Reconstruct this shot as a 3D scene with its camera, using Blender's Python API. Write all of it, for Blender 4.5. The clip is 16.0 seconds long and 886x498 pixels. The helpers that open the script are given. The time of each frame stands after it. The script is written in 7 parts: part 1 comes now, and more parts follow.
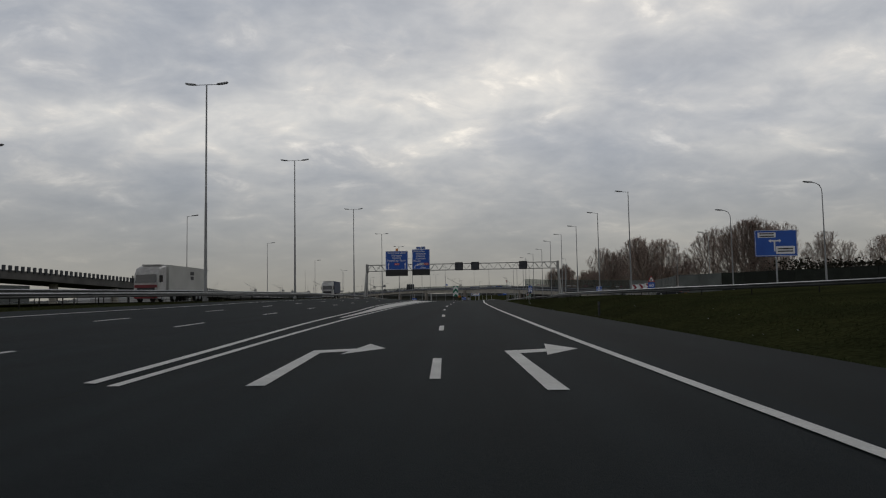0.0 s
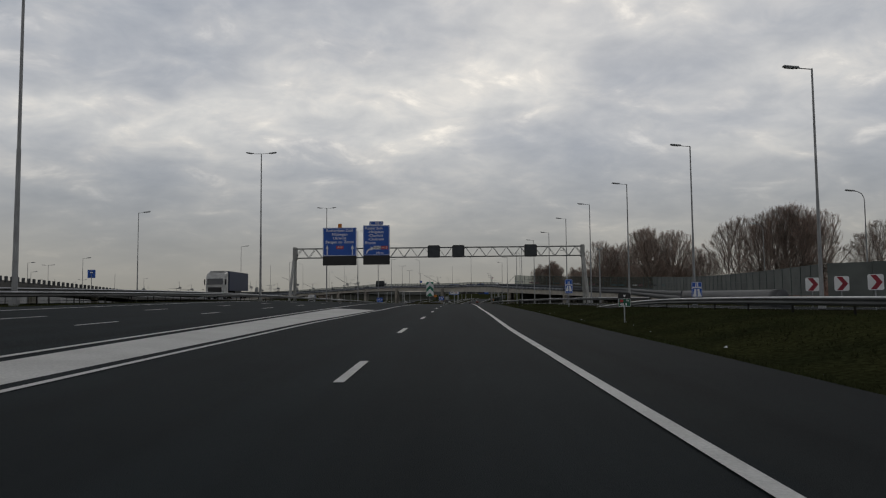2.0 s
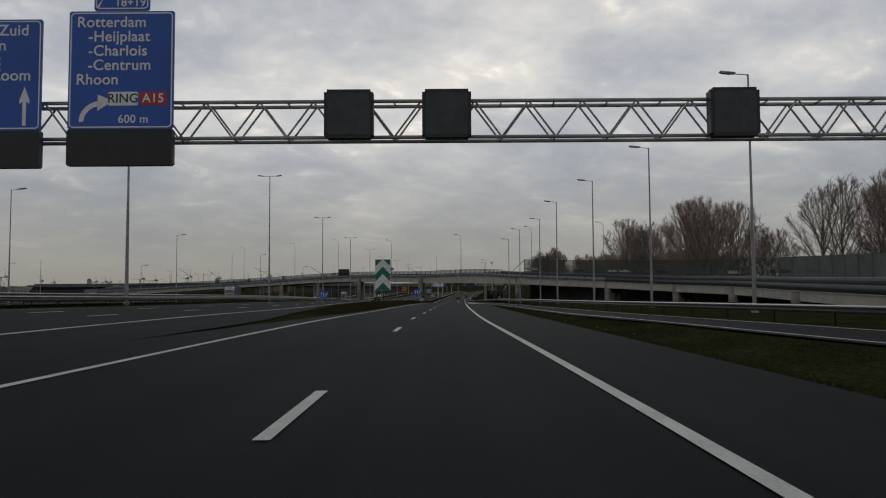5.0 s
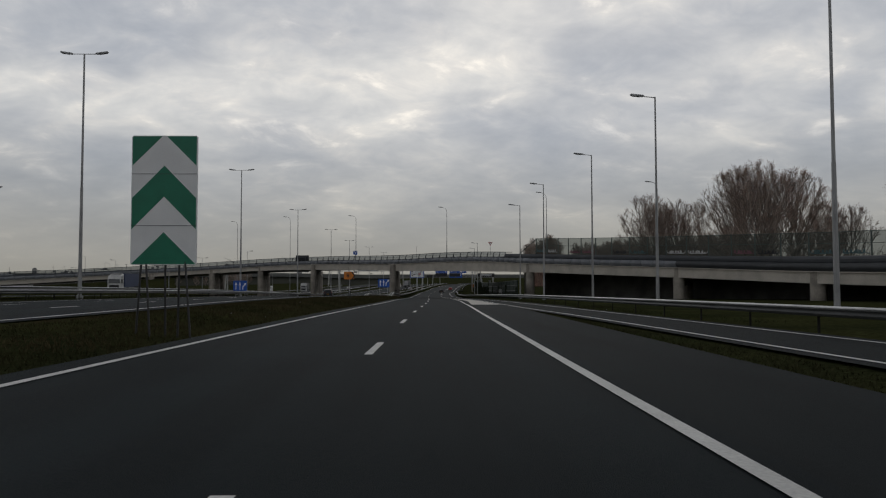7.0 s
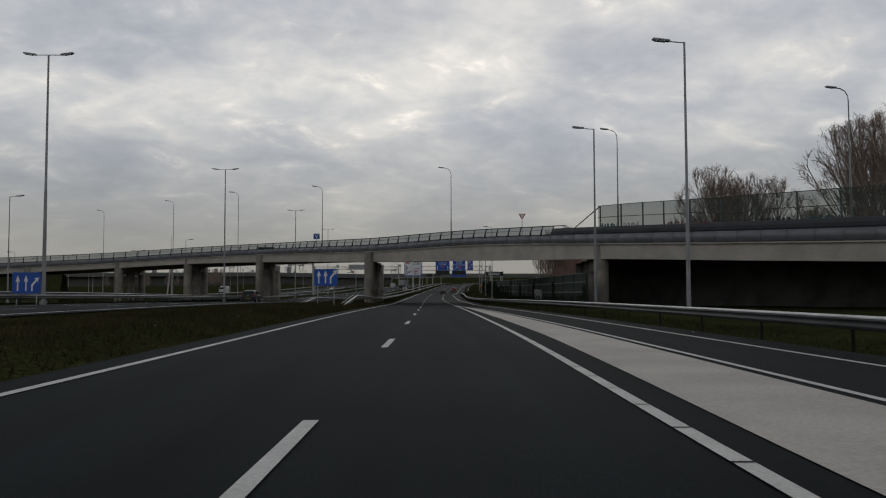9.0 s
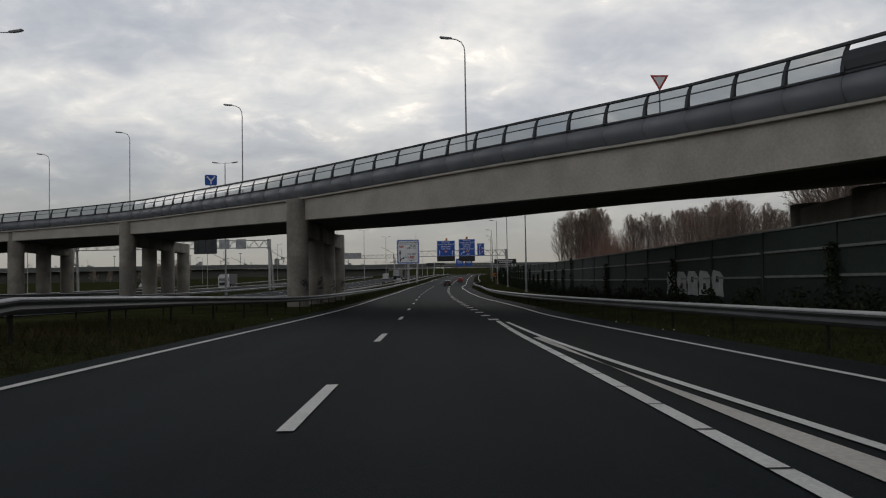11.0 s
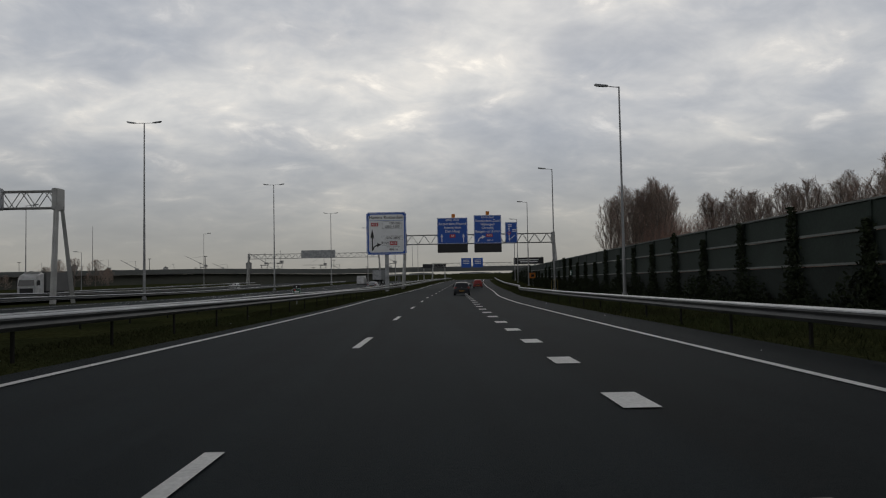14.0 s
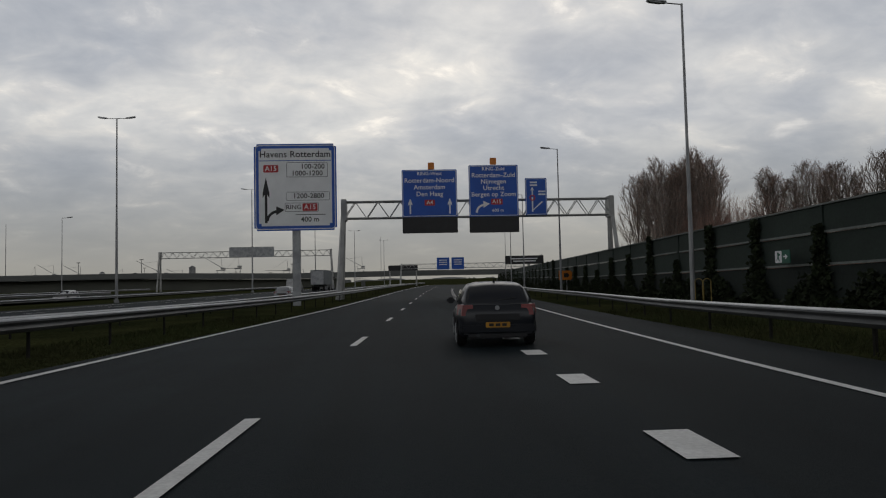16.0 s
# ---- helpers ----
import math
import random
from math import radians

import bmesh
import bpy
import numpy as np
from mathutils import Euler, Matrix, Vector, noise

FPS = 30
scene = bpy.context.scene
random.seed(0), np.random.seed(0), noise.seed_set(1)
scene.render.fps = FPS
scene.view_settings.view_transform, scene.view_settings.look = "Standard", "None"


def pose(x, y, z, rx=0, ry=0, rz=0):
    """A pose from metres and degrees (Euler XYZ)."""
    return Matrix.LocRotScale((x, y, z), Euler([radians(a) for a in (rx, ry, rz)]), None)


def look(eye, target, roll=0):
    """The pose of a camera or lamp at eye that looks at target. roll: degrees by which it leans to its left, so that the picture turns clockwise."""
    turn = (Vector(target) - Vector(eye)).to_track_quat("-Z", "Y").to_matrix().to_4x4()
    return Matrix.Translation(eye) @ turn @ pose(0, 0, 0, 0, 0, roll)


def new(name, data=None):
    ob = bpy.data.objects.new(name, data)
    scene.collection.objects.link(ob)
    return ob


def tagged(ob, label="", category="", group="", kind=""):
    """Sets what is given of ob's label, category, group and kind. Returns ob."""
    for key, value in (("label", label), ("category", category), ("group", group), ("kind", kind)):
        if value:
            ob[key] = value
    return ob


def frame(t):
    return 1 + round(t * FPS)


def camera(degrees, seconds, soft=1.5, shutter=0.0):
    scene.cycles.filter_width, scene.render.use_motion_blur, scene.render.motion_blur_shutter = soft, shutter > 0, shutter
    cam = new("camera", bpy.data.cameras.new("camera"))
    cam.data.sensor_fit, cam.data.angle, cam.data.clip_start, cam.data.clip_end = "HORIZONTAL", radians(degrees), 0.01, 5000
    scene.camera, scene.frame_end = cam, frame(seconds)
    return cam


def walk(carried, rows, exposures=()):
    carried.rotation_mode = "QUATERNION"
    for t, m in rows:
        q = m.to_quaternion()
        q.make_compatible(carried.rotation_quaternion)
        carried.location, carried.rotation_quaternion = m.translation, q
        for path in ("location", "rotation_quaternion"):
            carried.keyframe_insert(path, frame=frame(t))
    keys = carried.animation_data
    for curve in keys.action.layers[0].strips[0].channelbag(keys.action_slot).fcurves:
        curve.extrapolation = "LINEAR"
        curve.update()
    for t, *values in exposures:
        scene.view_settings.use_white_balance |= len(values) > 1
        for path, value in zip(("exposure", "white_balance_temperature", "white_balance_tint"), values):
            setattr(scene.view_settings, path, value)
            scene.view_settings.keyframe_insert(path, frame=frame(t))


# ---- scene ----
FOV = 65.94
# seconds, eye, yaw, pitch, roll (metres, degrees) of the car's drive
DRIVE = [
    (0.0, 0.000, 0.000, 1.276, 2.366, 3.828, -0.989),
    (0.5, -0.297, 15.212, 1.374, 1.744, 3.749, -1.010),
    (1.0, -0.516, 30.335, 1.442, 1.007, 3.629, -1.009),
    (1.5, -0.611, 45.307, 1.493, 0.664, 3.309, -0.337),
    (2.0, -0.619, 60.166, 1.538, 0.520, 3.642, -0.522),
    (2.5, -0.559, 74.918, 1.552, 0.390, 3.246, -0.659),
    (3.0, -0.416, 89.549, 1.524, 0.116, 3.363, -0.394),
    (3.5, -0.217, 104.182, 1.496, -0.044, 3.192, -0.311),
    (4.0, 0.000, 118.771, 1.449, -0.160, 3.079, -0.422),
    (4.2, 0.080, 124.607, 1.423, -0.150, 3.210, -0.419),
    (5.3, 0.425, 156.600, 1.139, -1.150, 2.870, -0.300),
    (6.5, 0.797, 191.327, 0.595, -2.229, 2.554, -0.157),
    (7.0, 1.264, 205.725, 0.331, -2.407, 2.354, -0.079),
    (7.5, 1.775, 220.093, 0.089, -2.552, 2.466, -0.069),
    (8.0, 2.354, 234.454, -0.159, -2.617, 2.264, -0.292),
    (8.5, 2.916, 248.794, -0.425, -2.363, 2.259, -0.438),
    (9.0, 3.417, 263.122, -0.705, -2.321, 2.408, -0.160),
    (9.2, 3.603, 268.846, -0.823, -2.319, 2.324, -0.219),
    (9.5, 3.868, 277.443, -1.009, -2.300, 2.226, -0.330),
    (10.0, 4.283, 291.805, -1.336, -2.268, 2.062, -0.523),
    (10.5, 4.685, 306.227, -1.685, -2.236, 1.899, -0.727),
    (11.0, 5.091, 320.721, -2.059, -2.205, 1.735, -0.944),
    (11.3, 5.347, 329.460, -2.295, -2.185, 1.637, -1.086),
    (11.5, 5.525, 335.305, -2.458, -2.023, 1.570, -1.361),
    (12.0, 5.988, 349.974, -2.872, -1.924, 1.727, -1.135),
    (12.5, 6.373, 364.641, -3.245, -1.854, 1.835, -1.049),
    (13.0, 6.666, 379.253, -3.560, -1.848, 2.186, -1.036),
    (13.5, 6.948, 393.896, -3.828, -1.975, 2.188, -1.138),
    (14.0, 7.270, 408.539, -4.054, -2.336, 2.383, -1.056),
    (14.5, 7.720, 423.089, -4.243, -2.696, 2.593, -1.005),
    (15.0, 8.253, 437.575, -4.402, -3.325, 2.716, -1.110),
    (15.5, 8.942, 452.015, -4.495, -4.030, 2.705, -0.972),
    (16.0, 9.785, 466.411, -4.592, -4.740, 2.851, -1.246),
]


def drive_pose(x, y, z, yaw, pitch, roll):
    a, b = radians(yaw), radians(pitch)
    ahead = Vector((-math.sin(a) * math.cos(b), math.cos(a) * math.cos(b), math.sin(b)))
    eye = Vector((x, y, z))
    return look(eye, eye + ahead, roll)


EXPOSURES = [(0, -0.08), (4.2, -0.08), (6.3, 0.0), (10.6, 0.0), (11.3, 0.35), (11.6, 0.42), (12.0, 0.72), (12.3, 0.76), (12.6, 0.8), (13.0, 0.58), (13.5, 0.18), (14.0, 0.0), (16.0, 0.0)]
cam = camera(FOV, 16.0, soft=1.15, shutter=0.0)
walk(cam, [(t, drive_pose(*r)) for t, *r in DRIVE], EXPOSURES)

# ---- light ----
world = bpy.data.worlds.new("sky")
scene.world = world
world.use_nodes = True
wn, wl = world.node_tree.nodes, world.node_tree.links
wn.clear()


def wnode(kind, **values):
    n = wn.new(kind)
    for key, value in values.items():
        n.inputs[key].default_value = value
    return n


out = wnode("ShaderNodeOutputWorld")
bg = wnode("ShaderNodeBackground", Strength=1.0)
nishita = wn.new("ShaderNodeTexSky")
nishita.sky_type = "NISHITA"
nishita.sun_disc = False
nishita.sun_elevation, nishita.sun_rotation = radians(34), radians(12)
coord = wn.new("ShaderNodeTexCoord")
sep = wn.new("ShaderNodeSeparateXYZ")
wl.new(coord.outputs["Generated"], sep.inputs[0])


def wmath(op, a, b):
    n = wn.new("ShaderNodeMath")
    n.operation = op
    for k, v in enumerate((a, b)):
        if isinstance(v, (int, float)):
            n.inputs[k].default_value = v
        elif v is not None:
            wl.new(v, n.inputs[k])
    return n.outputs[0]


# a flat cloud deck: the view direction cut with a plane overhead
height = wmath("MAXIMUM", sep.outputs[2], 0.0)
lift = wmath("ADD", height, 0.30)
px_ = wmath("DIVIDE", sep.outputs[0], lift)
py_ = wmath("DIVIDE", sep.outputs[1], lift)
plane = wn.new("ShaderNodeCombineXYZ")
wl.new(px_, plane.inputs[0])
wl.new(py_, plane.inputs[1])


def cloud(scale, detail, rough, shift, warp=0.0):
    mp = wn.new("ShaderNodeMapping")
    mp.inputs["Location"].default_value = shift
    mp.inputs["Rotation"].default_value = (0, 0, radians(-18))
    mp.inputs["Scale"].default_value = (1.0, 1.15, 1)
    wl.new(plane.outputs[0], mp.inputs[0])
    n = wnode("ShaderNodeTexNoise", Scale=scale, Detail=detail, Roughness=rough, Distortion=warp)
    wl.new(mp.outputs[0], n.inputs["Vector"])
    return n.outputs["Fac"]


def wramp(fac, stops):
    n = wn.new("ShaderNodeValToRGB")
    e = n.color_ramp.elements
    while len(e) < len(stops):
        e.new(0.5)
    for k, (p, c) in enumerate(stops):
        e[k].position, e[k].color = p, (*c, 1)
    wl.new(fac, n.inputs[0])
    return n.outputs[0]


def wmix(kind, fac, a, b):
    n = wn.new("ShaderNodeMix")
    n.data_type, n.blend_type = "RGBA", kind
    for k, v in ((0, fac), (6, a), (7, b)):
        if isinstance(v, (int, float)):
            n.inputs[k].default_value = v
        elif isinstance(v, tuple):
            n.inputs[k].default_value = (*v, 1)
        else:
            wl.new(v, n.inputs[k])
    return n.outputs[2]


broad = wramp(cloud(1.5, 4, 0.5, (3.1, 1.7, 0), 0.2), [(0.34, (0.42, 0.44, 0.49)), (0.5, (0.555, 0.555, 0.575)), (0.64, (0.79, 0.76, 0.73))])
tufts = wramp(cloud(5.6, 7, 0.58, (0.4, 5.2, 0), 0.35), [(0.32, (0.84, 0.86, 0.89)), (0.5, (0.99, 0.995, 1.0)), (0.60, (1.13, 1.11, 1.08)), (0.72, (1.6, 1.52, 1.40))])
deck_light = wmix("MULTIPLY", 1.0, broad, tufts)
ripples = wramp(cloud(11.0, 3, 0.5, (7.4, 2.2, 0), 0.3), [(0.34, (0.965, 0.968, 0.973)), (0.5, (1.0, 1.0, 1.0)), (0.66, (1.05, 1.045, 1.035))])
deck_light = wmix("MULTIPLY", 1.0, deck_light, ripples)
# thin cloud lets a little of the blue sky through
deck_light = wmix("MIX", 0.06, deck_light, wmix("MULTIPLY", 1.0, nishita.outputs[0], (0.10, 0.10, 0.10)))
haze = wramp(height, [(0.0, (0.335, 0.317, 0.28)), (0.08, (0.315, 0.31, 0.295)), (0.25, (0.355, 0.36, 0.368))])
fade = wramp(height, [(0.0, (1, 1, 1)), (0.07, (0.8, 0.8, 0.8)), (0.22, (0.12, 0.12, 0.12)), (0.4, (0, 0, 0))])
# the unseen sky overhead is dimmed to weaken the light on the ground
thick = wramp(height, [(0.0, (1, 1, 1)), (0.40, (1, 1, 1)), (0.66, (0.25, 0.25, 0.255))])
thick = wmix("MULTIPLY", 1.0, thick, (0.925, 0.94, 0.942))
wl.new(wmix("MULTIPLY", 1.0, wmix("MIX", fade, deck_light, haze), thick), bg.inputs["Color"])
wl.new(bg.outputs[0], out.inputs["Surface"])

sun = new("sun", bpy.data.lights.new("sun", "SUN"))
sun.data.energy, sun.data.angle, sun.data.color = 0.12, radians(25), (1.0, 0.96, 0.9)
sun.matrix_world = look((0, 0, 0), (-0.17 * 0.83, -0.98 * 0.83, -0.56))

# ---- materials ----


def mat(name, col, rough=0.6, metal=0.0, col2=None, scale=2.0, bump=0.0, bscale=40.0, fine=0.25, fine_scale=60.0, coat=0.0, spec=0.5, rand=0.0):
    """A painted or mineral surface: two colours mixed by a broad noise, a fine grain, and a bump."""
    m = bpy.data.materials.new(name)
    m.use_nodes = True
    nt = m.node_tree
    b = nt.nodes["Principled BSDF"]
    b.inputs["Roughness"].default_value, b.inputs["Metallic"].default_value = rough, metal
    b.inputs["Coat Weight"].default_value = coat
    b.inputs["Specular IOR Level"].default_value = spec
    tc = nt.nodes.new("ShaderNodeTexCoord")
    n1 = nt.nodes.new("ShaderNodeTexNoise")
    n1.inputs["Scale"].default_value, n1.inputs["Detail"].default_value = scale, 5
    n2 = nt.nodes.new("ShaderNodeTexNoise")
    n2.inputs["Scale"].default_value, n2.inputs["Detail"].default_value = fine_scale, 3
    geo = nt.nodes.new("ShaderNodeNewGeometry")
    for n in (n1, n2):
        nt.links.new(geo.outputs["Position"], n.inputs["Vector"])
    r = nt.nodes.new("ShaderNodeValToRGB")
    c2 = col2 or tuple(v * 0.72 for v in col)
    r.color_ramp.elements[0].position, r.color_ramp.elements[0].color = 0.36, (*c2, 1)
    r.color_ramp.elements[1].position, r.color_ramp.elements[1].color = 0.64, (*col, 1)
    nt.links.new(n1.outputs["Fac"], r.inputs[0])
    mr = nt.nodes.new("ShaderNodeMapRange")
    mr.inputs["From Min"].default_value, mr.inputs["From Max"].default_value = 0.25, 0.75
    mr.inputs["To Min"].default_value, mr.inputs["To Max"].default_value = 1 - fine, 1 + fine
    nt.links.new(n2.outputs["Fac"], mr.inputs["Value"])
    mx = nt.nodes.new("ShaderNodeMix")
    mx.data_type, mx.blend_type = "RGBA", "MULTIPLY"
    mx.inputs[0].default_value = 1.0
    nt.links.new(r.outputs[0], mx.inputs[6])
    nt.links.new(mr.outputs[0], mx.inputs[7])
    last = mx.outputs[2]
    if rand:
        oi = nt.nodes.new("ShaderNodeObjectInfo")
        m2 = nt.nodes.new("ShaderNodeMapRange")
        m2.inputs["To Min"].default_value, m2.inputs["To Max"].default_value = 1 - rand, 1 + rand
        nt.links.new(oi.outputs["Random"], m2.inputs["Value"])
        my = nt.nodes.new("ShaderNodeMix")
        my.data_type, my.blend_type = "RGBA", "MULTIPLY"
        my.inputs[0].default_value = 1.0
        nt.links.new(last, my.inputs[6])
        nt.links.new(m2.outputs[0], my.inputs[7])
        last = my.outputs[2]
    nt.links.new(last, b.inputs["Base Color"])
    if bump:
        n3 = nt.nodes.new("ShaderNodeTexNoise")
        n3.inputs["Scale"].default_value, n3.inputs["Detail"].default_value = bscale, 4
        nt.links.new(geo.outputs["Position"], n3.inputs["Vector"])
        bp = nt.nodes.new("ShaderNodeBump")
        bp.inputs["Strength"].default_value, bp.inputs["Distance"].default_value = bump, 0.02
        nt.links.new(n3.outputs["Fac"], bp.inputs["Height"])
        nt.links.new(bp.outputs[0], b.inputs["Normal"])
    return m


def glass(name, tint, rough=0.05, clear=0.85, ior=1.45):
    m = bpy.data.materials.new(name)
    m.use_nodes = True
    nt = m.node_tree
    nt.nodes.remove(nt.nodes["Principled BSDF"])
    o = nt.nodes["Material Output"]
    t = nt.nodes.new("ShaderNodeBsdfTransparent")
    t.inputs[0].default_value = (*(v * clear for v in tint), 1)
    g = nt.nodes.new("ShaderNodeBsdfGlossy")
    g.inputs["Roughness"].default_value = rough
    f = nt.nodes.new("ShaderNodeFresnel")
    f.inputs[0].default_value = ior
    mx = nt.nodes.new("ShaderNodeMixShader")
    for a, c in ((f.outputs[0], 0), (t.outputs[0], 1), (g.outputs[0], 2)):
        nt.links.new(a, mx.inputs[c])
    nt.links.new(mx.outputs[0], o.inputs[0])
    return m


def glow(name, col, power):
    m = mat(name, col, 0.4)
    b = m.node_tree.nodes["Principled BSDF"]
    b.inputs["Emission Color"].default_value, b.inputs["Emission Strength"].default_value = (*col, 1), power
    return m


def asphalt_mat(name, base, dark):
    """Open-graded asphalt: stone grain, wheel tracks worn a little along the road, and long faint patches."""
    m = mat(name, base, 0.72, col2=dark, scale=0.35, bump=0.5, bscale=90, fine=0.32, fine_scale=45, spec=0.06)
    nt = m.node_tree
    geo = next(n for n in nt.nodes if n.type == "NEW_GEOMETRY")
    mp = nt.nodes.new("ShaderNodeMapping")
    mp.inputs["Scale"].default_value = (1.0, 0.02, 1)
    nt.links.new(geo.outputs["Position"], mp.inputs[0])
    n = nt.nodes.new("ShaderNodeTexNoise")
    n.inputs["Scale"].default_value, n.inputs["Detail"].default_value = 1.1, 4
    nt.links.new(mp.outputs[0], n.inputs["Vector"])
    mr = nt.nodes.new("ShaderNodeMapRange")
    mr.inputs["From Min"].default_value, mr.inputs["From Max"].default_value = 0.3, 0.7
    mr.inputs["To Min"].default_value, mr.inputs["To Max"].default_value = 0.74, 1.26
    nt.links.new(n.outputs["Fac"], mr.inputs["Value"])
    b = nt.nodes["Principled BSDF"]
    src = b.inputs["Base Color"].links[0].from_socket
    mx = nt.nodes.new("ShaderNodeMix")
    mx.data_type, mx.blend_type = "RGBA", "MULTIPLY"
    mx.inputs[0].default_value = 1.0
    nt.links.new(src, mx.inputs[6])
    nt.links.new(mr.outputs[0], mx.inputs[7])
    nt.links.new(mx.outputs[2], b.inputs["Base Color"])
    return m


ASPHALT = asphalt_mat("asphalt", (0.0140, 0.0205, 0.0238), (0.0112, 0.0168, 0.0198))
ASPHALT_OLD = asphalt_mat("asphalt_old", (0.0142, 0.0192, 0.0208), (0.0116, 0.0158, 0.0174))
LINE = mat("road_paint", (0.78, 0.78, 0.76), 0.6, col2=(0.66, 0.66, 0.64), scale=1.5, fine=0.14, fine_scale=25, bump=0.2, bscale=60)
GORE_WHITE = mat("gore_paint_white", (0.74, 0.735, 0.71), 0.65, col2=(0.64, 0.635, 0.61), scale=0.6, fine=0.14, fine_scale=18, bump=0.2, bscale=50)
GORE = mat("gore_paint", (0.63, 0.60, 0.55), 0.7, col2=(0.52, 0.495, 0.455), scale=0.6, fine=0.14, fine_scale=18, bump=0.2, bscale=50)
GRASS = mat("grass_soil", (0.048, 0.051, 0.021), 1.0, col2=(0.028, 0.0325, 0.0150), scale=0.25, fine=0.55, fine_scale=7, bump=1.0, bscale=14, spec=0.0)
BLADE = mat("grass_blades", (0.054, 0.066, 0.027), 1.0, col2=(0.044, 0.044, 0.022), scale=0.2, fine=0.4, fine_scale=3, spec=0.0)
WEED = mat("dry_weeds", (0.070, 0.057, 0.030), 1.0, col2=(0.036, 0.038, 0.018), scale=0.35, fine=0.4, fine_scale=4, spec=0.0)
CONCRETE = mat("concrete", (0.50, 0.465, 0.41), 0.85, col2=(0.40, 0.37, 0.325), scale=0.5, fine=0.12, fine_scale=9, bump=0.25, bscale=20)
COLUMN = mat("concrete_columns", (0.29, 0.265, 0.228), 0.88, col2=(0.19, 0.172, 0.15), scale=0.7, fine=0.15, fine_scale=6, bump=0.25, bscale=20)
CONCRETE_DARK = mat("concrete_dark_grey", (0.135, 0.13, 0.122), 0.9, col2=(0.08, 0.078, 0.074), scale=0.4, fine=0.15, fine_scale=7, bump=0.25, bscale=20)
STEEL = mat("galvanised_steel", (0.40, 0.41, 0.42), 0.5, 0.6, col2=(0.27, 0.28, 0.29), scale=1.2, fine=0.12, fine_scale=14)
# near black: the shade on the beam's face is put into the colour
RAIL = mat("rail_steel_shaded", (0.066, 0.069, 0.07), 0.5, 0.25, col2=(0.042, 0.044, 0.044), scale=0.8, fine=0.15, fine_scale=10)
POLE = mat("pole_paint", (0.34, 0.345, 0.35), 0.5, 0.3, col2=(0.25, 0.255, 0.26), scale=0.8, fine=0.1)
GANTRY = mat("gantry_steel", (0.42, 0.42, 0.41), 0.55, 0.35, col2=(0.30, 0.30, 0.29), scale=0.7, fine=0.12)
BLUE = mat("sign_blue", (0.010, 0.095, 0.47), 0.45, col2=(0.009, 0.08, 0.41), scale=0.6, fine=0.06)
WHITE = mat("sign_white", (0.84, 0.85, 0.86), 0.45, col2=(0.76, 0.77, 0.78), scale=0.8, fine=0.06)
RED = mat("sign_red", (0.50, 0.025, 0.03), 0.45, col2=(0.42, 0.02, 0.025), scale=0.8, fine=0.06)
BLACK = mat("sign_black", (0.014, 0.014, 0.016), 0.5, col2=(0.01, 0.01, 0.011), fine=0.1)
ORANGE = mat("sign_orange", (0.72, 0.23, 0.02), 0.5, col2=(0.6, 0.18, 0.015), fine=0.08)
YELLOW = mat("plate_yellow", (0.55, 0.27, 0.02), 0.5, fine=0.06)
GREEN = mat("sign_green", (0.006, 0.19, 0.11), 0.45, col2=(0.005, 0.16, 0.092), fine=0.08)
BARRIER = mat("barrier_panel", (0.021, 0.034, 0.026), 0.85, col2=(0.015, 0.025, 0.019), scale=0.5, fine=0.2, fine_scale=8, rand=0.1)
BARRIER_LIGHT = mat("barrier_concrete", (0.135, 0.147, 0.140), 0.85, col2=(0.100, 0.110, 0.104), scale=0.4, fine=0.12, rand=0.12)
IVY = mat("ivy_leaves", (0.027, 0.037, 0.017), 0.85, col2=(0.017, 0.022, 0.011), scale=1.5, fine=0.4, fine_scale=6, spec=0.2)
FASCIA = mat("fascia_metal", (0.20, 0.212, 0.235), 0.45, 0.0, col2=(0.18, 0.192, 0.214), scale=0.6, fine=0.1, rand=0.08)
DARKSTEEL = mat("dark_steel", (0.055, 0.06, 0.068), 0.5, 0.4, fine=0.12)
BARK = mat("bark", (0.22, 0.18, 0.155), 0.95, col2=(0.15, 0.125, 0.11), scale=1.5, fine=0.3, fine_scale=8, spec=0.1)
TWIG = mat("twigs_with_buds", (0.34, 0.275, 0.235), 0.95, col2=(0.24, 0.20, 0.175), scale=0.35, fine=0.35, fine_scale=2, spec=0.1, rand=0.2)
RUBBER = mat("rubber", (0.012, 0.012, 0.012), 0.85, fine=0.1)

# ---- building helpers ----


def curve(points):
    """A smooth function through (y, value) pairs, straight beyond the ends."""
    ys, vs = np.array([p[0] for p in points], float), np.array([p[1] for p in points], float)
    h, d = np.diff(ys), np.diff(vs) / np.diff(ys)
    m = np.concatenate([[d[0]], (d[1:] * h[:-1] + d[:-1] * h[1:]) / (h[1:] + h[:-1]), [d[-1]]])

    def at(y):
        y = np.asarray(y, float)
        k = np.clip(np.searchsorted(ys, y) - 1, 0, len(h) - 1)
        t = np.clip((y - ys[k]) / h[k], 0, 1)
        v = vs[k] * (1 + 2 * t) * (1 - t) ** 2 + m[k] * h[k] * t * (1 - t) ** 2 + vs[k + 1] * t * t * (3 - 2 * t) - m[k + 1] * h[k] * t * t * (1 - t)
        v = v + np.where(y < ys[0], (y - ys[0]) * m[0], 0) + np.where(y > ys[-1], (y - ys[-1]) * m[-1], 0)
        return v

    return at


def mesh_of(name, bm, material):
    me = bpy.data.meshes.new(name)
    bm.to_mesh(me)
    bm.free()
    me.materials.append(material)
    return me


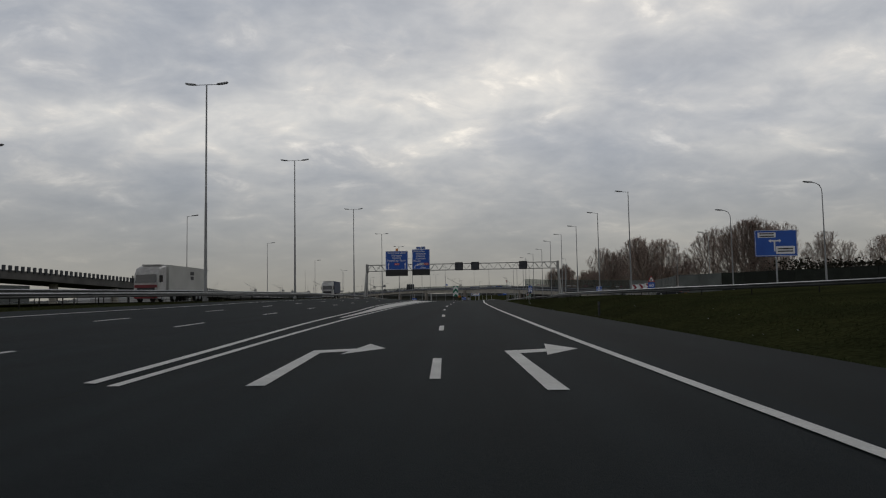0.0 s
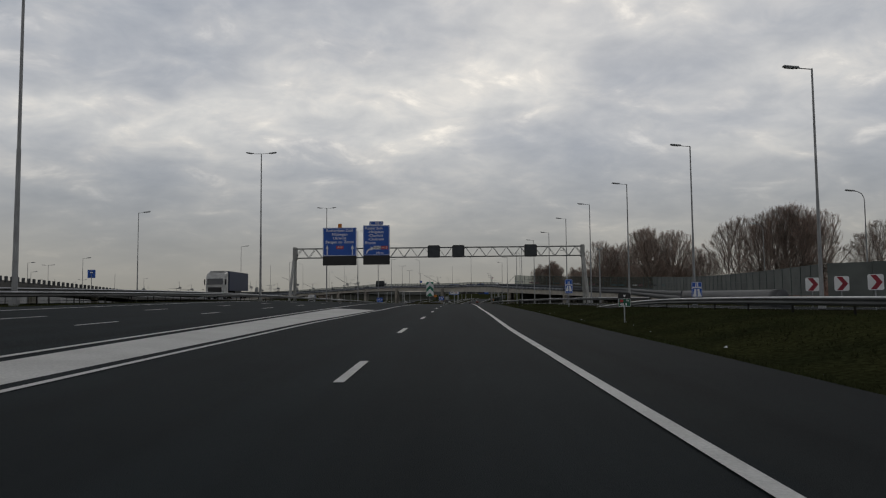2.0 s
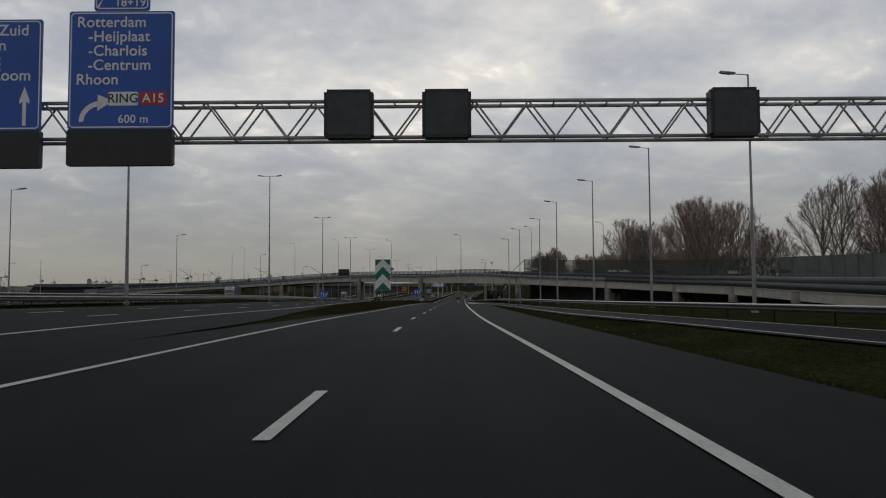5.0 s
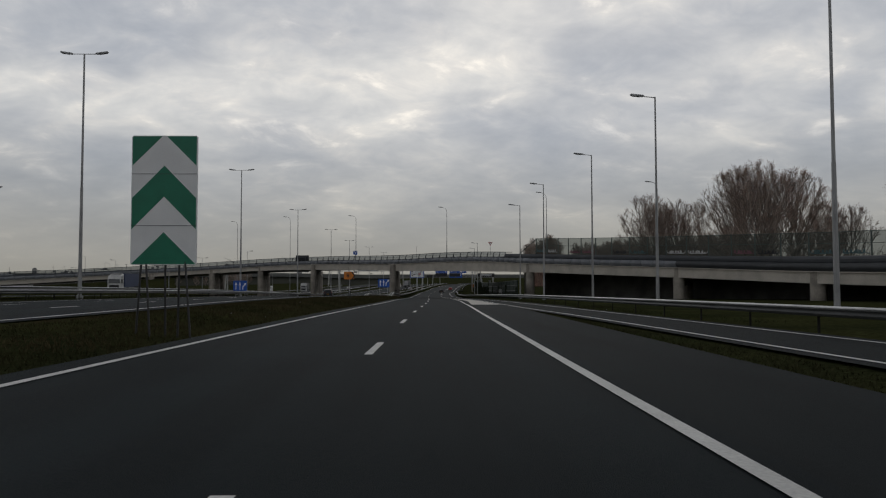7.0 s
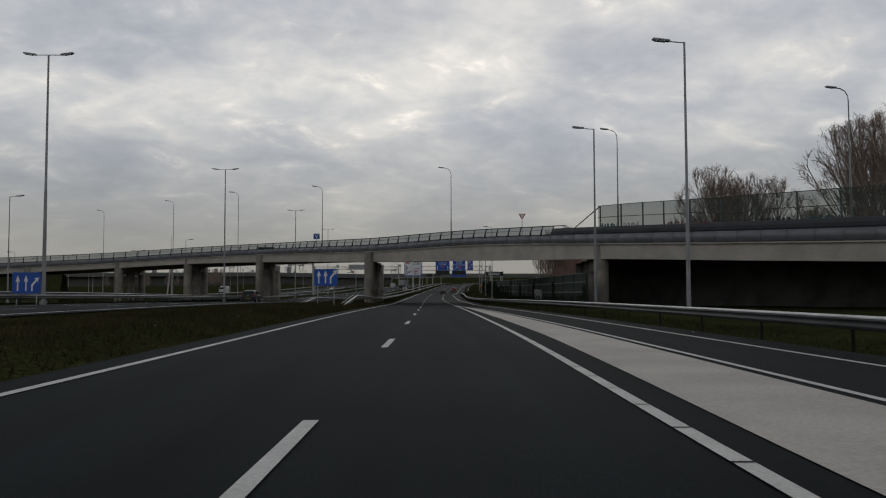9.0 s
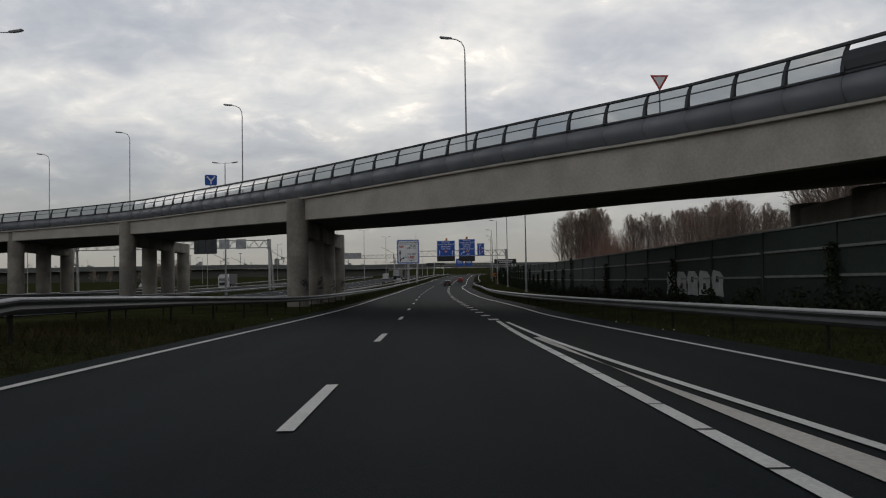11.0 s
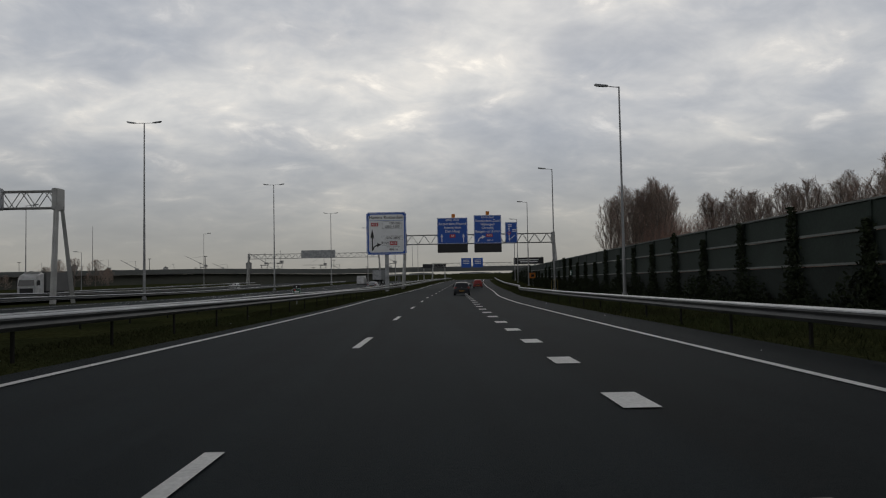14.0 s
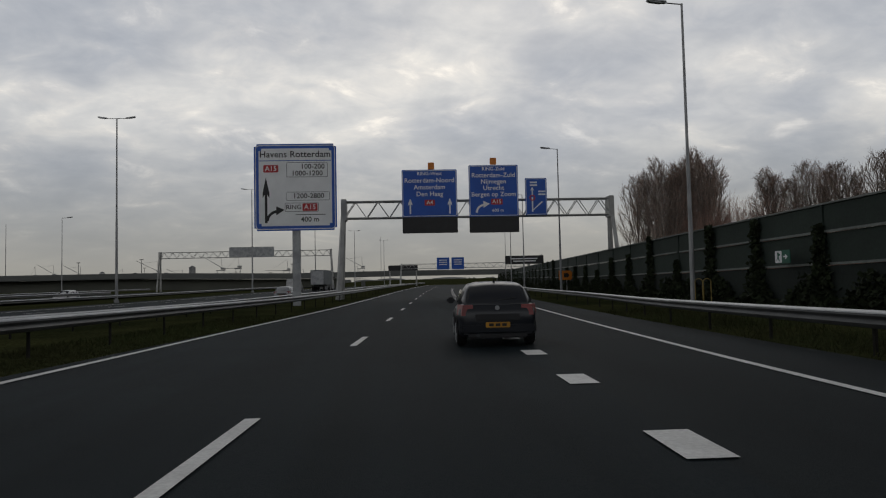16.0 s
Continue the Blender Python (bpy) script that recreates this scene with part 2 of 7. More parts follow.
def part(name, bm, material, parent=None, label=""):
    """One bmesh, or one mesh that is shared, as an object under its thing."""
    me = bm if isinstance(bm, bpy.types.Mesh) else mesh_of(name, bm, material)
    ob = new(name, me)
    ob.parent = parent
    if label:
        ob["label"] = label
    return ob


def thing(name, label, category, at=(0, 0, 0), turn=0.0, group="", kind=""):
    ob = new(name)
    ob.empty_display_size = 0.3
    ob.matrix_basis = pose(*at, 0, 0, turn)
    return tagged(ob, label, category, group, kind)


def box(bm, cx, cy, cz, sx, sy, sz, turn=0.0, bevel=0.0):
    m = Matrix.Translation((cx, cy, cz)) @ Matrix.Rotation(radians(turn), 4, "Z") @ Matrix.Diagonal((sx, sy, sz, 1))
    made = bmesh.ops.create_cube(bm, size=1, matrix=m)
    if bevel:
        edges = {e for v in made["verts"] for e in v.link_edges}
        bmesh.ops.bevel(bm, geom=list(edges), offset=bevel, segments=2, affect="EDGES")
    return bm


def tube(bm, a, b, r0, r1=None, seg=8, caps=True):
    a, b = Vector(a), Vector(b)
    r1 = r0 if r1 is None else r1
    q = (b - a).to_track_quat("Z", "Y").to_matrix()
    rings = []
    for p, r in ((a, r0), (b, r1)):
        rings.append([bm.verts.new(p + q @ Vector((r * math.cos(2 * math.pi * k / seg), r * math.sin(2 * math.pi * k / seg), 0))) for k in range(seg)])
    for k in range(seg):
        bm.faces.new((rings[0][k], rings[0][(k + 1) % seg], rings[1][(k + 1) % seg], rings[1][k]))
    if caps:
        bm.faces.new(rings[0][::-1])
        bm.faces.new(rings[1])
    return bm


def sweep(bm, path, section, closed=True, up=(0, 0, 1)):
    """A section of (sideways, up) pairs drawn along a path of points."""
    path = [Vector(p) for p in path]
    rings = []
    for k, p in enumerate(path):
        d = (path[min(k + 1, len(path) - 1)] - path[max(k - 1, 0)])
        d.z = 0
        d.normalize()
        side = Vector((d.y, -d.x, 0))
        rings.append([bm.verts.new(p + side * s + Vector((0, 0, z))) for s, z in section])
    n = len(section)
    for a, b in zip(rings, rings[1:]):
        for k in range(n if closed else n - 1):
            bm.faces.new((a[k], a[(k + 1) % n], b[(k + 1) % n], b[k]))
    if closed:
        bm.faces.new(rings[0][::-1])
        bm.faces.new(rings[-1])
    return bm


def smooth_mesh(ob):
    for p in ob.data.polygons:
        p.use_smooth = True
    return ob


# ---- the lie of the land ----
# road level, the line between our two lanes, and the lines beside them, along the road
ROAD_Z = curve([(-80, -0.5), (0, 0), (15, 0.09), (30, 0.165), (45, 0.215), (60, 0.26), (75, 0.272), (90, 0.245), (104, 0.22), (119, 0.17), (133, 0.1), (148, 0.03), (162, -0.02), (177, -0.048), (191, -0.053), (206, -0.035), (220, 0.0), (234, 0.035), (249, 0.05), (263, 0.048), (277, 0.024), (292, -0.023), (306, -0.09), (321, -0.19), (335, -0.297), (350, -0.425), (365, -0.51), (379, -0.54), (394, -0.525), (408, -0.465), (423, -0.37), (438, -0.247), (452, -0.088), (466, 0.126), (480, 0.26), (500, 0.52), (540, 1.4), (600, 3.0), (680, 4.9), (760, 6.2), (900, 6.6), (1200, 6.6)])
LANE = curve([(-60, 3.3), (0, -0.13), (10, -0.56), (22, -1.01), (35, -1.48), (47, -1.91), (59, -2.19), (73, -2.203), (83, -2.224), (95, -2.0), (108, -1.792), (118, -1.76), (132, -1.55), (165, -0.93), (198, -0.466), (220, -0.323), (244, -0.048), (256, 0.169), (270, 0.391), (280, 0.484), (310, 0.512), (341, 0.37), (350, 0.33), (375, 0.113), (388, 0.006), (400, -0.019), (412, 0.042), (436, 0.326), (448, 0.6), (460, 0.951), (473, 1.27), (484, 1.68), (520, 3.3), (560, 5.6), (640, 11.5), (760, 22.0), (900, 36.0), (1200, 70.0)])
LEFT_RIGHT = curve([(-60, -3.0), (0, -5.1), (10, -5.542), (27, -6.725), (45, -7.65), (60, -8.621), (80, -9.313), (106, -9.797), (140, -10.553), (165, -11.173), (200, -12.0), (227, -13.0), (261, -15.2), (290, -16.5), (313, -17.3), (345, -18.2), (400, -19.0), (480, -18.5), (560, -14.0), (640, -8.0), (760, 3.0), (900, 17.0)])
SLIP_LEFT = curve([(55, 60.0), (70, 47.0), (84, 35.0), (95, 27.5), (108, 20.5), (120, 16.2), (132, 13.7), (145, 12.6), (165, 11.3), (190, 9.8), (217, 8.55), (240, 7.7), (251, 7.2), (262, 6.95), (290, 6.65), (320, 5.6), (338, 4.546), (346, 4.48)])
SLIP_RIGHT = curve([(68, 64.0), (82, 52.0), (96, 39.0), (108, 29.5), (120, 23.0), (132, 19.5), (145, 17.6), (165, 15.2), (190, 13.0), (220, 11.4), (240, 10.5), (258, 9.74), (275, 9.183), (300, 8.55), (325, 7.7), (345, 7.04), (352, 6.927), (361, 7.1), (370, 7.135), (395, 6.797), (402, 6.826), (417, 6.897), (437, 7.171), (446, 7.269), (460, 7.444), (474, 8.087), (486, 8.95), (500, 10.0), (540, 12.2), (600, 15.875), (700, 24.0), (900, 44.0)])


def step(a, b, v):
    t = np.clip((np.asarray(v, float) - a) / (b - a), 0, 1)
    return t * t * (3 - 2 * t)


def land(x, y):
    """The height of the ground: level across our lanes, banked up to the other carriageway and up to the slip road's bend."""
    x, y = np.asarray(x, float), np.asarray(y, float)
    side = x - LANE(y)
    near = 1 - step(70, 220, np.abs(side))
    bank = 0.05 * (1 - step(100, 230, y)) + 0.032 * step(100, 230, y) * (1 - step(330, 420, y))
    z = ROAD_Z(y) * near
    z = z + bank * np.clip(-side - 4.6, 0, 15.5)
    z = z + 0.062 * np.clip(side - 8, 0, 34) * (1 - step(55, 110, y))
    z = z - 0.30 * step(6.8, 8.6, side) * (1 - step(8.6, 11, side)) * (1 - step(170, 215, y))
    # the low bank that carries the verge rail
    z = z + 0.3 * step(9.5, 13.5, side) * (1 - step(16, 19, side)) * (1 - step(96, 112, y))
    # the weedy hump between the carriageways
    hump = step(-4.9, -7.0, side) * (1 - step(-9.5, -13.0, side)) * step(205, 250, y) * (1 - step(330, 370, y))
    return z + 0.35 * hump


def strip(name, y0, y1, left, right, material, lift=0.0, dy=3.0, across=4, parent=None):
    """A sheet between two lines along the road, that many metres above the ground."""
    n = max(2, int((y1 - y0) / dy) + 1)
    ys = np.linspace(y0, y1, n)
    f = np.linspace(0, 1, across + 1)
    X = left(ys)[:, None] * (1 - f) + right(ys)[:, None] * f
    Y = np.repeat(ys[:, None], across + 1, 1)
    Z = land(X, Y) + lift
    verts = np.stack([X, Y, Z], -1).reshape(-1, 3).tolist()
    w = across + 1
    faces = [(i * w + j, i * w + j + 1, (i + 1) * w + j + 1, (i + 1) * w + j) for i in range(n - 1) for j in range(across)]
    me = bpy.data.meshes.new(name)
    me.from_pydata(verts, [], faces)
    me.materials.append(material)
    ob = new(name, me)
    ob.parent = parent
    return ob


def off(fn, d):
    return lambda y: fn(y) + d


# the ground, one sheet to the horizon
gx = np.unique(np.concatenate([[-2600, -1800, -1200, -800, -550, -400, -300, -220, -160, -120, -95], np.arange(-80, -40, 4), np.arange(-40, 60, 1.25), np.arange(60, 100, 5), [100, 130, 170, 230, 320, 450, 650, 900, 1300, 1900, 2600]]))
gy = np.unique(np.concatenate([[-900, -500, -300, -180, -120], np.arange(-80, 560, 3.0), np.arange(560, 900, 15), [900, 1000, 1150, 1350, 1650, 2100, 2800, 3600, 4400]]))
GX, GY = np.meshgrid(gx, gy)
GZ = land(GX, GY) - 0.06
rng = np.random.default_rng(4)
open_land = np.minimum(1, step(8, 14, np.abs(GX - LANE(GY))) + 0.0)
GZ = GZ + open_land * (rng.random(GZ.shape) - 0.5) * 0.05
me = bpy.data.meshes.new("ground")
nx = len(gx)
me.from_pydata(np.stack([GX, GY, GZ], -1).reshape(-1, 3).tolist(), [], [(i * nx + j, i * nx + j + 1, (i + 1) * nx + j + 1, (i + 1) * nx + j) for i in range(len(gy) - 1) for j in range(nx - 1)])
me.materials.append(GRASS)
for p in me.polygons:
    p.use_smooth = True
tagged(new("ground", me), "dull green winter grass verge beside the motorway", "ground", kind="structure")

# carriageways
OWN_LEFT = curve([(-80, 2.0), (-20, -3.7), (0, -4.9), (10, -5.3), (27, -6.6), (45, -7.5), (60, -7.8), (80, -8.2), (106, -8.4), (140, -8.3), (165, -7.6), (180, -6.6), (195, -5.9), (220, -5.4), (245, -5.1), (270, -4.6), (300, -4.7), (340, -4.8), (361, -5.0), (400, -5.1), (412, -5.1), (440, -4.7), (473, -4.0), (486, -3.5), (520, -1.9), (560, 0.4), (640, 6.3), (760, 16.8), (900, 31), (1200, 65)])
OTHER_RIGHT = curve([(-80, 1.99), (-20, -3.71), (0, -4.91), (10, -5.31), (27, -6.61), (45, -7.51), (60, -7.81), (80, -8.21), (106, -8.41), (140, -8.31), (165, -7.62), (180, -7.6), (195, -9.2), (220, -11.6), (245, -13.2), (270, -14.8), (300, -16.0), (340, -17.0), (400, -17.9), (480, -17.4), (560, -13), (640, -7), (760, 4), (900, 18)])
road = tagged(strip("road", -80, 900, OWN_LEFT, off(LANE, 3.9), ASPHALT, 0.0, 2.0, 14), "dark grey asphalt motorway carriageway with two lanes", "road", kind="structure")
shoulder = tagged(strip("road_shoulder", -80, 255, off(LANE, 3.9), off(LANE, 6.75), ASPHALT_OLD, 0.0, 3.0, 2), "dark asphalt hard shoulder along the grass verge", "road", kind="structure")
SHOULDER = curve([(255, 1.3), (380, 1.3), (430, 1.8), (480, 2.1), (560, 2.2), (620, 2.2)])
tagged(strip("road_merge", 255, 900, off(LANE, 3.9), lambda y: SLIP_RIGHT(y) + SHOULDER(np.minimum(y, 600)), ASPHALT_OLD, 0.0, 3.0, 3), "dark asphalt merging lane beside the carriageway", "road", kind="structure")
other_road = tagged(strip("road_other", -80, 900, off(LEFT_RIGHT, -13.2), OTHER_RIGHT, ASPHALT, 0.0, 2.0, 10), "dark asphalt carriageway with three lanes, banked", "road", kind="structure")
slip_road = tagged(strip("road_slip", 66, 255, off(SLIP_LEFT, -0.5), off(SLIP_RIGHT, 0.6), ASPHALT_OLD, 0.004, 2.5, 3), "dark asphalt slip road bending in beside the motorway", "road", kind="structure")


def line(name, y0, y1, fn, width, lift=0.014, material=None, parent=None, across=1):
    return strip(name, y0, y1, off(fn, -width / 2), off(fn, width / 2), material or LINE, lift, 2.0, across, parent)


def solid(name, label, y0, y1, fn, width, **more):
    return tagged(line(name, y0, y1, fn, width, **more), label, "road marking", kind="structure")


EDGE_OFF = curve([(0, 3.41), (10, 3.38), (20, 3.352), (33, 3.435), (45, 3.568), (57, 3.68), (72, 3.615), (82, 3.667), (100, 3.616), (109, 3.615), (125, 3.778), (150, 3.765), (180, 3.653), (197, 3.582), (212, 3.553), (226, 3.591), (240, 3.591), (255, 3.592), (300, 3.61)])
solid("trim_line", "solid white edge line painted on the asphalt", -80, 262, lambda y: LANE(y) + EDGE_OFF(y), 0.18)
GORE_LINE = curve([(240, 3.576), (262, 3.553), (268, 3.528), (280, 3.636), (300, 3.66), (330, 3.72), (340, 3.73), (347, 3.88)])
solid("trim_line", "solid white line painted between lane and gore", 261, 347, lambda y: LANE(y) + GORE_LINE(y), 0.17)
GORE_IN = curve([(258, 3.9), (262, 3.95), (268, 4.05), (275, 4.25), (283, 4.42), (292, 4.42), (310, 4.3), (338, 4.12)])
solid("trim_line", "white edge line of the merging lane", 346, 900, SLIP_RIGHT, 0.15)
OWN_LINE = curve([(-80, -1.0), (0, -4.7), (10, -5.1), (22, -5.65), (35, -6.1), (45, -6.3), (57, -6.5), (80, -6.6), (90, -6.658), (100, -6.35), (115, -6.025), (128, -6.03), (150, -5.75), (200, -4.95), (235, -4.496), (243, -4.339), (254, -4.15), (270, -3.82), (300, -3.95), (340, -4.144), (361, -4.1), (400, -4.45), (414, -4.3), (440, -3.95), (477, -3.3), (490, -3.05), (520, -1.5), (560, 0.9), (640, 7.0), (760, 17.5), (900, 31.5)])
solid("trim_line", "solid white edge line painted beside the grass", 9.5, 900, OWN_LINE, 0.18)
solid("trim_line", "solid white line beside the painted gore", 9.7, 900, LEFT_RIGHT, 0.18)
solid("trim_line", "white edge line of the far carriageway", -80, 900, off(LEFT_RIGHT, -10.6), 0.16)
solid("trim_line", "white left line of the slip road", 72, 346, SLIP_LEFT, 0.14)
solid("trim_line", "white right line of the slip road", 72, 346, SLIP_RIGHT, 0.14)
tagged(strip("trim_gore", 34, 114, off(LEFT_RIGHT, 0.45), off(OWN_LINE, -0.4), GORE_WHITE, 0.011, 2.0, 5), "white painted gore between the diverging carriageways", "road marking", kind="structure")
tagged(strip("trim_gore", 262.8, 338, lambda y: LANE(y) + GORE_IN(y), off(SLIP_LEFT, -0.26), GORE, 0.011, 2.0, 5), "off-white painted gore between lane and slip road", "road marking", kind="structure")

# joints cut across the line beside the gore
joints = thing("line_joints", "thin dark joints cut across the edge line", "road marking", kind="structure")
for y in np.arange(263, 346, 1.3):
    line("joint", float(y), float(y) + 0.035, lambda q: LANE(q) + GORE_LINE(q), 0.19, lift=0.019, material=ASPHALT, parent=joints)

# dashes: three metres long every twelve
dashes = thing("lane_dashes", "broken white lane line painted on the asphalt", "road marking", kind="structure")
for k in range(-3, 60):
    y = 9.9 + 12 * k if k < 13 else 3.0 + 12 * (k + 1)
    y -= 1.5 if 330 < y < 370 else 0.45 if y > 430 else 0
    line("dash", y, y + 3, LANE, 0.16, parent=dashes)
far_dashes = thing("lane_dashes", "broken white lane lines of the far carriageway", "road marking", kind="structure")
for k in range(-2, 45):
    for lane in (1, 2):
        y = 21 + 12 * k + 1.5 * lane
        line("dash", y, y + 3, off(LEFT_RIGHT, -3.5 * lane), 0.14, parent=far_dashes)
# block marking between the carriageway and the merging lane
blocks = thing("block_marking", "white painted block marking beside the merging lane", "road marking", kind="structure")
for k in range(62):
    y = 347.75 + 3.987 * k
    line("block", y, y + 1.0, off(LANE, 3.83), 0.40, parent=blocks)


def arrow(x0, y0, lean):
    """A painted arrow that bends to the right."""
    bm = bmesh.new()
    v = [bm.verts.new((x0 + px, y0 + py, float(land(x0 + px, y0 + py)) + 0.012)) for px, py in ((0, 0), (0.28, 0), (0.28 + lean * 5, 5.0), (lean * 5, 5.6))]
    bm.faces.new(v)
    w = [bm.verts.new((x0 + lean * 5 + px, y0 + py, float(land(x0 + px, y0 + py)) + 0.012)) for px, py in ((0, 5.6), (0.28, 5.0), (1.0, 5.35), (1.0, 6.0))]
    bm.faces.new(w)
    h = [bm.verts.new((x0 + lean * 5 + px, y0 + py, float(land(x0 + px, y0 + py)) + 0.012)) for px, py in ((0.78, 4.6), (1.55, 5.9), (1.0, 7.3))]
    bm.faces.new(h)
    ob = new("trim_arrow", mesh_of("trim_arrow", bm, LINE))
    return tagged(ob, "white painted arrow bending to the right on the asphalt", "road marking", kind="structure")


arrow(-3.15, 9.4, -0.07)
arrow(0.92, 8.7, -0.055)

# ---- guard rails ----
POST_DARK = mat("dark_rail_post", (0.026, 0.025, 0.022), 0.9, col2=(0.018, 0.017, 0.015), fine=0.2, spec=0.1)
W_BEAM = [(-0.03, 0.0), (0.02, 0.015), (0.055, 0.085), (0.01, 0.145), (0.01, 0.165), (0.055, 0.225), (0.045, 0.275), (-0.03, 0.31), (-0.07, 0.31), (-0.07, 0.0)]
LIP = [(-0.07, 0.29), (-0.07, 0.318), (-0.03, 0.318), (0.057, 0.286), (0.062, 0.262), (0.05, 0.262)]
# pale steel for the lip: sky light on the upper edge, as colour
RAIL_TOP = mat("rail_top_skylit_steel", (0.50, 0.51, 0.52), 0.42, 0.3, col2=(0.36, 0.37, 0.38), scale=0.8, fine=0.12, fine_scale=10)


def guard_rail(label, fn, y0, y1, facing=1, double=False, post=4.0, lift=0.0, top=0.75, dip=False, tops=None):
    """A steel safety rail along the road: beam, and posts every few metres."""
    rail = thing("guard_rail", label, "guard rail", group="guard rails")
    ys = np.arange(y0, y1 + 1e-6, 4.0)
    xs = fn(ys)
    zs = land(xs, ys) + top - 0.31 + lift
    if dip:
        zs = zs - 0.95 * (1 - np.clip((ys - y0) / 12.0, 0, 1))
    if tops:
        zs = tops(ys) - 0.31
    bm = bmesh.new()
    sweep(bm, list(zip(xs, ys, zs)), [(-s * facing, z) for s, z in W_BEAM][:: facing])
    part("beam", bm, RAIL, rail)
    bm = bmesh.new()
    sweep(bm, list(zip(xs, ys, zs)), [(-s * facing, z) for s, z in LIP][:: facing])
    part("top_edge", bm, RAIL_TOP, rail, "upper edge coloured bright like sky-lit steel")
    if double:
        bm = bmesh.new()
        sweep(bm, list(zip(xs + facing * 0.42, ys, zs)), [(s * facing, z) for s, z in W_BEAM][:: -facing])
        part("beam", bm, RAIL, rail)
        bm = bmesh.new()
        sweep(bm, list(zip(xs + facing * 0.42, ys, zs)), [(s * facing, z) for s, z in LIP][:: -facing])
        part("top_edge", bm, RAIL_TOP, rail, "upper edge coloured bright like sky-lit steel")
    pm = mesh_of("post", box(bmesh.new(), 0, 0, 0.1, 0.05, 0.09, 1.2, bevel=0.01), POST_DARK)
    for y in np.arange(y0 + (12 if dip else 0), y1 - (16 if tops else 0), post)[:120]:
        x = float(fn(y))
        p = part("post", pm, None, rail)
        p.location = (x + 0.14 * facing, float(y), float(tops(y)) - 0.8 if tops else float(land(x, y)) + lift)
    return rail


OWN_RAIL = off(OWN_LINE, -2.05)
guard_rail("galvanised steel guard rail beside the grass strip", OWN_RAIL, 322, 700, -1, double=True, top=0.87, dip=True)
guard_rail("weathered steel guard rail in the median", off(OWN_RAIL, -5.0), 326, 700, -1, double=True, top=0.68, dip=True)
guard_rail("steel guard rail along the far carriageway", curve([(-60, -23.5), (46, -24.4), (154, -25.2), (200, -26.4), (267, -28.8), (321, -29.9), (373, -31), (493, -32), (560, -29.5), (700, -18)]), -20, 620, -1, lift=-0.10, top=0.9)
guard_rail("steel guard rail between the two motorway directions", curve([(-60, -27.5), (46, -28.4), (154, -29.2), (200, -30.6), (267, -33.0), (321, -34.6), (373, -36), (493, -38), (620, -34)]), -20, 560, -1, lift=0.15, top=0.95)
guard_rail("steel guard rail beside the merging lane", curve([(132, 21.2), (145, 19.2), (165, 16.6), (190, 14.3), (220, 12.6), (240, 11.7), (258, 11.0), (275, 10.7), (300, 10.2), (325, 9.6), (345, 9.0), (361, 8.6), (402, 8.4), (417, 8.9), (437, 9.7), (474, 10.6), (490, 12.0), (505, 14.0), (540, 16.0), (600, 20), (700, 28)]), 134, 690, 1)
guard_rail("steel guard rail between the grass verge and the slip road", curve([(20, 37), (37, 24), (49, 16.8), (66, 12.8), (80, 12.1), (95, 12.3), (104, 12.5), (126, 12.57)]), 22, 126, 1, tops=curve([(22, 2.3), (45, 1.66), (66, 1.41), (95, 1.15), (104, 0.97), (126, -0.1)]))
# ---- street lamps ----
LAMP_MESH = {}


def lamp_part(key, maker, material):
    if key not in LAMP_MESH:
        LAMP_MESH[key] = mesh_of(key, maker(bmesh.new()), material)
    return LAMP_MESH[key]


def pole_bm(h, r0, r1):
    def make(bm):
        tube(bm, (0, 0, 0), (0, 0, 0.35), r0 * 1.7, r0 * 1.7, 10)
        tube(bm, (0, 0, 0.3), (0, 0, h * 0.45), r0, (r0 + r1) / 2, 10)
        tube(bm, (0, 0, h * 0.45), (0, 0, h), (r0 + r1) / 2 * 0.86, r1, 10)
        return bm
    return make


def head_bm(bm):
    box(bm, -0.55, 0, 0.03, 1.1, 0.34, 0.13, bevel=0.04)
    box(bm, -0.62, 0, -0.05, 0.7, 0.26, 0.06, bevel=0.02)
    return bm


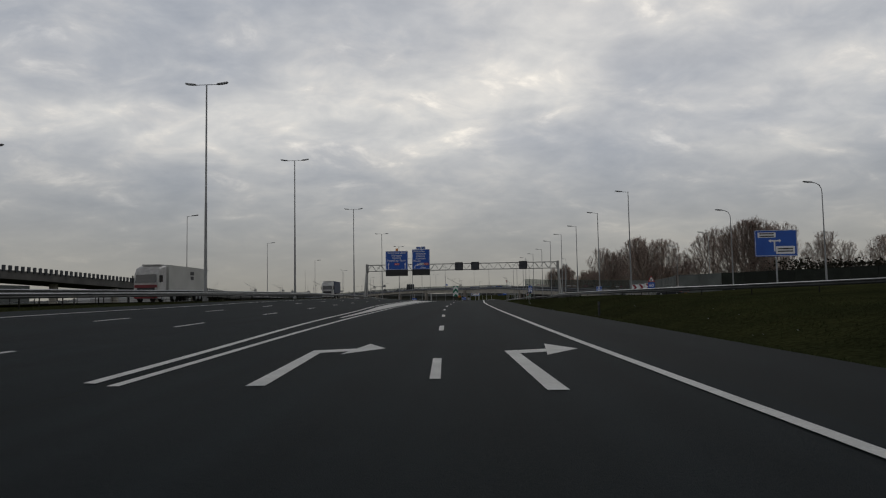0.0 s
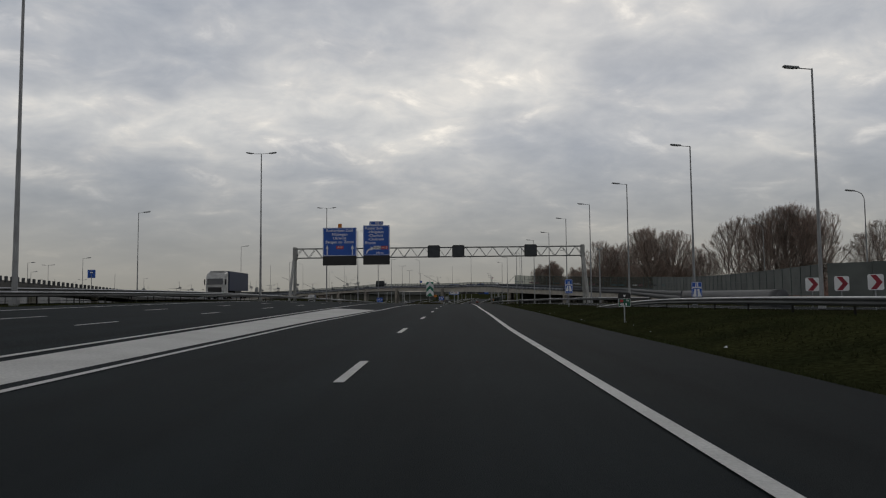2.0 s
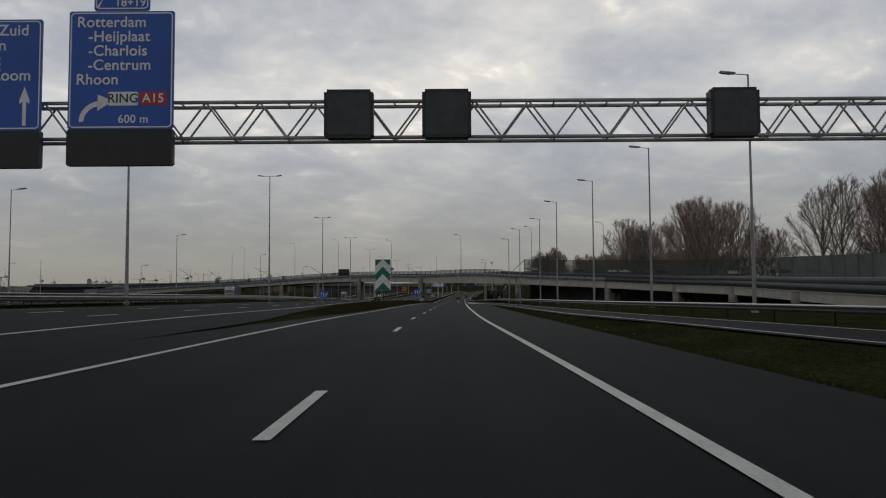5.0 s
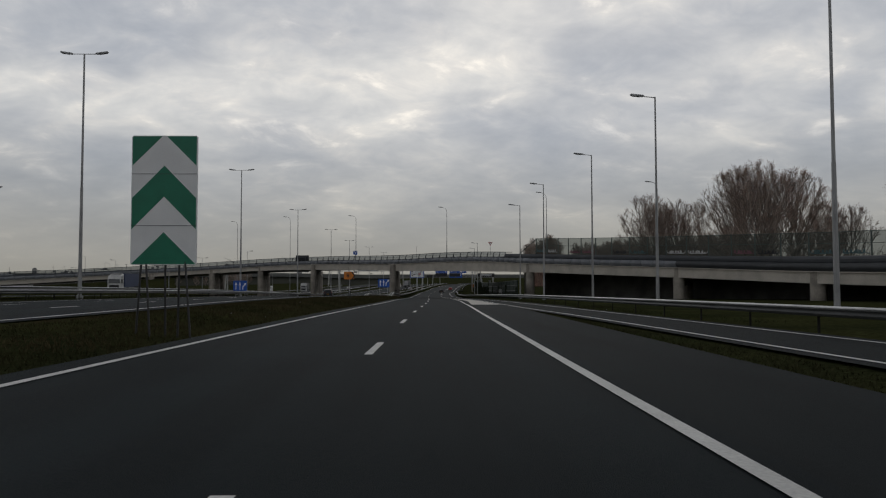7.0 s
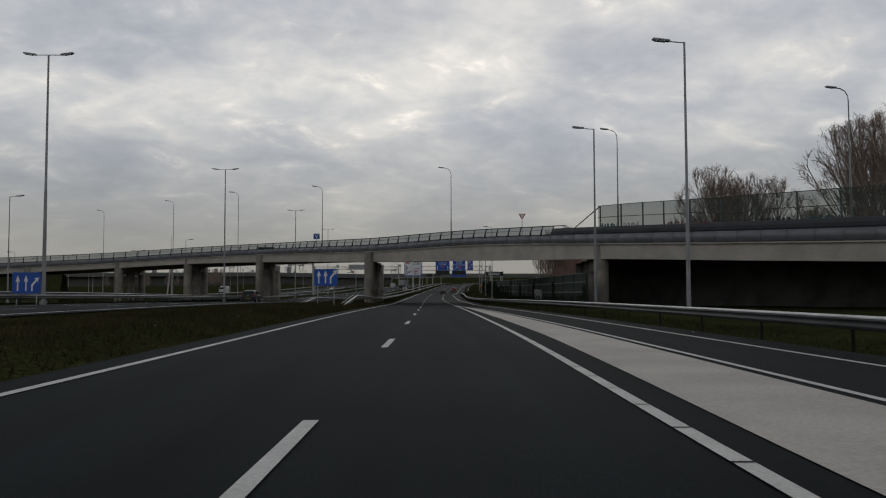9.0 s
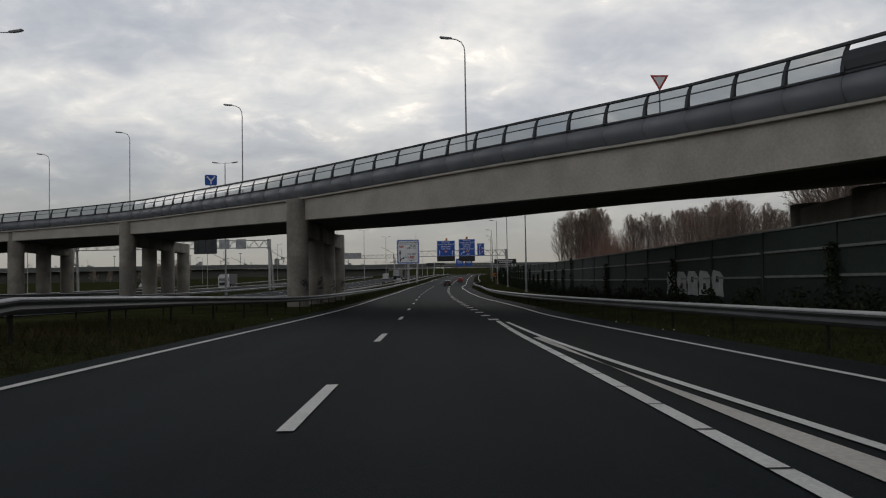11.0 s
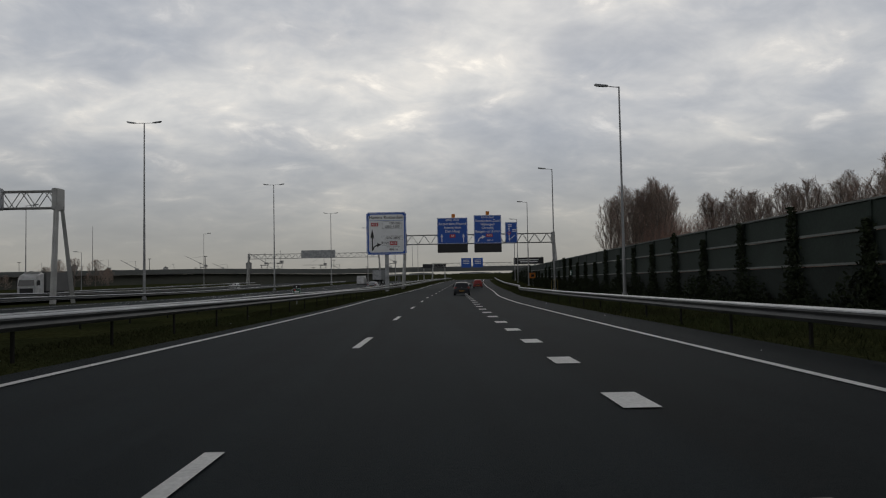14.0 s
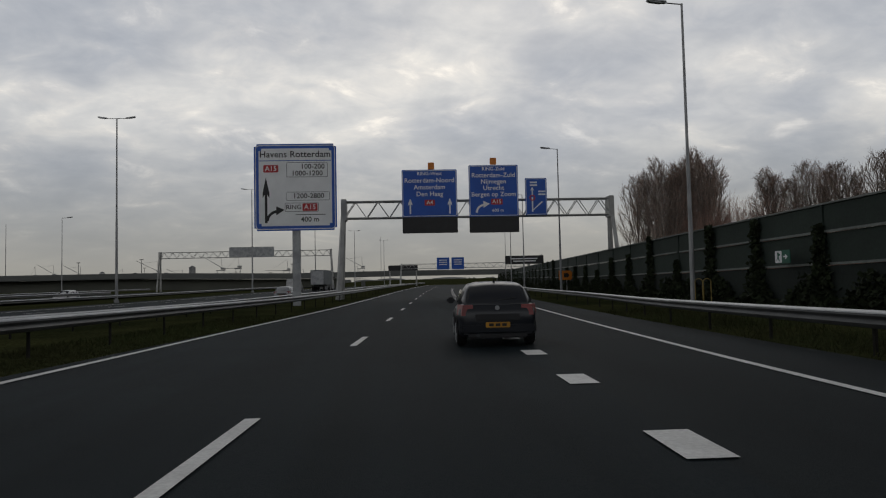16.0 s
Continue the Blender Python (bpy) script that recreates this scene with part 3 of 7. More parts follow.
def street_lamp(kind, x, y, h, label, group, base=None, flip=False, turn=0.0, thick=1.0):
    z = float(land(x, y)) - 0.05 if base is None else base
    lamp = thing("street_lamp", label, "street lamp", (x, y, z), turn, group)
    part("pole", lamp_part(f"pole_{h:.1f}", pole_bm(h, 0.125 * thick, 0.055 * thick), POLE), None, lamp)
    if kind == "double":
        part("arm", lamp_part("arm_double", lambda bm: tube(bm, (-1.2, 0, 0.0), (1.2, 0, 0.0), 0.035, 0.035, 6), POLE), None, lamp).location = (0, 0, h)
        for s in (1, -1):
            hd = part("lamp_head", lamp_part("head", head_bm, STEEL), None, lamp)
            hd.matrix_basis = pose(-1.05 * s, 0, h, 0, 8 * s if s > 0 else 8, 0 if s > 0 else 180)
    elif kind == "single":
        s = -1 if flip else 1
        part("arm", lamp_part("arm_single", lambda bm: tube(bm, (0, 0, -0.05), (-1.0, 0, 0.04), 0.035, 0.035, 6), POLE), None, lamp).matrix_basis = pose(0, 0, h, 0, 0, 180 if flip else 0)
        part("lamp_head", lamp_part("head", head_bm, STEEL), None, lamp).matrix_basis = pose(-0.9 * s, 0, h + 0.04, 0, 6, 180 if flip else 0)
    else:
        def bend(bm):
            pts = [(0, 0, 0), (-0.05, 0, 0.5), (-0.3, 0, 0.95), (-0.75, 0, 1.2), (-1.2, 0, 1.27)]
            for a, b in zip(pts, pts[1:]):
                tube(bm, a, b, 0.05, 0.045, 6)
            return bm
        part("arm", lamp_part("arm_bent", bend, POLE), None, lamp).matrix_basis = pose(0, 0, h, 0, 0, 180 if flip else 0)
        part("lamp_head", lamp_part("head", head_bm, STEEL), None, lamp).matrix_basis = pose(-1.1 if not flip else 1.1, 0, h + 1.27, 0, 6, 180 if flip else 0)
    return lamp


TALL = "tall grey double-armed motorway lamp between the guard rails"
for x, y, top in ((-25.7, 65, 22.3), (-26.1, 100, 21.7), (-26.7, 154.3, 21.25), (-28.2, 210, 21.5), (-30.4, 267.1, 22.6), (-31.3, 321.5, 21.7), (-31.9, 373.6, 21.1), (-32.6, 434, 21.6), (-33.5, 492.7, 22.2), (-30.2, 547.1, 23.0), (-27, 603, 23.5), (-22, 660, 24.5), (-15, 716, 26), (-6, 772, 27)):
    z = float(land(x, y))
    street_lamp("double", x, y, round(top - z, 1), TALL, "double motorway lamps", thick=1.35)
SINGLE = "grey single-armed street lamp behind the guard rail"
for x, y, top in ((24.6, 106.8, 16.8), (23.8, 128.6, 16.1), (23.2, 151.0, 15.9), (23.0, 173.9, 16.4), (22.4, 195.5, 16.6), (21.6, 217.0, 16.2), (20.2, 238, 16.4), (18.7, 259.3, 16.7), (18.8, 281.4, 16.4), (17.2, 304.6, 16.7), (16.4, 325.0, 16.2), (15.4, 421.6, 16.2), (17.1, 463.0, 17.1), (18.7, 503.3, 17.6), (20.8, 544, 18.2), (23.8, 585, 19), (28, 626, 20), (33, 668, 21)):
    z = float(land(x, y))
    street_lamp("single", x, y, round(top - z, 1), SINGLE, "single motorway lamps", thick=1.15)
for x, y in ((-46, 62), (-50, 118), (-52, 172), (-56, 236), (-60, 300), (-58, 360), (-62, 440), (-64, 520), (-62, 600)):
    street_lamp("single", x, y, 15.0, "slender grey street lamp on the far slip road", "far street lamps", flip=True, thick=0.9)
for x, y in ((42.7, 84.2), (39.0, 103.8), (48, 140), (52, 175)):
    street_lamp("bent", x, y, 11.7, "grey street lamp with a curved neck by the slip road", "bent-neck street lamps")

# ---- sign lettering ----


def words(name, text, size, x, y, z, material, parent, align="CENTER", depth=0.006, stretch=1.0):
    """Built-in letters facing -y, as one mesh."""
    cu = bpy.data.curves.new(name, "FONT")
    cu.body, cu.size, cu.align_x, cu.align_y, cu.extrude, cu.offset, cu.space_character = text, size, align, "CENTER", depth, size * 0.012, 1.04
    ob = bpy.data.objects.new(name, cu)
    me = bpy.data.meshes.new_from_object(ob)
    bpy.data.objects.remove(ob)
    me.materials.clear()
    me.materials.append(material)
    got = part(name, me, None, parent)
    got.matrix_basis = pose(x, y, z, 90, 0, 0) @ Matrix.Diagonal((stretch, 1, 1, 1))
    return got


def plate_bm(w, h, d=0.06, bevel=0.05):
    bm = bmesh.new()
    bmesh.ops.create_cube(bm, size=1, matrix=Matrix.Diagonal((w, d, h, 1)))
    sides = [e for e in bm.edges if abs(e.verts[0].co.y - e.verts[1].co.y) > d / 2]
    bmesh.ops.bevel(bm, geom=sides, offset=min(bevel, h / 4), segments=4, affect="EDGES")
    return bm


def frame_bm(w, h, t, d=0.01, r=0.1):
    """A rounded outline of a sign."""
    bm = bmesh.new()

    def loop(w_, h_, r_):
        pts = []
        for cx, cz, a0 in ((w_ / 2 - r_, h_ / 2 - r_, 0), (-w_ / 2 + r_, h_ / 2 - r_, 90), (-w_ / 2 + r_, -h_ / 2 + r_, 180), (w_ / 2 - r_, -h_ / 2 + r_, 270)):
            for k in range(5):
                a = radians(a0 + 22.5 * k)
                pts.append((cx + r_ * math.cos(a), 0, cz + r_ * math.sin(a)))
        return [bm.verts.new(p) for p in pts]

    a, b = loop(w, h, r), loop(w - 2 * t, h - 2 * t, max(r - t, 0.01))
    for k in range(len(a)):
        bm.faces.new((a[k], b[k], b[(k + 1) % len(a)], a[(k + 1) % len(a)]))
    bmesh.ops.recalc_face_normals(bm, faces=bm.faces)
    return bm


def poly_bm(points):
    bm = bmesh.new()
    bm.faces.new([bm.verts.new((x, 0, z)) for x, z in points])
    bm.normal_update()
    return bm


def arrow_up(parent, x, z, h, material, y, w=0.16):
    bm = poly_bm([(-w / 2, 0), (w / 2, 0), (w / 2, h * 0.62), (w * 1.35, h * 0.55), (w * 1.35, h * 0.66), (0, h), (-w * 1.35, h * 0.66), (-w * 1.35, h * 0.55), (-w / 2, h * 0.62)])
    got = part("arrow", bm, material, parent)
    got.location = (x, y, z)
    return got


def arrow_bent(parent, x, z, s, material, y):
    pts = []
    for k in range(7):
        a = radians(15 * k)
        pts.append((1.0 - math.cos(a) * 1.0, math.sin(a) * 0.95))
    inner = [(1.0 - math.cos(radians(15 * k)) * 0.78, math.sin(radians(15 * k)) * 0.72) for k in range(6, -1, -1)]
    bm = bmesh.new()
    outer = [bm.verts.new((px * s, 0, pz * s)) for px, pz in pts]
    inn = [bm.verts.new((px * s, 0, pz * s)) for px, pz in inner[::-1]]
    for k in range(6):
        bm.faces.new((outer[k], inn[k], inn[k + 1], outer[k + 1]))
    bm.faces.new([bm.verts.new((px * s, 0, pz * s)) for px, pz in ((0.85, 0.5), (1.55, 0.95), (0.85, 1.25))])
    got = part("arrow", bm, material, parent)
    got.location = (x, y, z)
    return got


def sign_panel(parent, name, cx, y, z0, z1, w, material, label, border=True, d=0.08):
    """A rounded panel with a thin white line round it; returns the part."""
    p = part(name, plate_bm(w, z1 - z0, d), material, parent, label)
    p.location = (cx, y, (z0 + z1) / 2)
    if border:
        f = part("border", frame_bm(w - 0.12, z1 - z0 - 0.12, 0.055, r=0.18), WHITE, p)
        f.location = (0, -d / 2 - 0.004, 0)
    return p


def shield(parent, text, x, y, z, h=0.44, w=None, material=None, ink=None):
    w = w or 0.3 + 0.26 * len(text)
    p = part("road_number", plate_bm(w, h, 0.012, 0.04), material or RED, parent)
    p.location = (x, y, z)
    words("road_number_text", text, h * 0.92, x, y - 0.012, z, ink or WHITE, parent, stretch=1.0, depth=0.003)
    return p


# ---- gantries ----


def gantry(label, xl, xr, y, zb, zt, base_l, base_r, pitch=1.15):
    g = thing("gantry", label, "gantry", (0, y, 0), group="motorway gantries")
    for z in (zb, zt):
        for dy in (-0.45, 0.45):
            part("chord", tube(bmesh.new(), (xl, dy, z), (xr, dy, z), 0.085, 0.085, 8), GANTRY, g)
    n = int((xr - xl) / (2 * pitch))
    w = (xr - xl) / n
    dm = mesh_of("diagonal", tube(tube(bmesh.new(), (-w / 2, 0, 0), (0, 0, zt - zb), 0.045, 0.045, 6), (0, 0, zt - zb), (w / 2, 0, 0), 0.045, 0.045, 6), GANTRY)
    for k in range(n):
        for dy in (-0.45, 0.45):
            part("diagonal", dm, None, g).location = (xl + w * (k + 0.5), dy, zb)
    tm = mesh_of("tie", tube(bmesh.new(), (0, -0.45, 0), (0, 0.45, 0), 0.035, 0.035, 6), GANTRY)
    for k in range(n + 1):
        for z in (zb, zt):
            part("tie", tm, None, g).location = (xl + w * k, 0, z)
    for x, base, s in ((xl, base_l, 1), (xr, base_r, -1)):
        bm = box(bmesh.new(), x, 0, (zb + zt) / 2, 0.55, 1.5, zt - zb + 0.5, bevel=0.05)
        part("corner", bm, GANTRY, g)
        for dy in (-1, 1):
            bm = bmesh.new()
            tube(bm, (x - s * 0.1, dy * 0.5, zb + 0.2), (x - s * 0.55, dy * 1.9, base), 0.24, 0.3, 4)
            part("leg", bm, GANTRY, g)
        part("footing", box(bmesh.new(), x - s * 0.5, 0, base - 0.36, 1.4, 5.0, 0.5, bevel=0.05), CONCRETE_DARK, g)
    return g


def matrix_board(cx, y, zc, s=2.1, label="unlit black square lane signal on the gantry"):
    b = thing("lane_signal", label, "lane signal", (cx, y, zc), group="lane signals")
    part("case", plate_bm(s, s, 0.5, 0.12), BLACK, b)
    part("screen", plate_bm(s * 0.86, s * 0.86, 0.02, 0.05), DARKSTEEL, b).location = (0, -0.26, 0)
    return b


gantry("grey lattice steel motorway gantry over the carriageways", -27.2, 22.45, 178, 8.1, 9.7, float(land(-27, 178)), float(land(23, 178)) - 0.1)
for cx in (-3.1, 1.1, 13.45):
    matrix_board(cx, 177.0, 8.95)

s1 = thing("direction_sign", "blue direction sign with white lettering on the gantry", "road sign", (0, 177.0, 0.36), group="blue direction signs")
sign_panel(s1, "panel", -19.3, 0, 8.0, 12.86, 5.8, BLUE, "")
part("dark_board", plate_bm(5.8, 1.62, 0.3, 0.05), BLACK, s1, "black unlit text board below").location = (-19.3, 0.05, 7.17)
for k, text in enumerate(("Rotterdam-Zuid", "Nijmegen", "Utrecht", "Bergen op Zoom")):
    words("lettering", text, 0.68, -19.3, -0.055, 12.36 - 0.66 * k, WHITE, s1)
for x in (-21.45, -17.1):
    arrow_up(s1, x, 8.2, 1.7, WHITE, -0.055)
shield(s1, "A15", -19.25, -0.05, 9.45, 0.55, 1.25)
part("lamp_box", plate_bm(0.62, 0.68, 0.2), ORANGE, s1, "small orange square sign").location = (-19.25, 0, 13.2)

s2 = thing("direction_sign", "tall blue exit sign with white lettering on the gantry", "road sign", (0, 177.0, 0.36), group="blue direction signs")
sign_panel(s2, "panel", -12.96, 0, 8.03, 13.2, 4.55, BLUE, "")
part("dark_board", plate_bm(4.55, 1.58, 0.3, 0.05), BLACK, s2, "black unlit text board below").location = (-12.96, 0.05, 7.23)
for k, (text, x) in enumerate((("Rotterdam", -14.9), ("-Heijplaat", -14.4), ("-Charlois", -14.4), ("-Centrum", -14.4), ("Rhoon", -14.9))):
    words("lettering", text, 0.66, x, -0.055, 12.7 - 0.63 * k, WHITE, s2, align="LEFT")
arrow_bent(s2, -14.75, 8.35, 0.95, WHITE, -0.055)
shield(s2, "RING", -12.85, -0.05, 9.35, 0.6, 1.3, WHITE, BLACK)
shield(s2, "A15", -11.55, -0.05, 9.35, 0.6, 1.15)
words("lettering", "600 m", 0.5, -12.4, -0.055, 8.45, WHITE, s2)
tab = sign_panel(s2, "exit_tab", -12.97, 0, 13.24, 13.9, 2.4, BLUE, "small blue exit number tab")
words("lettering", "18+19", 0.5, -12.6, -0.055, 13.57, WHITE, s2)
part("exit_mark", poly_bm([(-0.3, -0.2), (-0.15, -0.2), (0.05, 0.25), (-0.15, 0.25), (-0.05, 0.1)]), WHITE, s2).location = (-13.8, -0.05, 13.57)

gantry("grey lattice steel gantry with two large blue signs", -3.2, 24.6, 537, 9.6, 11.3, float(land(-3, 537)), float(land(24.6, 537)))
s3 = thing("direction_sign", "blue direction sign with white lettering on the gantry", "road sign", (0, 536, 0), group="blue direction signs")
sign_panel(s3, "panel", 5.6, 0, 9.55, 14.4, 5.65, BLUE, "")
part("dark_board", plate_bm(5.65, 1.62, 0.3, 0.05), BLACK, s3, "black unlit text board below").location = (5.6, 0.05, 8.7)
for k, (text, size) in enumerate((("RING-West", 0.5), ("Rotterdam-Noord", 0.66), ("Amsterdam", 0.66), ("Den Haag", 0.66))):
    words("lettering", text, size, 5.6, -0.055, 13.98 - 0.7 * k, WHITE, s3)
for x in (3.6, 7.65):
    arrow_up(s3, x, 9.85, 1.6, WHITE, -0.055)
shield(s3, "A4", 5.6, -0.05, 11.0, 0.6, 1.05)
part("lamp_box", plate_bm(0.65, 0.7, 0.2), ORANGE, s3, "small orange square sign").location = (5.8, 0, 14.78)

s4 = thing("direction_sign", "blue exit sign with white lettering on the gantry", "road sign", (0, 536, 0), group="blue direction signs")
sign_panel(s4, "panel", 12.2, 0, 9.5, 14.8, 5.1, BLUE, "")
part("dark_board", plate_bm(5.1, 1.62, 0.3, 0.05), BLACK, s4, "black unlit text board below").location = (12.2, 0.05, 8.65)
for k, (text, size) in enumerate((("RING-Zuid", 0.5), ("Rotterdam-Zuid", 0.66), ("Nijmegen", 0.66), ("Utrecht", 0.66), ("Bergen op Zoom", 0.64))):
    words("lettering", text, size, 12.2, -0.055, 14.4 - 0.66 * k, WHITE, s4)
arrow_bent(s4, 10.3, 9.9, 0.95, WHITE, -0.055)
shield(s4, "A15", 12.5, -0.05, 11.0, 0.6, 1.2)
words("lettering", "600 m", 0.45, 12.6, -0.055, 10.1, WHITE, s4)
part("lamp_box", plate_bm(0.65, 0.7, 0.2), ORANGE, s4, "small orange square sign").location = (12.2, 0, 15.2)

s5 = thing("lane_sign", "small blue lane sign hung on the gantry", "road sign", (0, 536, 0), group="blue direction signs")
sign_panel(s5, "panel", 16.6, 0, 9.55, 13.4, 2.25, BLUE, "")
arrow_up(s5, 16.2, 11.6, 0.9, WHITE, -0.055, 0.12)
part("road_stroke", poly_bm([(-0.08, 0), (0.08, 0), (0.08, 1.5), (-0.08, 1.5)]), WHITE, s5).location = (16.2, -0.055, 9.9)
part("road_stroke", poly_bm([(0, 0), (0.14, 0), (1.1, 0.8), (0.96, 0.9)]), WHITE, s5).location = (16.2, -0.055, 10.1)
part("prohibition_ring", frame_bm(0.62, 0.62, 0.12, r=0.3), RED, s5).location = (16.2, -0.06, 11.35)
for x, z in ((16.35, 12.95), (16.35, 12.65), (17.2, 12.0), (17.2, 11.7)):
    part("text_bar", plate_bm(0.75, 0.16, 0.01, 0.02), WHITE, s5).location = (x, -0.05, z)

# the tall harbour sign on its post
hv = thing("harbour_sign", "tall white harbour sign with a blue border on a post", "road sign", (-5.8, 522, 0))
hz = float(land(-5.8, 522)) - 0.1
part("post", box(bmesh.new(), 0, 0.25, (hz + 7.2) / 2, 0.62, 0.4, 7.2 - hz, bevel=0.05), STEEL, hv)
part("panel", plate_bm(6.6, 7.05, 0.12, 0.22), BLUE, hv).location = (0, 0, 10.5)
part("face", plate_bm(5.85, 6.3, 0.02, 0.2), WHITE, hv, "white sign face").location = (0, -0.07, 10.5)
part("border", frame_bm(6.4, 6.85, 0.06, r=0.3), WHITE, hv).location = (0, -0.065, 10.5)
words("lettering", "Havens Rotterdam", 0.72, 0, -0.085, 13.15, BLACK, hv)
part("rule", plate_bm(5.8, 0.06, 0.01, 0.01), BLUE, hv).location = (0, -0.082, 12.65)
shield(hv, "A15", -1.95, -0.085, 12.0, 0.6, 1.2)
shield(hv, "RING", -0.15, -0.085, 8.85, 0.56, 1.3, WHITE, BLACK)
shield(hv, "A15", 1.15, -0.085, 8.85, 0.6, 1.2)
for text, x, z in (("100-200", 1.4, 12.15), ("1000-1200", 0.95, 11.6), ("1200-2800", 1.05, 9.75), ("400 m", 1.15, 7.85)):
    words("lettering", text, 0.56, x, -0.085, z, BLACK, hv)
for w, h, x, z in ((3.3, 1.2, 0.95, 11.9), (3.5, 0.7, 1.0, 9.75), (2.7, 0.72, 0.5, 8.85)):
    part("outline", frame_bm(w, h, 0.03, r=0.1), BLACK, hv).location = (x, -0.084, z)
part("rule", plate_bm(2.4, 0.05, 0.01, 0.01), BLACK, hv).location = (1.2, -0.082, 8.25)
arrow_up(hv, -2.35, 7.6, 3.7, BLACK, -0.085, 0.2)
arrow_bent(hv, -2.35, 7.75, 0.95, BLACK, -0.086)

# gantries of the other direction
gantry("grey lattice gantry over the opposite lanes with signals seen from behind", -80, -36, 478, 9.9, 11.6, float(land(-80, 478)), float(land(-36, 478)))
for cx in (-46, -42.2, -58.5):
    b = thing("lane_signal", "grey back of a lane signal on the gantry", "lane signal", (cx, 477.2, 10.75), group="lane signals")
    part("case", plate_bm(2.2, 2.2, 0.5, 0.1), STEEL, b)
b = thing("sign_back", "dark grey back of a large sign on the gantry", "road sign", (-50.3, 477.2, 11.9))
part("panel", plate_bm(5.2, 6.6, 0.12, 0.1), DARKSTEEL, b)
for dx in (-1.6, 0, 1.6):
    part("stiffener", box(bmesh.new(), dx, -0.12, 0, 0.1, 0.1, 6.2), DARKSTEEL, b)
gantry("grey lattice gantry far off over the opposite lanes", -68.5, -18.8, 671, 14.3, 16.0, 2.0, 3.0)
b = thing("sign_back", "pale grey back of a wide sign on the far gantry", "road sign", (-41.8, 670, 15.7))
part("panel", plate_bm(13, 3.0, 0.15, 0.1), STEEL, b)

# ---- smaller roadside signs ----


def post_sign(name, label, x, y, w, h, z0, material, lean=0, posts=1, cat="road sign", group=""):
    z = float(land(x, y)) - 0.1
    s = thing(name, label, cat, (x, y, z), lean, group)
    for k in range(posts):
        px = 0 if posts == 1 else (k / (posts - 1) - 0.5) * w * 0.7
        part("post", tube(bmesh.new(), (px, 0.02 + 0.04 * max(1, w / 2), 0), (px, 0.02 + 0.04 * max(1, w / 2), z0 + h * 0.9), 0.04 * max(1, w / 2), 0.04 * max(1, w / 2), 8), STEEL, s)
    p = part("panel", plate_bm(w, h, 0.04, 0.06), material, s)
    p.location = (0, 0, z0 + h / 2)
    return s


def motorway_symbol(s, zc, k):
    """The white motorway symbol: two lanes under a bridge."""
    for sx in (-1, 1):
        part("carriageway", poly_bm([(sx * 0.06 * k, 0.0), (sx * 0.40 * k, 0.0), (sx * 0.22 * k, 0.72 * k), (sx * 0.05 * k, 0.72 * k)][::sx]), WHITE, s).location = (0, -0.03, zc - 0.65 * k)
        part("carriageway", poly_bm([(sx * 0.04 * k, 0.92 * k), (sx * 0.15 * k, 0.92 * k), (sx * 0.10 * k, 1.3 * k), (sx * 0.03 * k, 1.3 * k)][::sx]), WHITE, s).location = (0, -0.03, zc - 0.65 * k)
    part("bridge", poly_bm([(-0.42 * k, 0.74 * k), (-0.34 * k, 0.74 * k), (-0.30 * k, 0.80 * k), (0.30 * k, 0.80 * k), (0.34 * k, 0.74 * k), (0.42 * k, 0.74 * k), (0.42 * k, 0.9 * k), (-0.42 * k, 0.9 * k)]), WHITE, s).location = (0, -0.03, zc - 0.65 * k)


for x, y, w, h, z0 in ((10.55, 124.4, 0.72, 1.32, 1.3), (23.3, 126.6, 1.02, 1.45, 0.85)):
    s = post_sign("motorway_sign", "blue sign with the white motorway symbol on a post", x, y, w, h, z0, BLUE, group="motorway signs")
    motorway_symbol(s, z0 + h / 2, w * 1.0)
    part("border", frame_bm(w - 0.06, h - 0.06, 0.03, r=0.08), WHITE, s).location = (0, -0.024, z0 + h / 2)

CRIMSON = mat("chevron_red", (0.30, 0.012, 0.03), 0.5, col2=(0.24, 0.01, 0.025), fine=0.08)
for x, y in ((25.9, 110.4), (26.1, 107.0), (26.3, 103.6)):
    s = post_sign("chevron_sign", "white bend marker with a dark red chevron", x, y, 1.0, 1.0, 1.28, WHITE, group="bend markers")
    part("chevron_arm", poly_bm([(-0.36, 0.46), (0.02, 0.46), (0.42, 0.0), (0.04, 0.0)]), CRIMSON, s).location = (0, -0.025, 1.78)
    part("chevron_arm", poly_bm([(-0.36, -0.46), (0.04, 0.0), (0.42, 0.0), (0.02, -0.46)]), CRIMSON, s).location = (0, -0.025, 1.78)
s = post_sign("speed_sign", "blue advisory 60 sign under a warning triangle", 25.0, 96.5, 0.9, 0.95, 1.25, BLUE)
words("lettering", "60", 0.6, 0, -0.03, 1.75, WHITE, s)
t = part("triangle", poly_bm([(-0.5, 0), (0.5, 0), (0, 0.88)]), RED, s, "white warning triangle with a red border")
t.location = (0, -0.02, 2.25)
part("triangle_face", poly_bm([(-0.33, 0.1), (0.33, 0.1), (0, 0.68)]), WHITE, s).location = (0, -0.025, 2.25)
part("truck_mark", poly_bm([(-0.14, 0.14), (0.14, 0.14), (0.06, 0.4), (-0.1, 0.34)]), BLACK, s).location = (0, -0.03, 2.25)

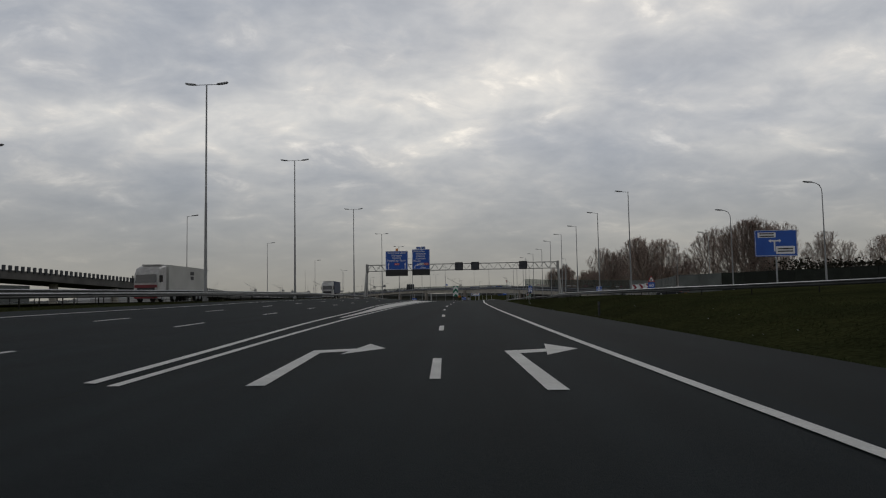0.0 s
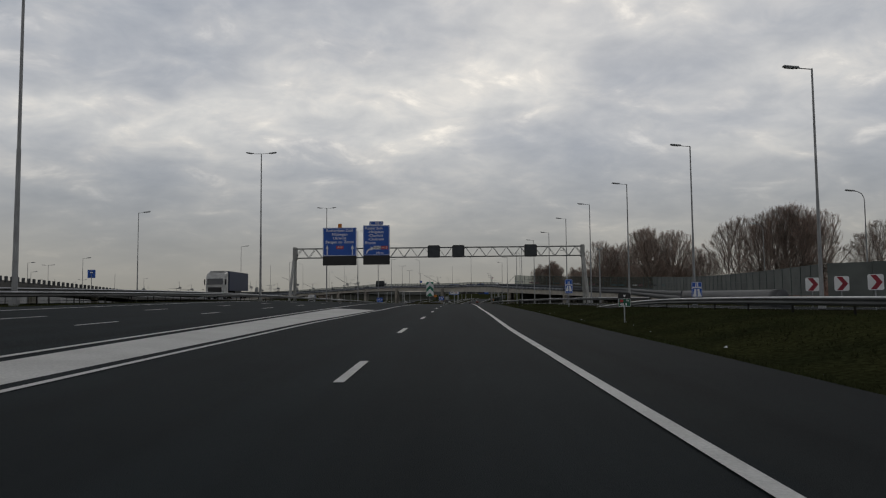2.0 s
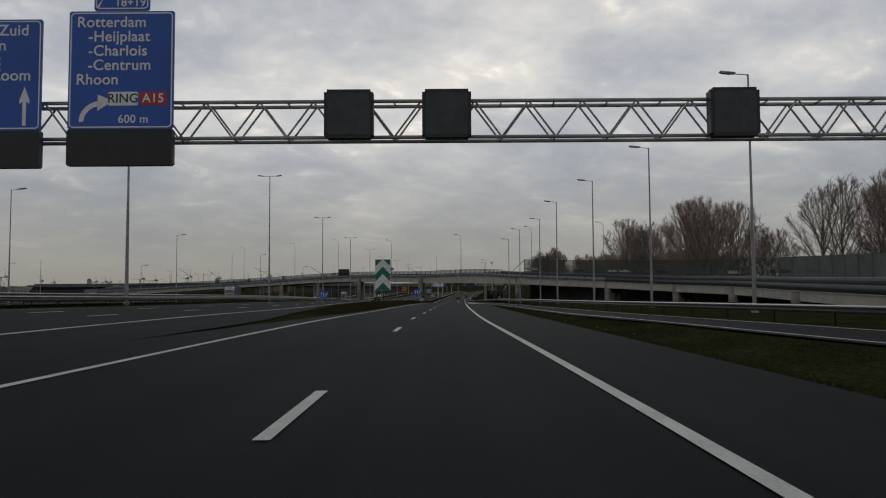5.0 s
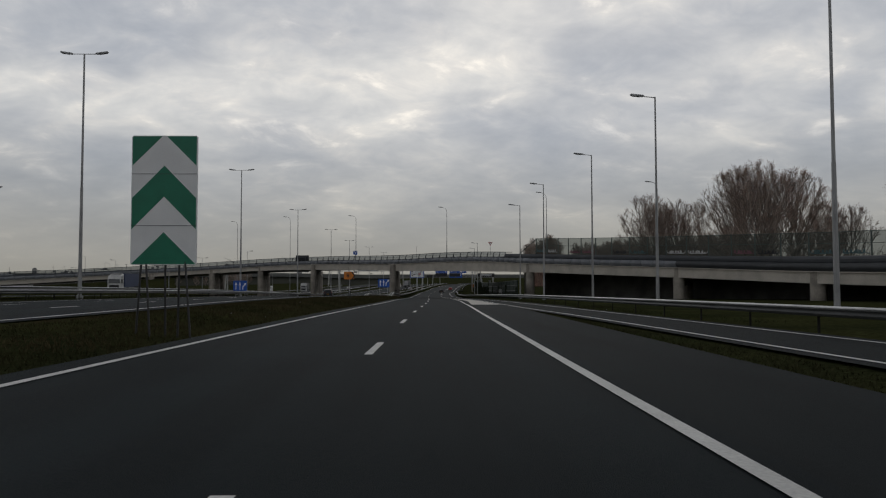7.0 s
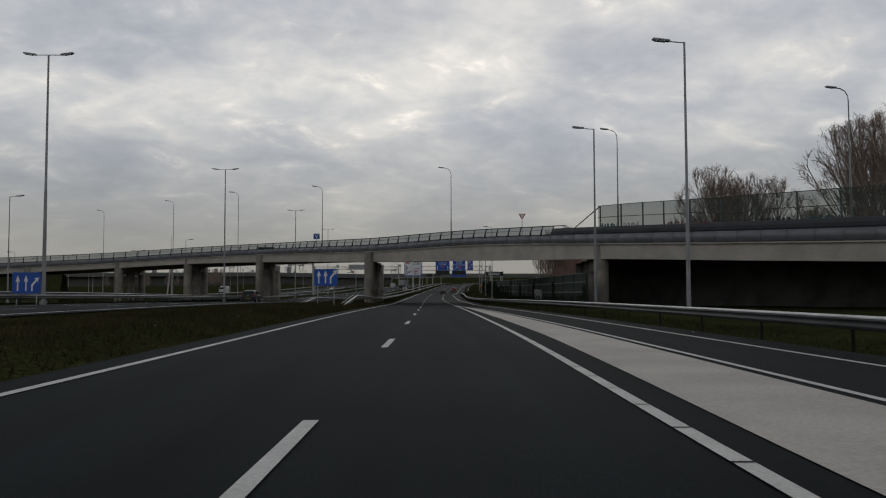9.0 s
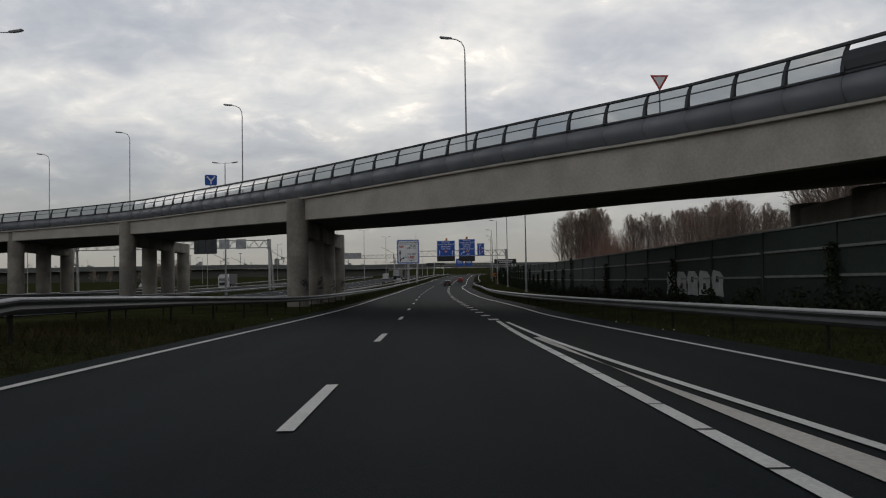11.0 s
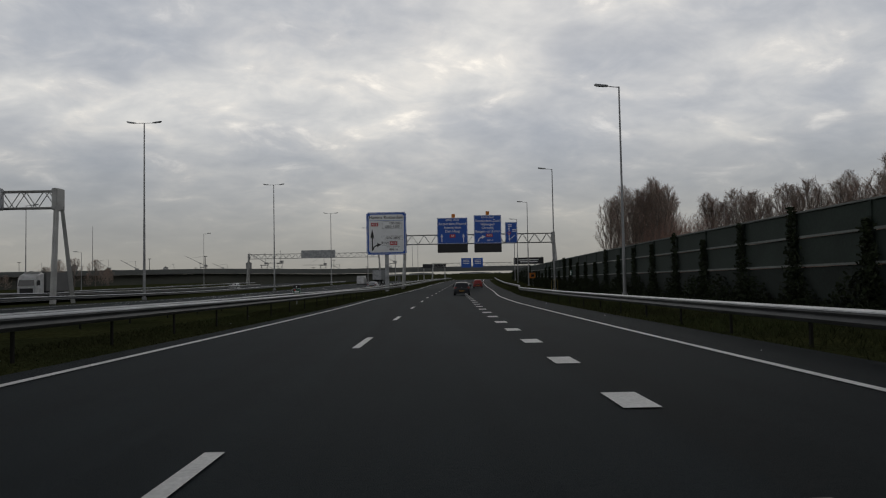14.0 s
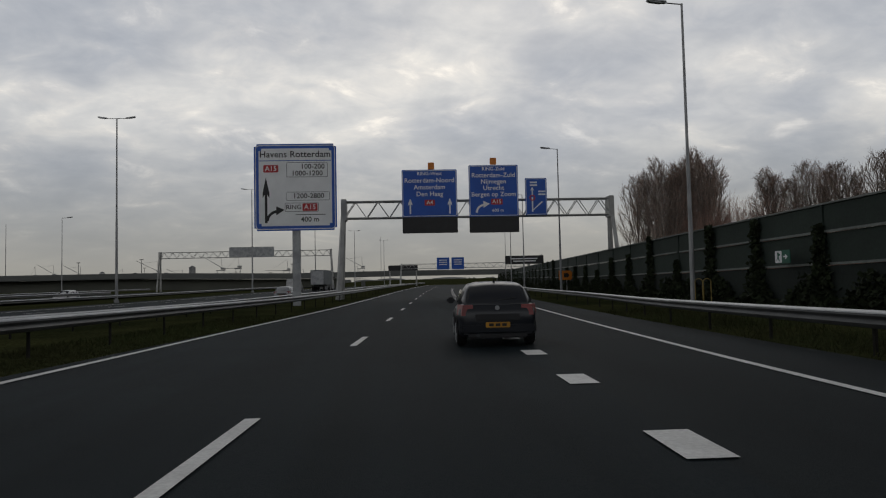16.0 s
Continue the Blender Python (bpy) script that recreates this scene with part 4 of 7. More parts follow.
s = post_sign("direction_sign", "large blue direction sign with white panels on two posts", 41, 93.5, 5.6, 3.55, 5.05, BLUE)
part("border", frame_bm(5.5, 3.45, 0.05, r=0.15), WHITE, s).location = (0, -0.03, 6.85)
for w, h, x, z in ((2.4, 0.7, -1.2, 7.95), (2.5, 1.05, 1.2, 5.9)):
    part("white_panel", plate_bm(w, h, 0.01, 0.05), WHITE, s).location = (x, -0.03, z)
    for k in range(2):
        part("text_bar", plate_bm(w * 0.8, 0.16, 0.01, 0.02), BLACK, s).location = (x, -0.04, z + 0.17 - 0.34 * k)
part("arrow", poly_bm([(-0.1, 0), (0.1, 0), (0.1, 1.3), (0.6, 1.3), (0.6, 1.15), (0.9, 1.4), (0.6, 1.65), (0.6, 1.5), (-0.5, 1.5), (-0.5, 1.65), (-0.8, 1.4), (-0.5, 1.15), (-0.5, 1.3), (-0.1, 1.3)]), WHITE, s).location = (-0.2, -0.03, 5.75)

for x, y, w, h, z0 in ((-30.1, 317, 2.2, 1.65, 1.0), (-6.95, 318, 1.85, 1.35, 1.6)):
    s = post_sign("lane_sign", "blue lane sign with three white arrows by the road", x, y, w, h, z0, BLUE, posts=2, group="lane arrow signs")
    for k in (-1, 0):
        arrow_up(s, k * w * 0.29 - 0.02, z0 + 0.2, h * 0.75, WHITE, -0.03, 0.11)
    part("arrow", poly_bm([(-0.05, 0), (0.07, 0), (0.07, 0.4), (0.4, 0.8), (0.42, 0.65), (0.55, 1.05), (0.15, 1.0), (0.3, 0.9), (-0.05, 0.5)]), WHITE, s).location = (w * 0.2, -0.03, z0 + 0.2)

s = thing("detour_sign", "orange diversion sign with a black letter on thin posts", "road sign", (-6.95, 271.2, float(land(-6.95, 271.2)) - 0.1))
part("panel", poly_bm([(-0.5, -0.36), (0.3, -0.36), (0.55, 0), (0.3, 0.36), (-0.5, 0.36)]), ORANGE, s).location = (0, 0, 2.3)
part("backing", plate_bm(0.95, 0.7, 0.03, 0.03), ORANGE, s).location = (-0.05, 0.03, 2.3)
part("chevron", poly_bm([(0.18, -0.36), (0.3, -0.36), (0.55, 0), (0.3, 0.36), (0.18, 0.36), (0.42, 0)]), BLACK, s).location = (0, -0.01, 2.3)
words("lettering", "B", 0.5, -0.15, -0.015, 2.3, BLACK, s)
for dx in (-0.1, 0.12):
    part("post", tube(bmesh.new(), (dx, 0.05, 0), (dx * 0.6, 0.05, 3.1 if dx < 0 else 2.0), 0.02, 0.02, 6), DARKSTEEL, s)

# the big green and white gore sign
gz = float(land(-6.2, 223.8)) + 0.66
cs = thing("gore_marker", "tall green and white chevron board on thin dark legs", "road sign", (-6.15, 223.8, gz), 0)
part("board", plate_bm(1.72, 3.42, 0.06, 0.03), WHITE, cs).location = (0, 0, 1.15 + 1.71)
for k, z in enumerate((0.0, 1.71)):
    part("chevron", poly_bm([(-0.84, z - 0.02 if k == 0 else z - 0.82 + 0.0), (-0.84, z), (0, z + 0.86), (0.84, z), (0.84, z - 0.82), (0, z + 0.04)]) if k else poly_bm([(-0.84, 0.02), (0, 0.86), (0.84, 0.02)]), GREEN, cs).location = (0, -0.035, 1.15 if k == 0 else 1.2)
for sx in (-1, 1):
    part("corner_field", poly_bm([(sx * 0.84, 3.40), (sx * 0.06, 3.40), (sx * 0.84, 2.62)][::-sx]), GREEN, cs).location = (0, -0.035, 1.15)
for z in (1.03, 2.4):
    part("seam", plate_bm(1.7, 0.012, 0.008, 0.003), DARKSTEEL, cs).location = (0, -0.036, 1.15 + z)
for x, lean in ((-0.58, -0.1), (-0.5, 0.3), (0.02, 0.06), (0.4, -0.02), (0.52, 0.34)):
    part("leg", tube(bmesh.new(), (x + lean, 0.05 - abs(lean) * 1.2, -0.9), (x, 0.05, 1.6), 0.028, 0.028, 6), BLACK, cs)

# the small green kilometre sign on the verge
def kilometre_sign(x, y, up, label):
    km = thing("kilometre_sign", label, "road sign", (x, y, float(land(x, y)) - 0.1 + up), group="kilometre signs")
    part("post", tube(bmesh.new(), (0, 0.05, -up), (0, 0.05, 1.2), 0.03, 0.03, 8), STEEL, km)
    part("panel", plate_bm(0.58, 0.38, 0.03, 0.03), GREEN_DARK, km).location = (0, 0, 0.98)
    part("border", frame_bm(0.57, 0.37, 0.015, r=0.03), WHITE, km).location = (0, -0.019, 0.98)
    part("head", plate_bm(0.58, 0.24, 0.05, 0.03), BLACK, km, "black head with a pale badge").location = (0, 0, 1.30)
    part("badge", poly_bm([(-0.05, 0.05), (-0.05, -0.02), (0, -0.06), (0.05, -0.02), (0.05, 0.05)]), WHITE, km).location = (0, -0.03, 1.30)
    part("road_number", plate_bm(0.16, 0.12, 0.008, 0.02), RED, km).location = (-0.14, -0.022, 1.06)
    return km


GREEN_DARK = mat("sign_green_dull", (0.006, 0.10, 0.062), 0.5, col2=(0.005, 0.085, 0.05), fine=0.08)
km = kilometre_sign(7.66, 92.7, 0.0, "small green kilometre sign with a black head on a post")
words("lettering", "48.9", 0.19, -0.05, -0.02, 0.88, WHITE, km, depth=0.002)
words("lettering", "Re", 0.11, 0.15, -0.02, 1.07, WHITE, km, depth=0.002)
km = kilometre_sign(-8.6, 460.8, 0.08, "small green kilometre sign between the median guard rails")
part("text_bar", plate_bm(0.34, 0.12, 0.006, 0.02), WHITE, km).location = (0.02, -0.02, 0.92)

# marker posts on the verge and a camera mast
for x, y in ((7.1, 38.8), (7.5, 140.2)):
    s = thing("marker_post", "short dark verge marker post in the grass", "marker post", (x, y, float(land(x, y)) - 0.1), group="marker posts")
    part("post", box(bmesh.new(), 0, 0, 0.45, 0.1, 0.12, 0.9, bevel=0.02), BLACK, s)
    part("band", box(bmesh.new(), 0, 0, 0.8, 0.106, 0.126, 0.16), DARKSTEEL, s)
s = thing("camera_mast", "grey traffic camera mast behind the rail", "mast", (22.6, 165.5, float(land(22.6, 165.5)) - 0.05))
part("pole", tube(bmesh.new(), (0, 0, 0), (0, 0, 8.3), 0.15, 0.09, 10), POLE, s)
part("crossbar", box(bmesh.new(), 0, 0, 8.25, 0.8, 0.12, 0.1), POLE, s)
for dx in (-0.35, 0.35):
    part("camera", box(bmesh.new(), dx, -0.1, 8.42, 0.20, 0.45, 0.18, bevel=0.03), STEEL, s)
s = thing("yield_sign", "small inverted triangle sign up on the viaduct", "road sign", (13.9, 356.5, 9.0))
part("post", tube(bmesh.new(), (0, 0, 0), (0, 0, 2.4), 0.04, 0.04, 6), STEEL, s)
part("triangle", poly_bm([(-0.5, 2.9), (0, 2.05), (0.5, 2.9)]), RED, s).location = (0, -0.05, 0)
part("triangle_face", poly_bm([(-0.32, 2.8), (0, 2.25), (0.32, 2.8)]), WHITE, s).location = (0, -0.06, 0)

# ---- the viaduct ----
# near edge, from the ramp's foot to the far embankment: x, y, level of the gutter
EDGE = [(24.5, 112, -0.35), (31, 140, -0.4), (37.5, 172, -0.1), (43, 205, 0.65), (47, 238, 1.65), (49, 264, 2.6), (46.3, 286, 3.35), (37.5, 306.5, 4.5), (29, 321, 5.35), (19.6, 336, 6.3), (12.2, 350.6, 7.25), (7, 357.2, 7.55), (-8.05, 372.5, 7.64), (-19.6, 384.7, 8.08), (-31.5, 395.9, 8.42), (-48.2, 402.3, 8.05), (-62, 402, 7.15), (-77, 396.5, 6.05), (-96, 386, 4.6), (-119, 371, 2.9)]
lengths = np.concatenate([[0], np.cumsum([math.dist(a[:2], b[:2]) for a, b in zip(EDGE, EDGE[1:])])])
EX, EY, EZ = (curve(list(zip(lengths, [p[k] for p in EDGE]))) for k in range(3))
TOTAL = float(lengths[-1])


def on_edge(s, side=0.0, up=0.0):
    """A point of the viaduct: along its near edge, to the far side, above the gutter."""
    dx, dy = float(EX(s + 0.5) - EX(s - 0.5)), float(EY(s + 0.5) - EY(s - 0.5))
    n = math.hypot(dx, dy)
    return Vector((float(EX(s)) + dy / n * side, float(EY(s)) - dx / n * side, float(EZ(s)) + up))


def at_x(x):
    ss = np.linspace(60, TOTAL, 900)
    later = ss > lengths[5]
    return float(ss[later][np.argmin(np.abs(EX(ss[later]) - x))])


RAMP_GREY = mat("ramp_wall_grey", (0.050, 0.054, 0.060), 0.6, 0.0, col2=(0.038, 0.041, 0.046), scale=0.6, fine=0.12)
# deck concrete coloured darker, carrying the shade below the bridge
UNDERSIDE = mat("shaded_deck_concrete", (0.17, 0.158, 0.14), 0.9, col2=(0.11, 0.102, 0.09), scale=0.5, fine=0.15, fine_scale=6, bump=0.2, bscale=20)
PARAPET = mat("parapet_metal", (0.044, 0.049, 0.058), 0.55, 0.0, col2=(0.033, 0.037, 0.045), scale=0.6, fine=0.1, rand=0.08)
TINT = glass("grey_pane", (0.74, 0.78, 0.80), 0.15, 0.55, 1.10)
viaduct = thing("viaduct", "curved concrete viaduct ramp with metal parapets crossing the motorway", "viaduct", kind="structure")
stations = np.arange(lengths[0] + 6, TOTAL, 3.0)
DEPTH = curve([(lengths[0], 1.4), (lengths[8], 1.5), (lengths[9], 1.6), (lengths[10], 2.0), (lengths[11], 2.05), (lengths[12], 1.6), (lengths[14], 1.4), (lengths[15], 1.1), (lengths[19], 1.0)])


def extrude(bm, section):
    rings = [[bm.verts.new(on_edge(s, a, z)) for a, z in section(s)] for s in stations]
    n = len(rings[0])
    for ra, rb in zip(rings, rings[1:]):
        for k in range(n):
            bm.faces.new((ra[k], ra[(k + 1) % n], rb[(k + 1) % n], rb[k]))
    bm.faces.new(rings[0][::-1])
    bm.faces.new(rings[-1])


def beam_section(s):
    d = float(DEPTH(s))
    return [(0.0, -d), (0.0, -0.03), (-0.28, -0.03), (-0.28, 0.10), (0.0, 0.14), (0.3, 0.3), (0.7, 0.3), (0.7, -d)]


def deck_section(s):
    d = float(DEPTH(s))
    return [(0.7, 0.3), (13.8, 0.5), (14.3, 0.4), (14.3, 0.2), (14.05, 0.1), (14.05, -1.2), (12.8, -1.2), (12.4, -1.12), (8.4, -1.12 - (d - 1.2) * 0.4), (8.2, -1.24 - (d - 1.2) * 0.4), (1.3, 0.04 - d), (0.7, 0.04 - d)]


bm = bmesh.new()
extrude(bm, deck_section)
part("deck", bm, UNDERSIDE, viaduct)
bm = bmesh.new()
extrude(bm, beam_section)
part("edge_beam", bm, CONCRETE, viaduct)
# the low concrete wall at the foot of the ramp, with a rounded nose
RAMP_WALL = [(-0.2, -1.4), (-0.2, 0.25), (-0.4, 0.5), (-0.55, 0.9), (-0.52, 1.3), (-0.4, 1.65), (-0.2, 1.85), (0.1, 1.9), (0.3, 1.8), (0.3, -1.4)]
bm = bmesh.new()
sweep(bm, [on_edge(s) for s in np.arange(0, lengths[2] + 1, 3.0)], RAMP_WALL)
nose = bm.verts.new(on_edge(0, 0, 0.7) + Vector((-0.5, -2.6, 0)))
tip = [bm.verts.new(on_edge(0, a, z)) for a, z in RAMP_WALL]
for a, b in zip(tip, tip[1:]):
    bm.faces.new((a, b, nose))
smooth_mesh(part("ramp_wall", bm, RAMP_GREY, viaduct))
# a rounded metal fascia below, and above it curved glazing between dark ribs
ARC = [(-0.20, 0.09)] + [(-0.22 - 0.36 * math.sin(math.pi * (0.06 + 0.80 * k / 10)), 0.09 + 0.99 * k / 10) for k in range(11)] + [(-0.26, 1.10), (-0.2, 1.08)]
GLAZE = [(-0.40, 1.12), (-0.39, 1.30), (-0.37, 1.48), (-0.32, 1.68), (-0.24, 1.90), (-0.12, 2.12)]
BAY = 2.25
glazed = at_x(17)
over = np.arange(glazed, TOTAL, 3.0)
panels = np.arange(lengths[2], TOTAL - 4, BAY)
for k, s in enumerate(panels):
    bm = bmesh.new()
    # near the ramp's foot the same shell is coloured darker to stand for shade
    near_foot = s < lengths[7]
    sweep(bm, [on_edge(s), on_edge(s + BAY)] if near_foot else [on_edge(s + 0.025), on_edge(s + BAY / 2), on_edge(s + BAY - 0.025)], ARC)
    fascia = part("fascia_panel", bm, RAMP_GREY if near_foot else FASCIA, viaduct)
    if not near_foot:
        smooth_mesh(fascia)
    if s < glazed:
        bm = bmesh.new()
        sweep(bm, [on_edge(s + 0.01), on_edge(s + BAY - 0.01)], [(-0.36, 1.06), (-0.44, 1.2), (-0.46, 1.5), (-0.38, 1.76), (-0.28, 1.86), (-0.2, 1.86), (-0.2, 1.06)])
        part("upper_panel", bm, PARAPET, viaduct)
        continue
    for lo, hi in ((0, 3), (3, 5)):
        bm = bmesh.new()
        rows = [[bm.verts.new(on_edge(q, a, z)) for q in (s + 0.06, s + BAY - 0.06)] for a, z in GLAZE[lo:hi + 1]]
        for ra, rb in zip(rows, rows[1:]):
            bm.faces.new((ra[0], ra[1], rb[1], rb[0]))
        part("pane", bm, TINT, viaduct).visible_shadow = False
    bm = bmesh.new()
    sweep(bm, [on_edge(s - 0.07), on_edge(s + 0.07)], [(-0.46, 1.04)] + [(a - 0.10 + 0.02 * j, z) for j, (a, z) in enumerate(GLAZE)] + [(a + 0.10 - 0.01 * j, z) for j, (a, z) in reversed(list(enumerate(GLAZE)))] + [(-0.26, 1.04)])
    part("rib", bm, DARKSTEEL, viaduct)
for name, section in (("top_rail", [(-0.18, 2.10), (-0.18, 2.20), (-0.02, 2.20), (-0.02, 2.10)]), ("mid_rail", [(-0.36, 1.66), (-0.36, 1.70), (-0.29, 1.70), (-0.29, 1.66)]), ("base_rail", [(-0.46, 1.06), (-0.46, 1.14), (-0.34, 1.14), (-0.34, 1.06)])):
    bm = bmesh.new()
    sweep(bm, [on_edge(s) for s in over], section)
    part(name, bm, DARKSTEEL, viaduct)
bm = bmesh.new()
sweep(bm, [on_edge(s) for s in stations if s > lengths[4]], [(14.0, 0.5), (14.0, 1.65), (14.22, 1.65), (14.22, 0.5)])
part("far_parapet", bm, FASCIA, viaduct)


def pier(x, y, n=4, gap=6.9, first_top=True, lean=0.0):
    """A row of columns under the deck, tied by a cap beam; the front one runs up to the gutter."""
    ss = np.linspace(60, TOTAL, 900)
    s = float(ss[np.argmin(np.hypot(EX(ss) - x, EY(ss) - y))])
    top = float(EZ(s))
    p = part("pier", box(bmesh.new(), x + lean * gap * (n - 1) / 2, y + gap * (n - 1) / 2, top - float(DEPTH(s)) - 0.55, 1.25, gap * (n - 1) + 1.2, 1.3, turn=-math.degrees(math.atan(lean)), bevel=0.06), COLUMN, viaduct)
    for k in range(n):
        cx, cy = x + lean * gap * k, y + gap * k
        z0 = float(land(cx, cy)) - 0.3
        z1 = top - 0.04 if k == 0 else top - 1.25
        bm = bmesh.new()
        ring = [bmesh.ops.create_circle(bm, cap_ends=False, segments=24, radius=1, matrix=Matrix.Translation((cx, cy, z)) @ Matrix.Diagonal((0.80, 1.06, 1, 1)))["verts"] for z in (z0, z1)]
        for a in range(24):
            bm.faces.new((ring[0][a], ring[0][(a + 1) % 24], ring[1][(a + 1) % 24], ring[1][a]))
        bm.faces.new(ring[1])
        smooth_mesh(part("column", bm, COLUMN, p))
    return p


for x, y, n, lean in ((-8.55, 372.9, 4, 0.0), (-31.95, 396.5, 4, -0.075), (-48.3, 403.3, 3, -0.1), (-62.1, 402.9, 3, -0.1), (-77, 397.3, 3, -0.1), (19.9, 337.0, 4, 0.12), (37.9, 307.4, 3, 0.5), (46.9, 286.4, 3, 0.6), (49.3, 264.5, 3, 0.7), (47.3, 239, 3, 0.7)):
    pier(x, y, n, 7.0 if abs(lean) < 0.3 else 5.0, lean=lean)
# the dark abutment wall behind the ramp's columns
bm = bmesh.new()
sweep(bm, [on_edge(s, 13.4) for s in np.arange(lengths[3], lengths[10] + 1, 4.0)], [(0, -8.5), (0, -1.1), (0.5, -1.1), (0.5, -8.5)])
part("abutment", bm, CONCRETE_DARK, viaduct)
# the bank at the far end
bm = bmesh.new()
sweep(bm, [on_edge(s, 5) for s in (lengths[17] - 6, lengths[17] + 4, lengths[18], lengths[19])], [(-16, -7.5), (-5, -1.6), (5, -1.6), (22, -7.5)])
tagged(new("embankment", mesh_of("embankment", bm, GRASS)), "dark grassy bank under the end of the viaduct", "bank", kind="structure")

for x, y, z in ((41.5, 327.4, 6.2), (25.2, 349.4, 7.4), (4.8, 380, 8.0), (-20.8, 402, 8.2)):
    street_lamp("bent", x, y, 13.2, "grey street lamp with a curved neck on the viaduct", "bent-neck street lamps", base=z)
for x, y in ((-44.4, 425.2), (-66, 442), (-95, 465)):
    street_lamp("bent", x, y, 24.0, "tall grey street lamp with a curved neck behind the viaduct", "bent-neck street lamps")
q = Vector((-19.1, 385.2, 8.15))
s = thing("lane_sign", "small blue sign with white arrows up on the viaduct", "road sign", tuple(q), 20)
part("post", tube(bmesh.new(), (0, 0.05, 0), (0, 0.05, 3.2), 0.05, 0.05, 6), STEEL, s)
part("panel", plate_bm(1.1, 1.0, 0.04, 0.06), BLUE, s).location = (0, 0, 3.0)
part("arrow", poly_bm([(-0.06, -0.4), (0.06, -0.4), (0.06, -0.1), (0.4, 0.3), (0.32, 0.38), (0, 0.02), (-0.32, 0.38), (-0.4, 0.3), (-0.06, -0.1)]), WHITE, s).location = (0, -0.03, 3.0)

# ---- noise screens ----


def scribble(seed, w, h):
    """Rounded, looping spray strokes, no letters."""
    r = random.Random(seed)
    loops, pts = max(2, int(w / h * 0.9)), []
    phase, tall = r.uniform(0, 6.28), [r.uniform(0.7, 1.0) for _ in range(loops + 1)]
    for k in range(loops * 12 + 1):
        u = k / 12
        a = 6.283 * u + phase
        pts.append((-w / 2 + w * u / loops + 0.42 * h * math.cos(a), h * 0.5 * tall[int(u)] * math.sin(a)))
    return pts


def stroke(bm, pts, put, t=0.06):
    """One ribbon along the points."""
    sides = []
    for k, (x, z) in enumerate(pts):
        (x0, z0), (x1, z1) = pts[max(k - 1, 0)], pts[min(k + 1, len(pts) - 1)]
        d = math.hypot(x1 - x0, z1 - z0) or 1
        ax, az = -(z1 - z0) / d * t / 2, (x1 - x0) / d * t / 2
        sides.append((bm.verts.new(put(x + ax, z + az)), bm.verts.new(put(x - ax, z - az))))
    for a, b in zip(sides, sides[1:]):
        bm.faces.new((a[0], b[0], b[1], a[1]))


# spray on the columns beside the lane and on the wall under the bridge
DARK_SPRAY = mat("spray_dark", (0.03, 0.028, 0.03), 0.7)
PALE_SPRAY = mat("spray_pale", (0.42, 0.42, 0.42), 0.7, col2=(0.30, 0.30, 0.30), scale=2.0)


def spray_on_column(cx, cy, a0, z0, seed, w=1.3, h=1.1):
    tag = thing("graffiti", "dark spray scrawl on a bridge column", "graffiti", group="column graffiti")

    def put(x, z):
        t = a0 + x / 0.9
        return (cx + 0.812 * math.cos(t), cy + 1.072 * math.sin(t), z0 + z)

    r = random.Random(seed)
    for k in range(7):
        ww, hh, ox, oz = r.uniform(0.25, 0.5), r.uniform(0.12, 0.42), r.uniform(-0.35, 0.35) * w, r.uniform(-0.45, 0.45) * h
        lean = r.uniform(-0.4, 0.4)
        bm = bmesh.new()
        stroke(bm, [(x + ox + lean * z, z + oz + 0.25 * x) for x, z in scribble(seed * 9 + k, ww, hh)], put, 0.05)
        part("scrawl", bm, DARK_SPRAY, tag)


for k in range(4):
    spray_on_column(-8.55, 372.9 + 7.0 * k, -0.35, 1.0, 60 + k, 1.5 if k < 3 else 1.0, 1.0 if k != 1 else 1.4)

screen = thing("noise_screen", "transparent noise screen with green posts and graffiti on the ramp", "noise screen", kind="structure")
SCREEN_GREEN = mat("screen_green", (0.075, 0.10, 0.092), 0.5, 0.2, fine=0.1)
MILKY = glass("milky_pane", (0.80, 0.84, 0.82), 0.3, 0.8)
mix_node = next(n for n in MILKY.node_tree.nodes if n.type == "MIX_SHADER")
for lk in list(mix_node.inputs[0].links):
    MILKY.node_tree.links.remove(lk)
# scratched, weathered acrylic: mostly clear, part dull
mix_node.inputs[0].default_value = 0.42
dull = MILKY.node_tree.nodes.new("ShaderNodeBsdfDiffuse")
dull.inputs[0].default_value = (0.10, 0.115, 0.105, 1)
MILKY.node_tree.links.new(dull.outputs[0], mix_node.inputs[2])
SPRAY = [mat("spray_black", (0.02, 0.02, 0.025), 0.7), mat("spray_pink", (0.20, 0.085, 0.11), 0.7), mat("spray_white", (0.5, 0.5, 0.5), 0.7), mat("spray_teal", (0.06, 0.12, 0.13), 0.7)]
s_end = at_x(14.6)
rise = curve([(20, 4.6), (lengths[3], 4.6), (lengths[5], 4.95), (lengths[6], 5.15), (s_end, 5.2)])
bays = np.arange(25, s_end - 2, 4.0)
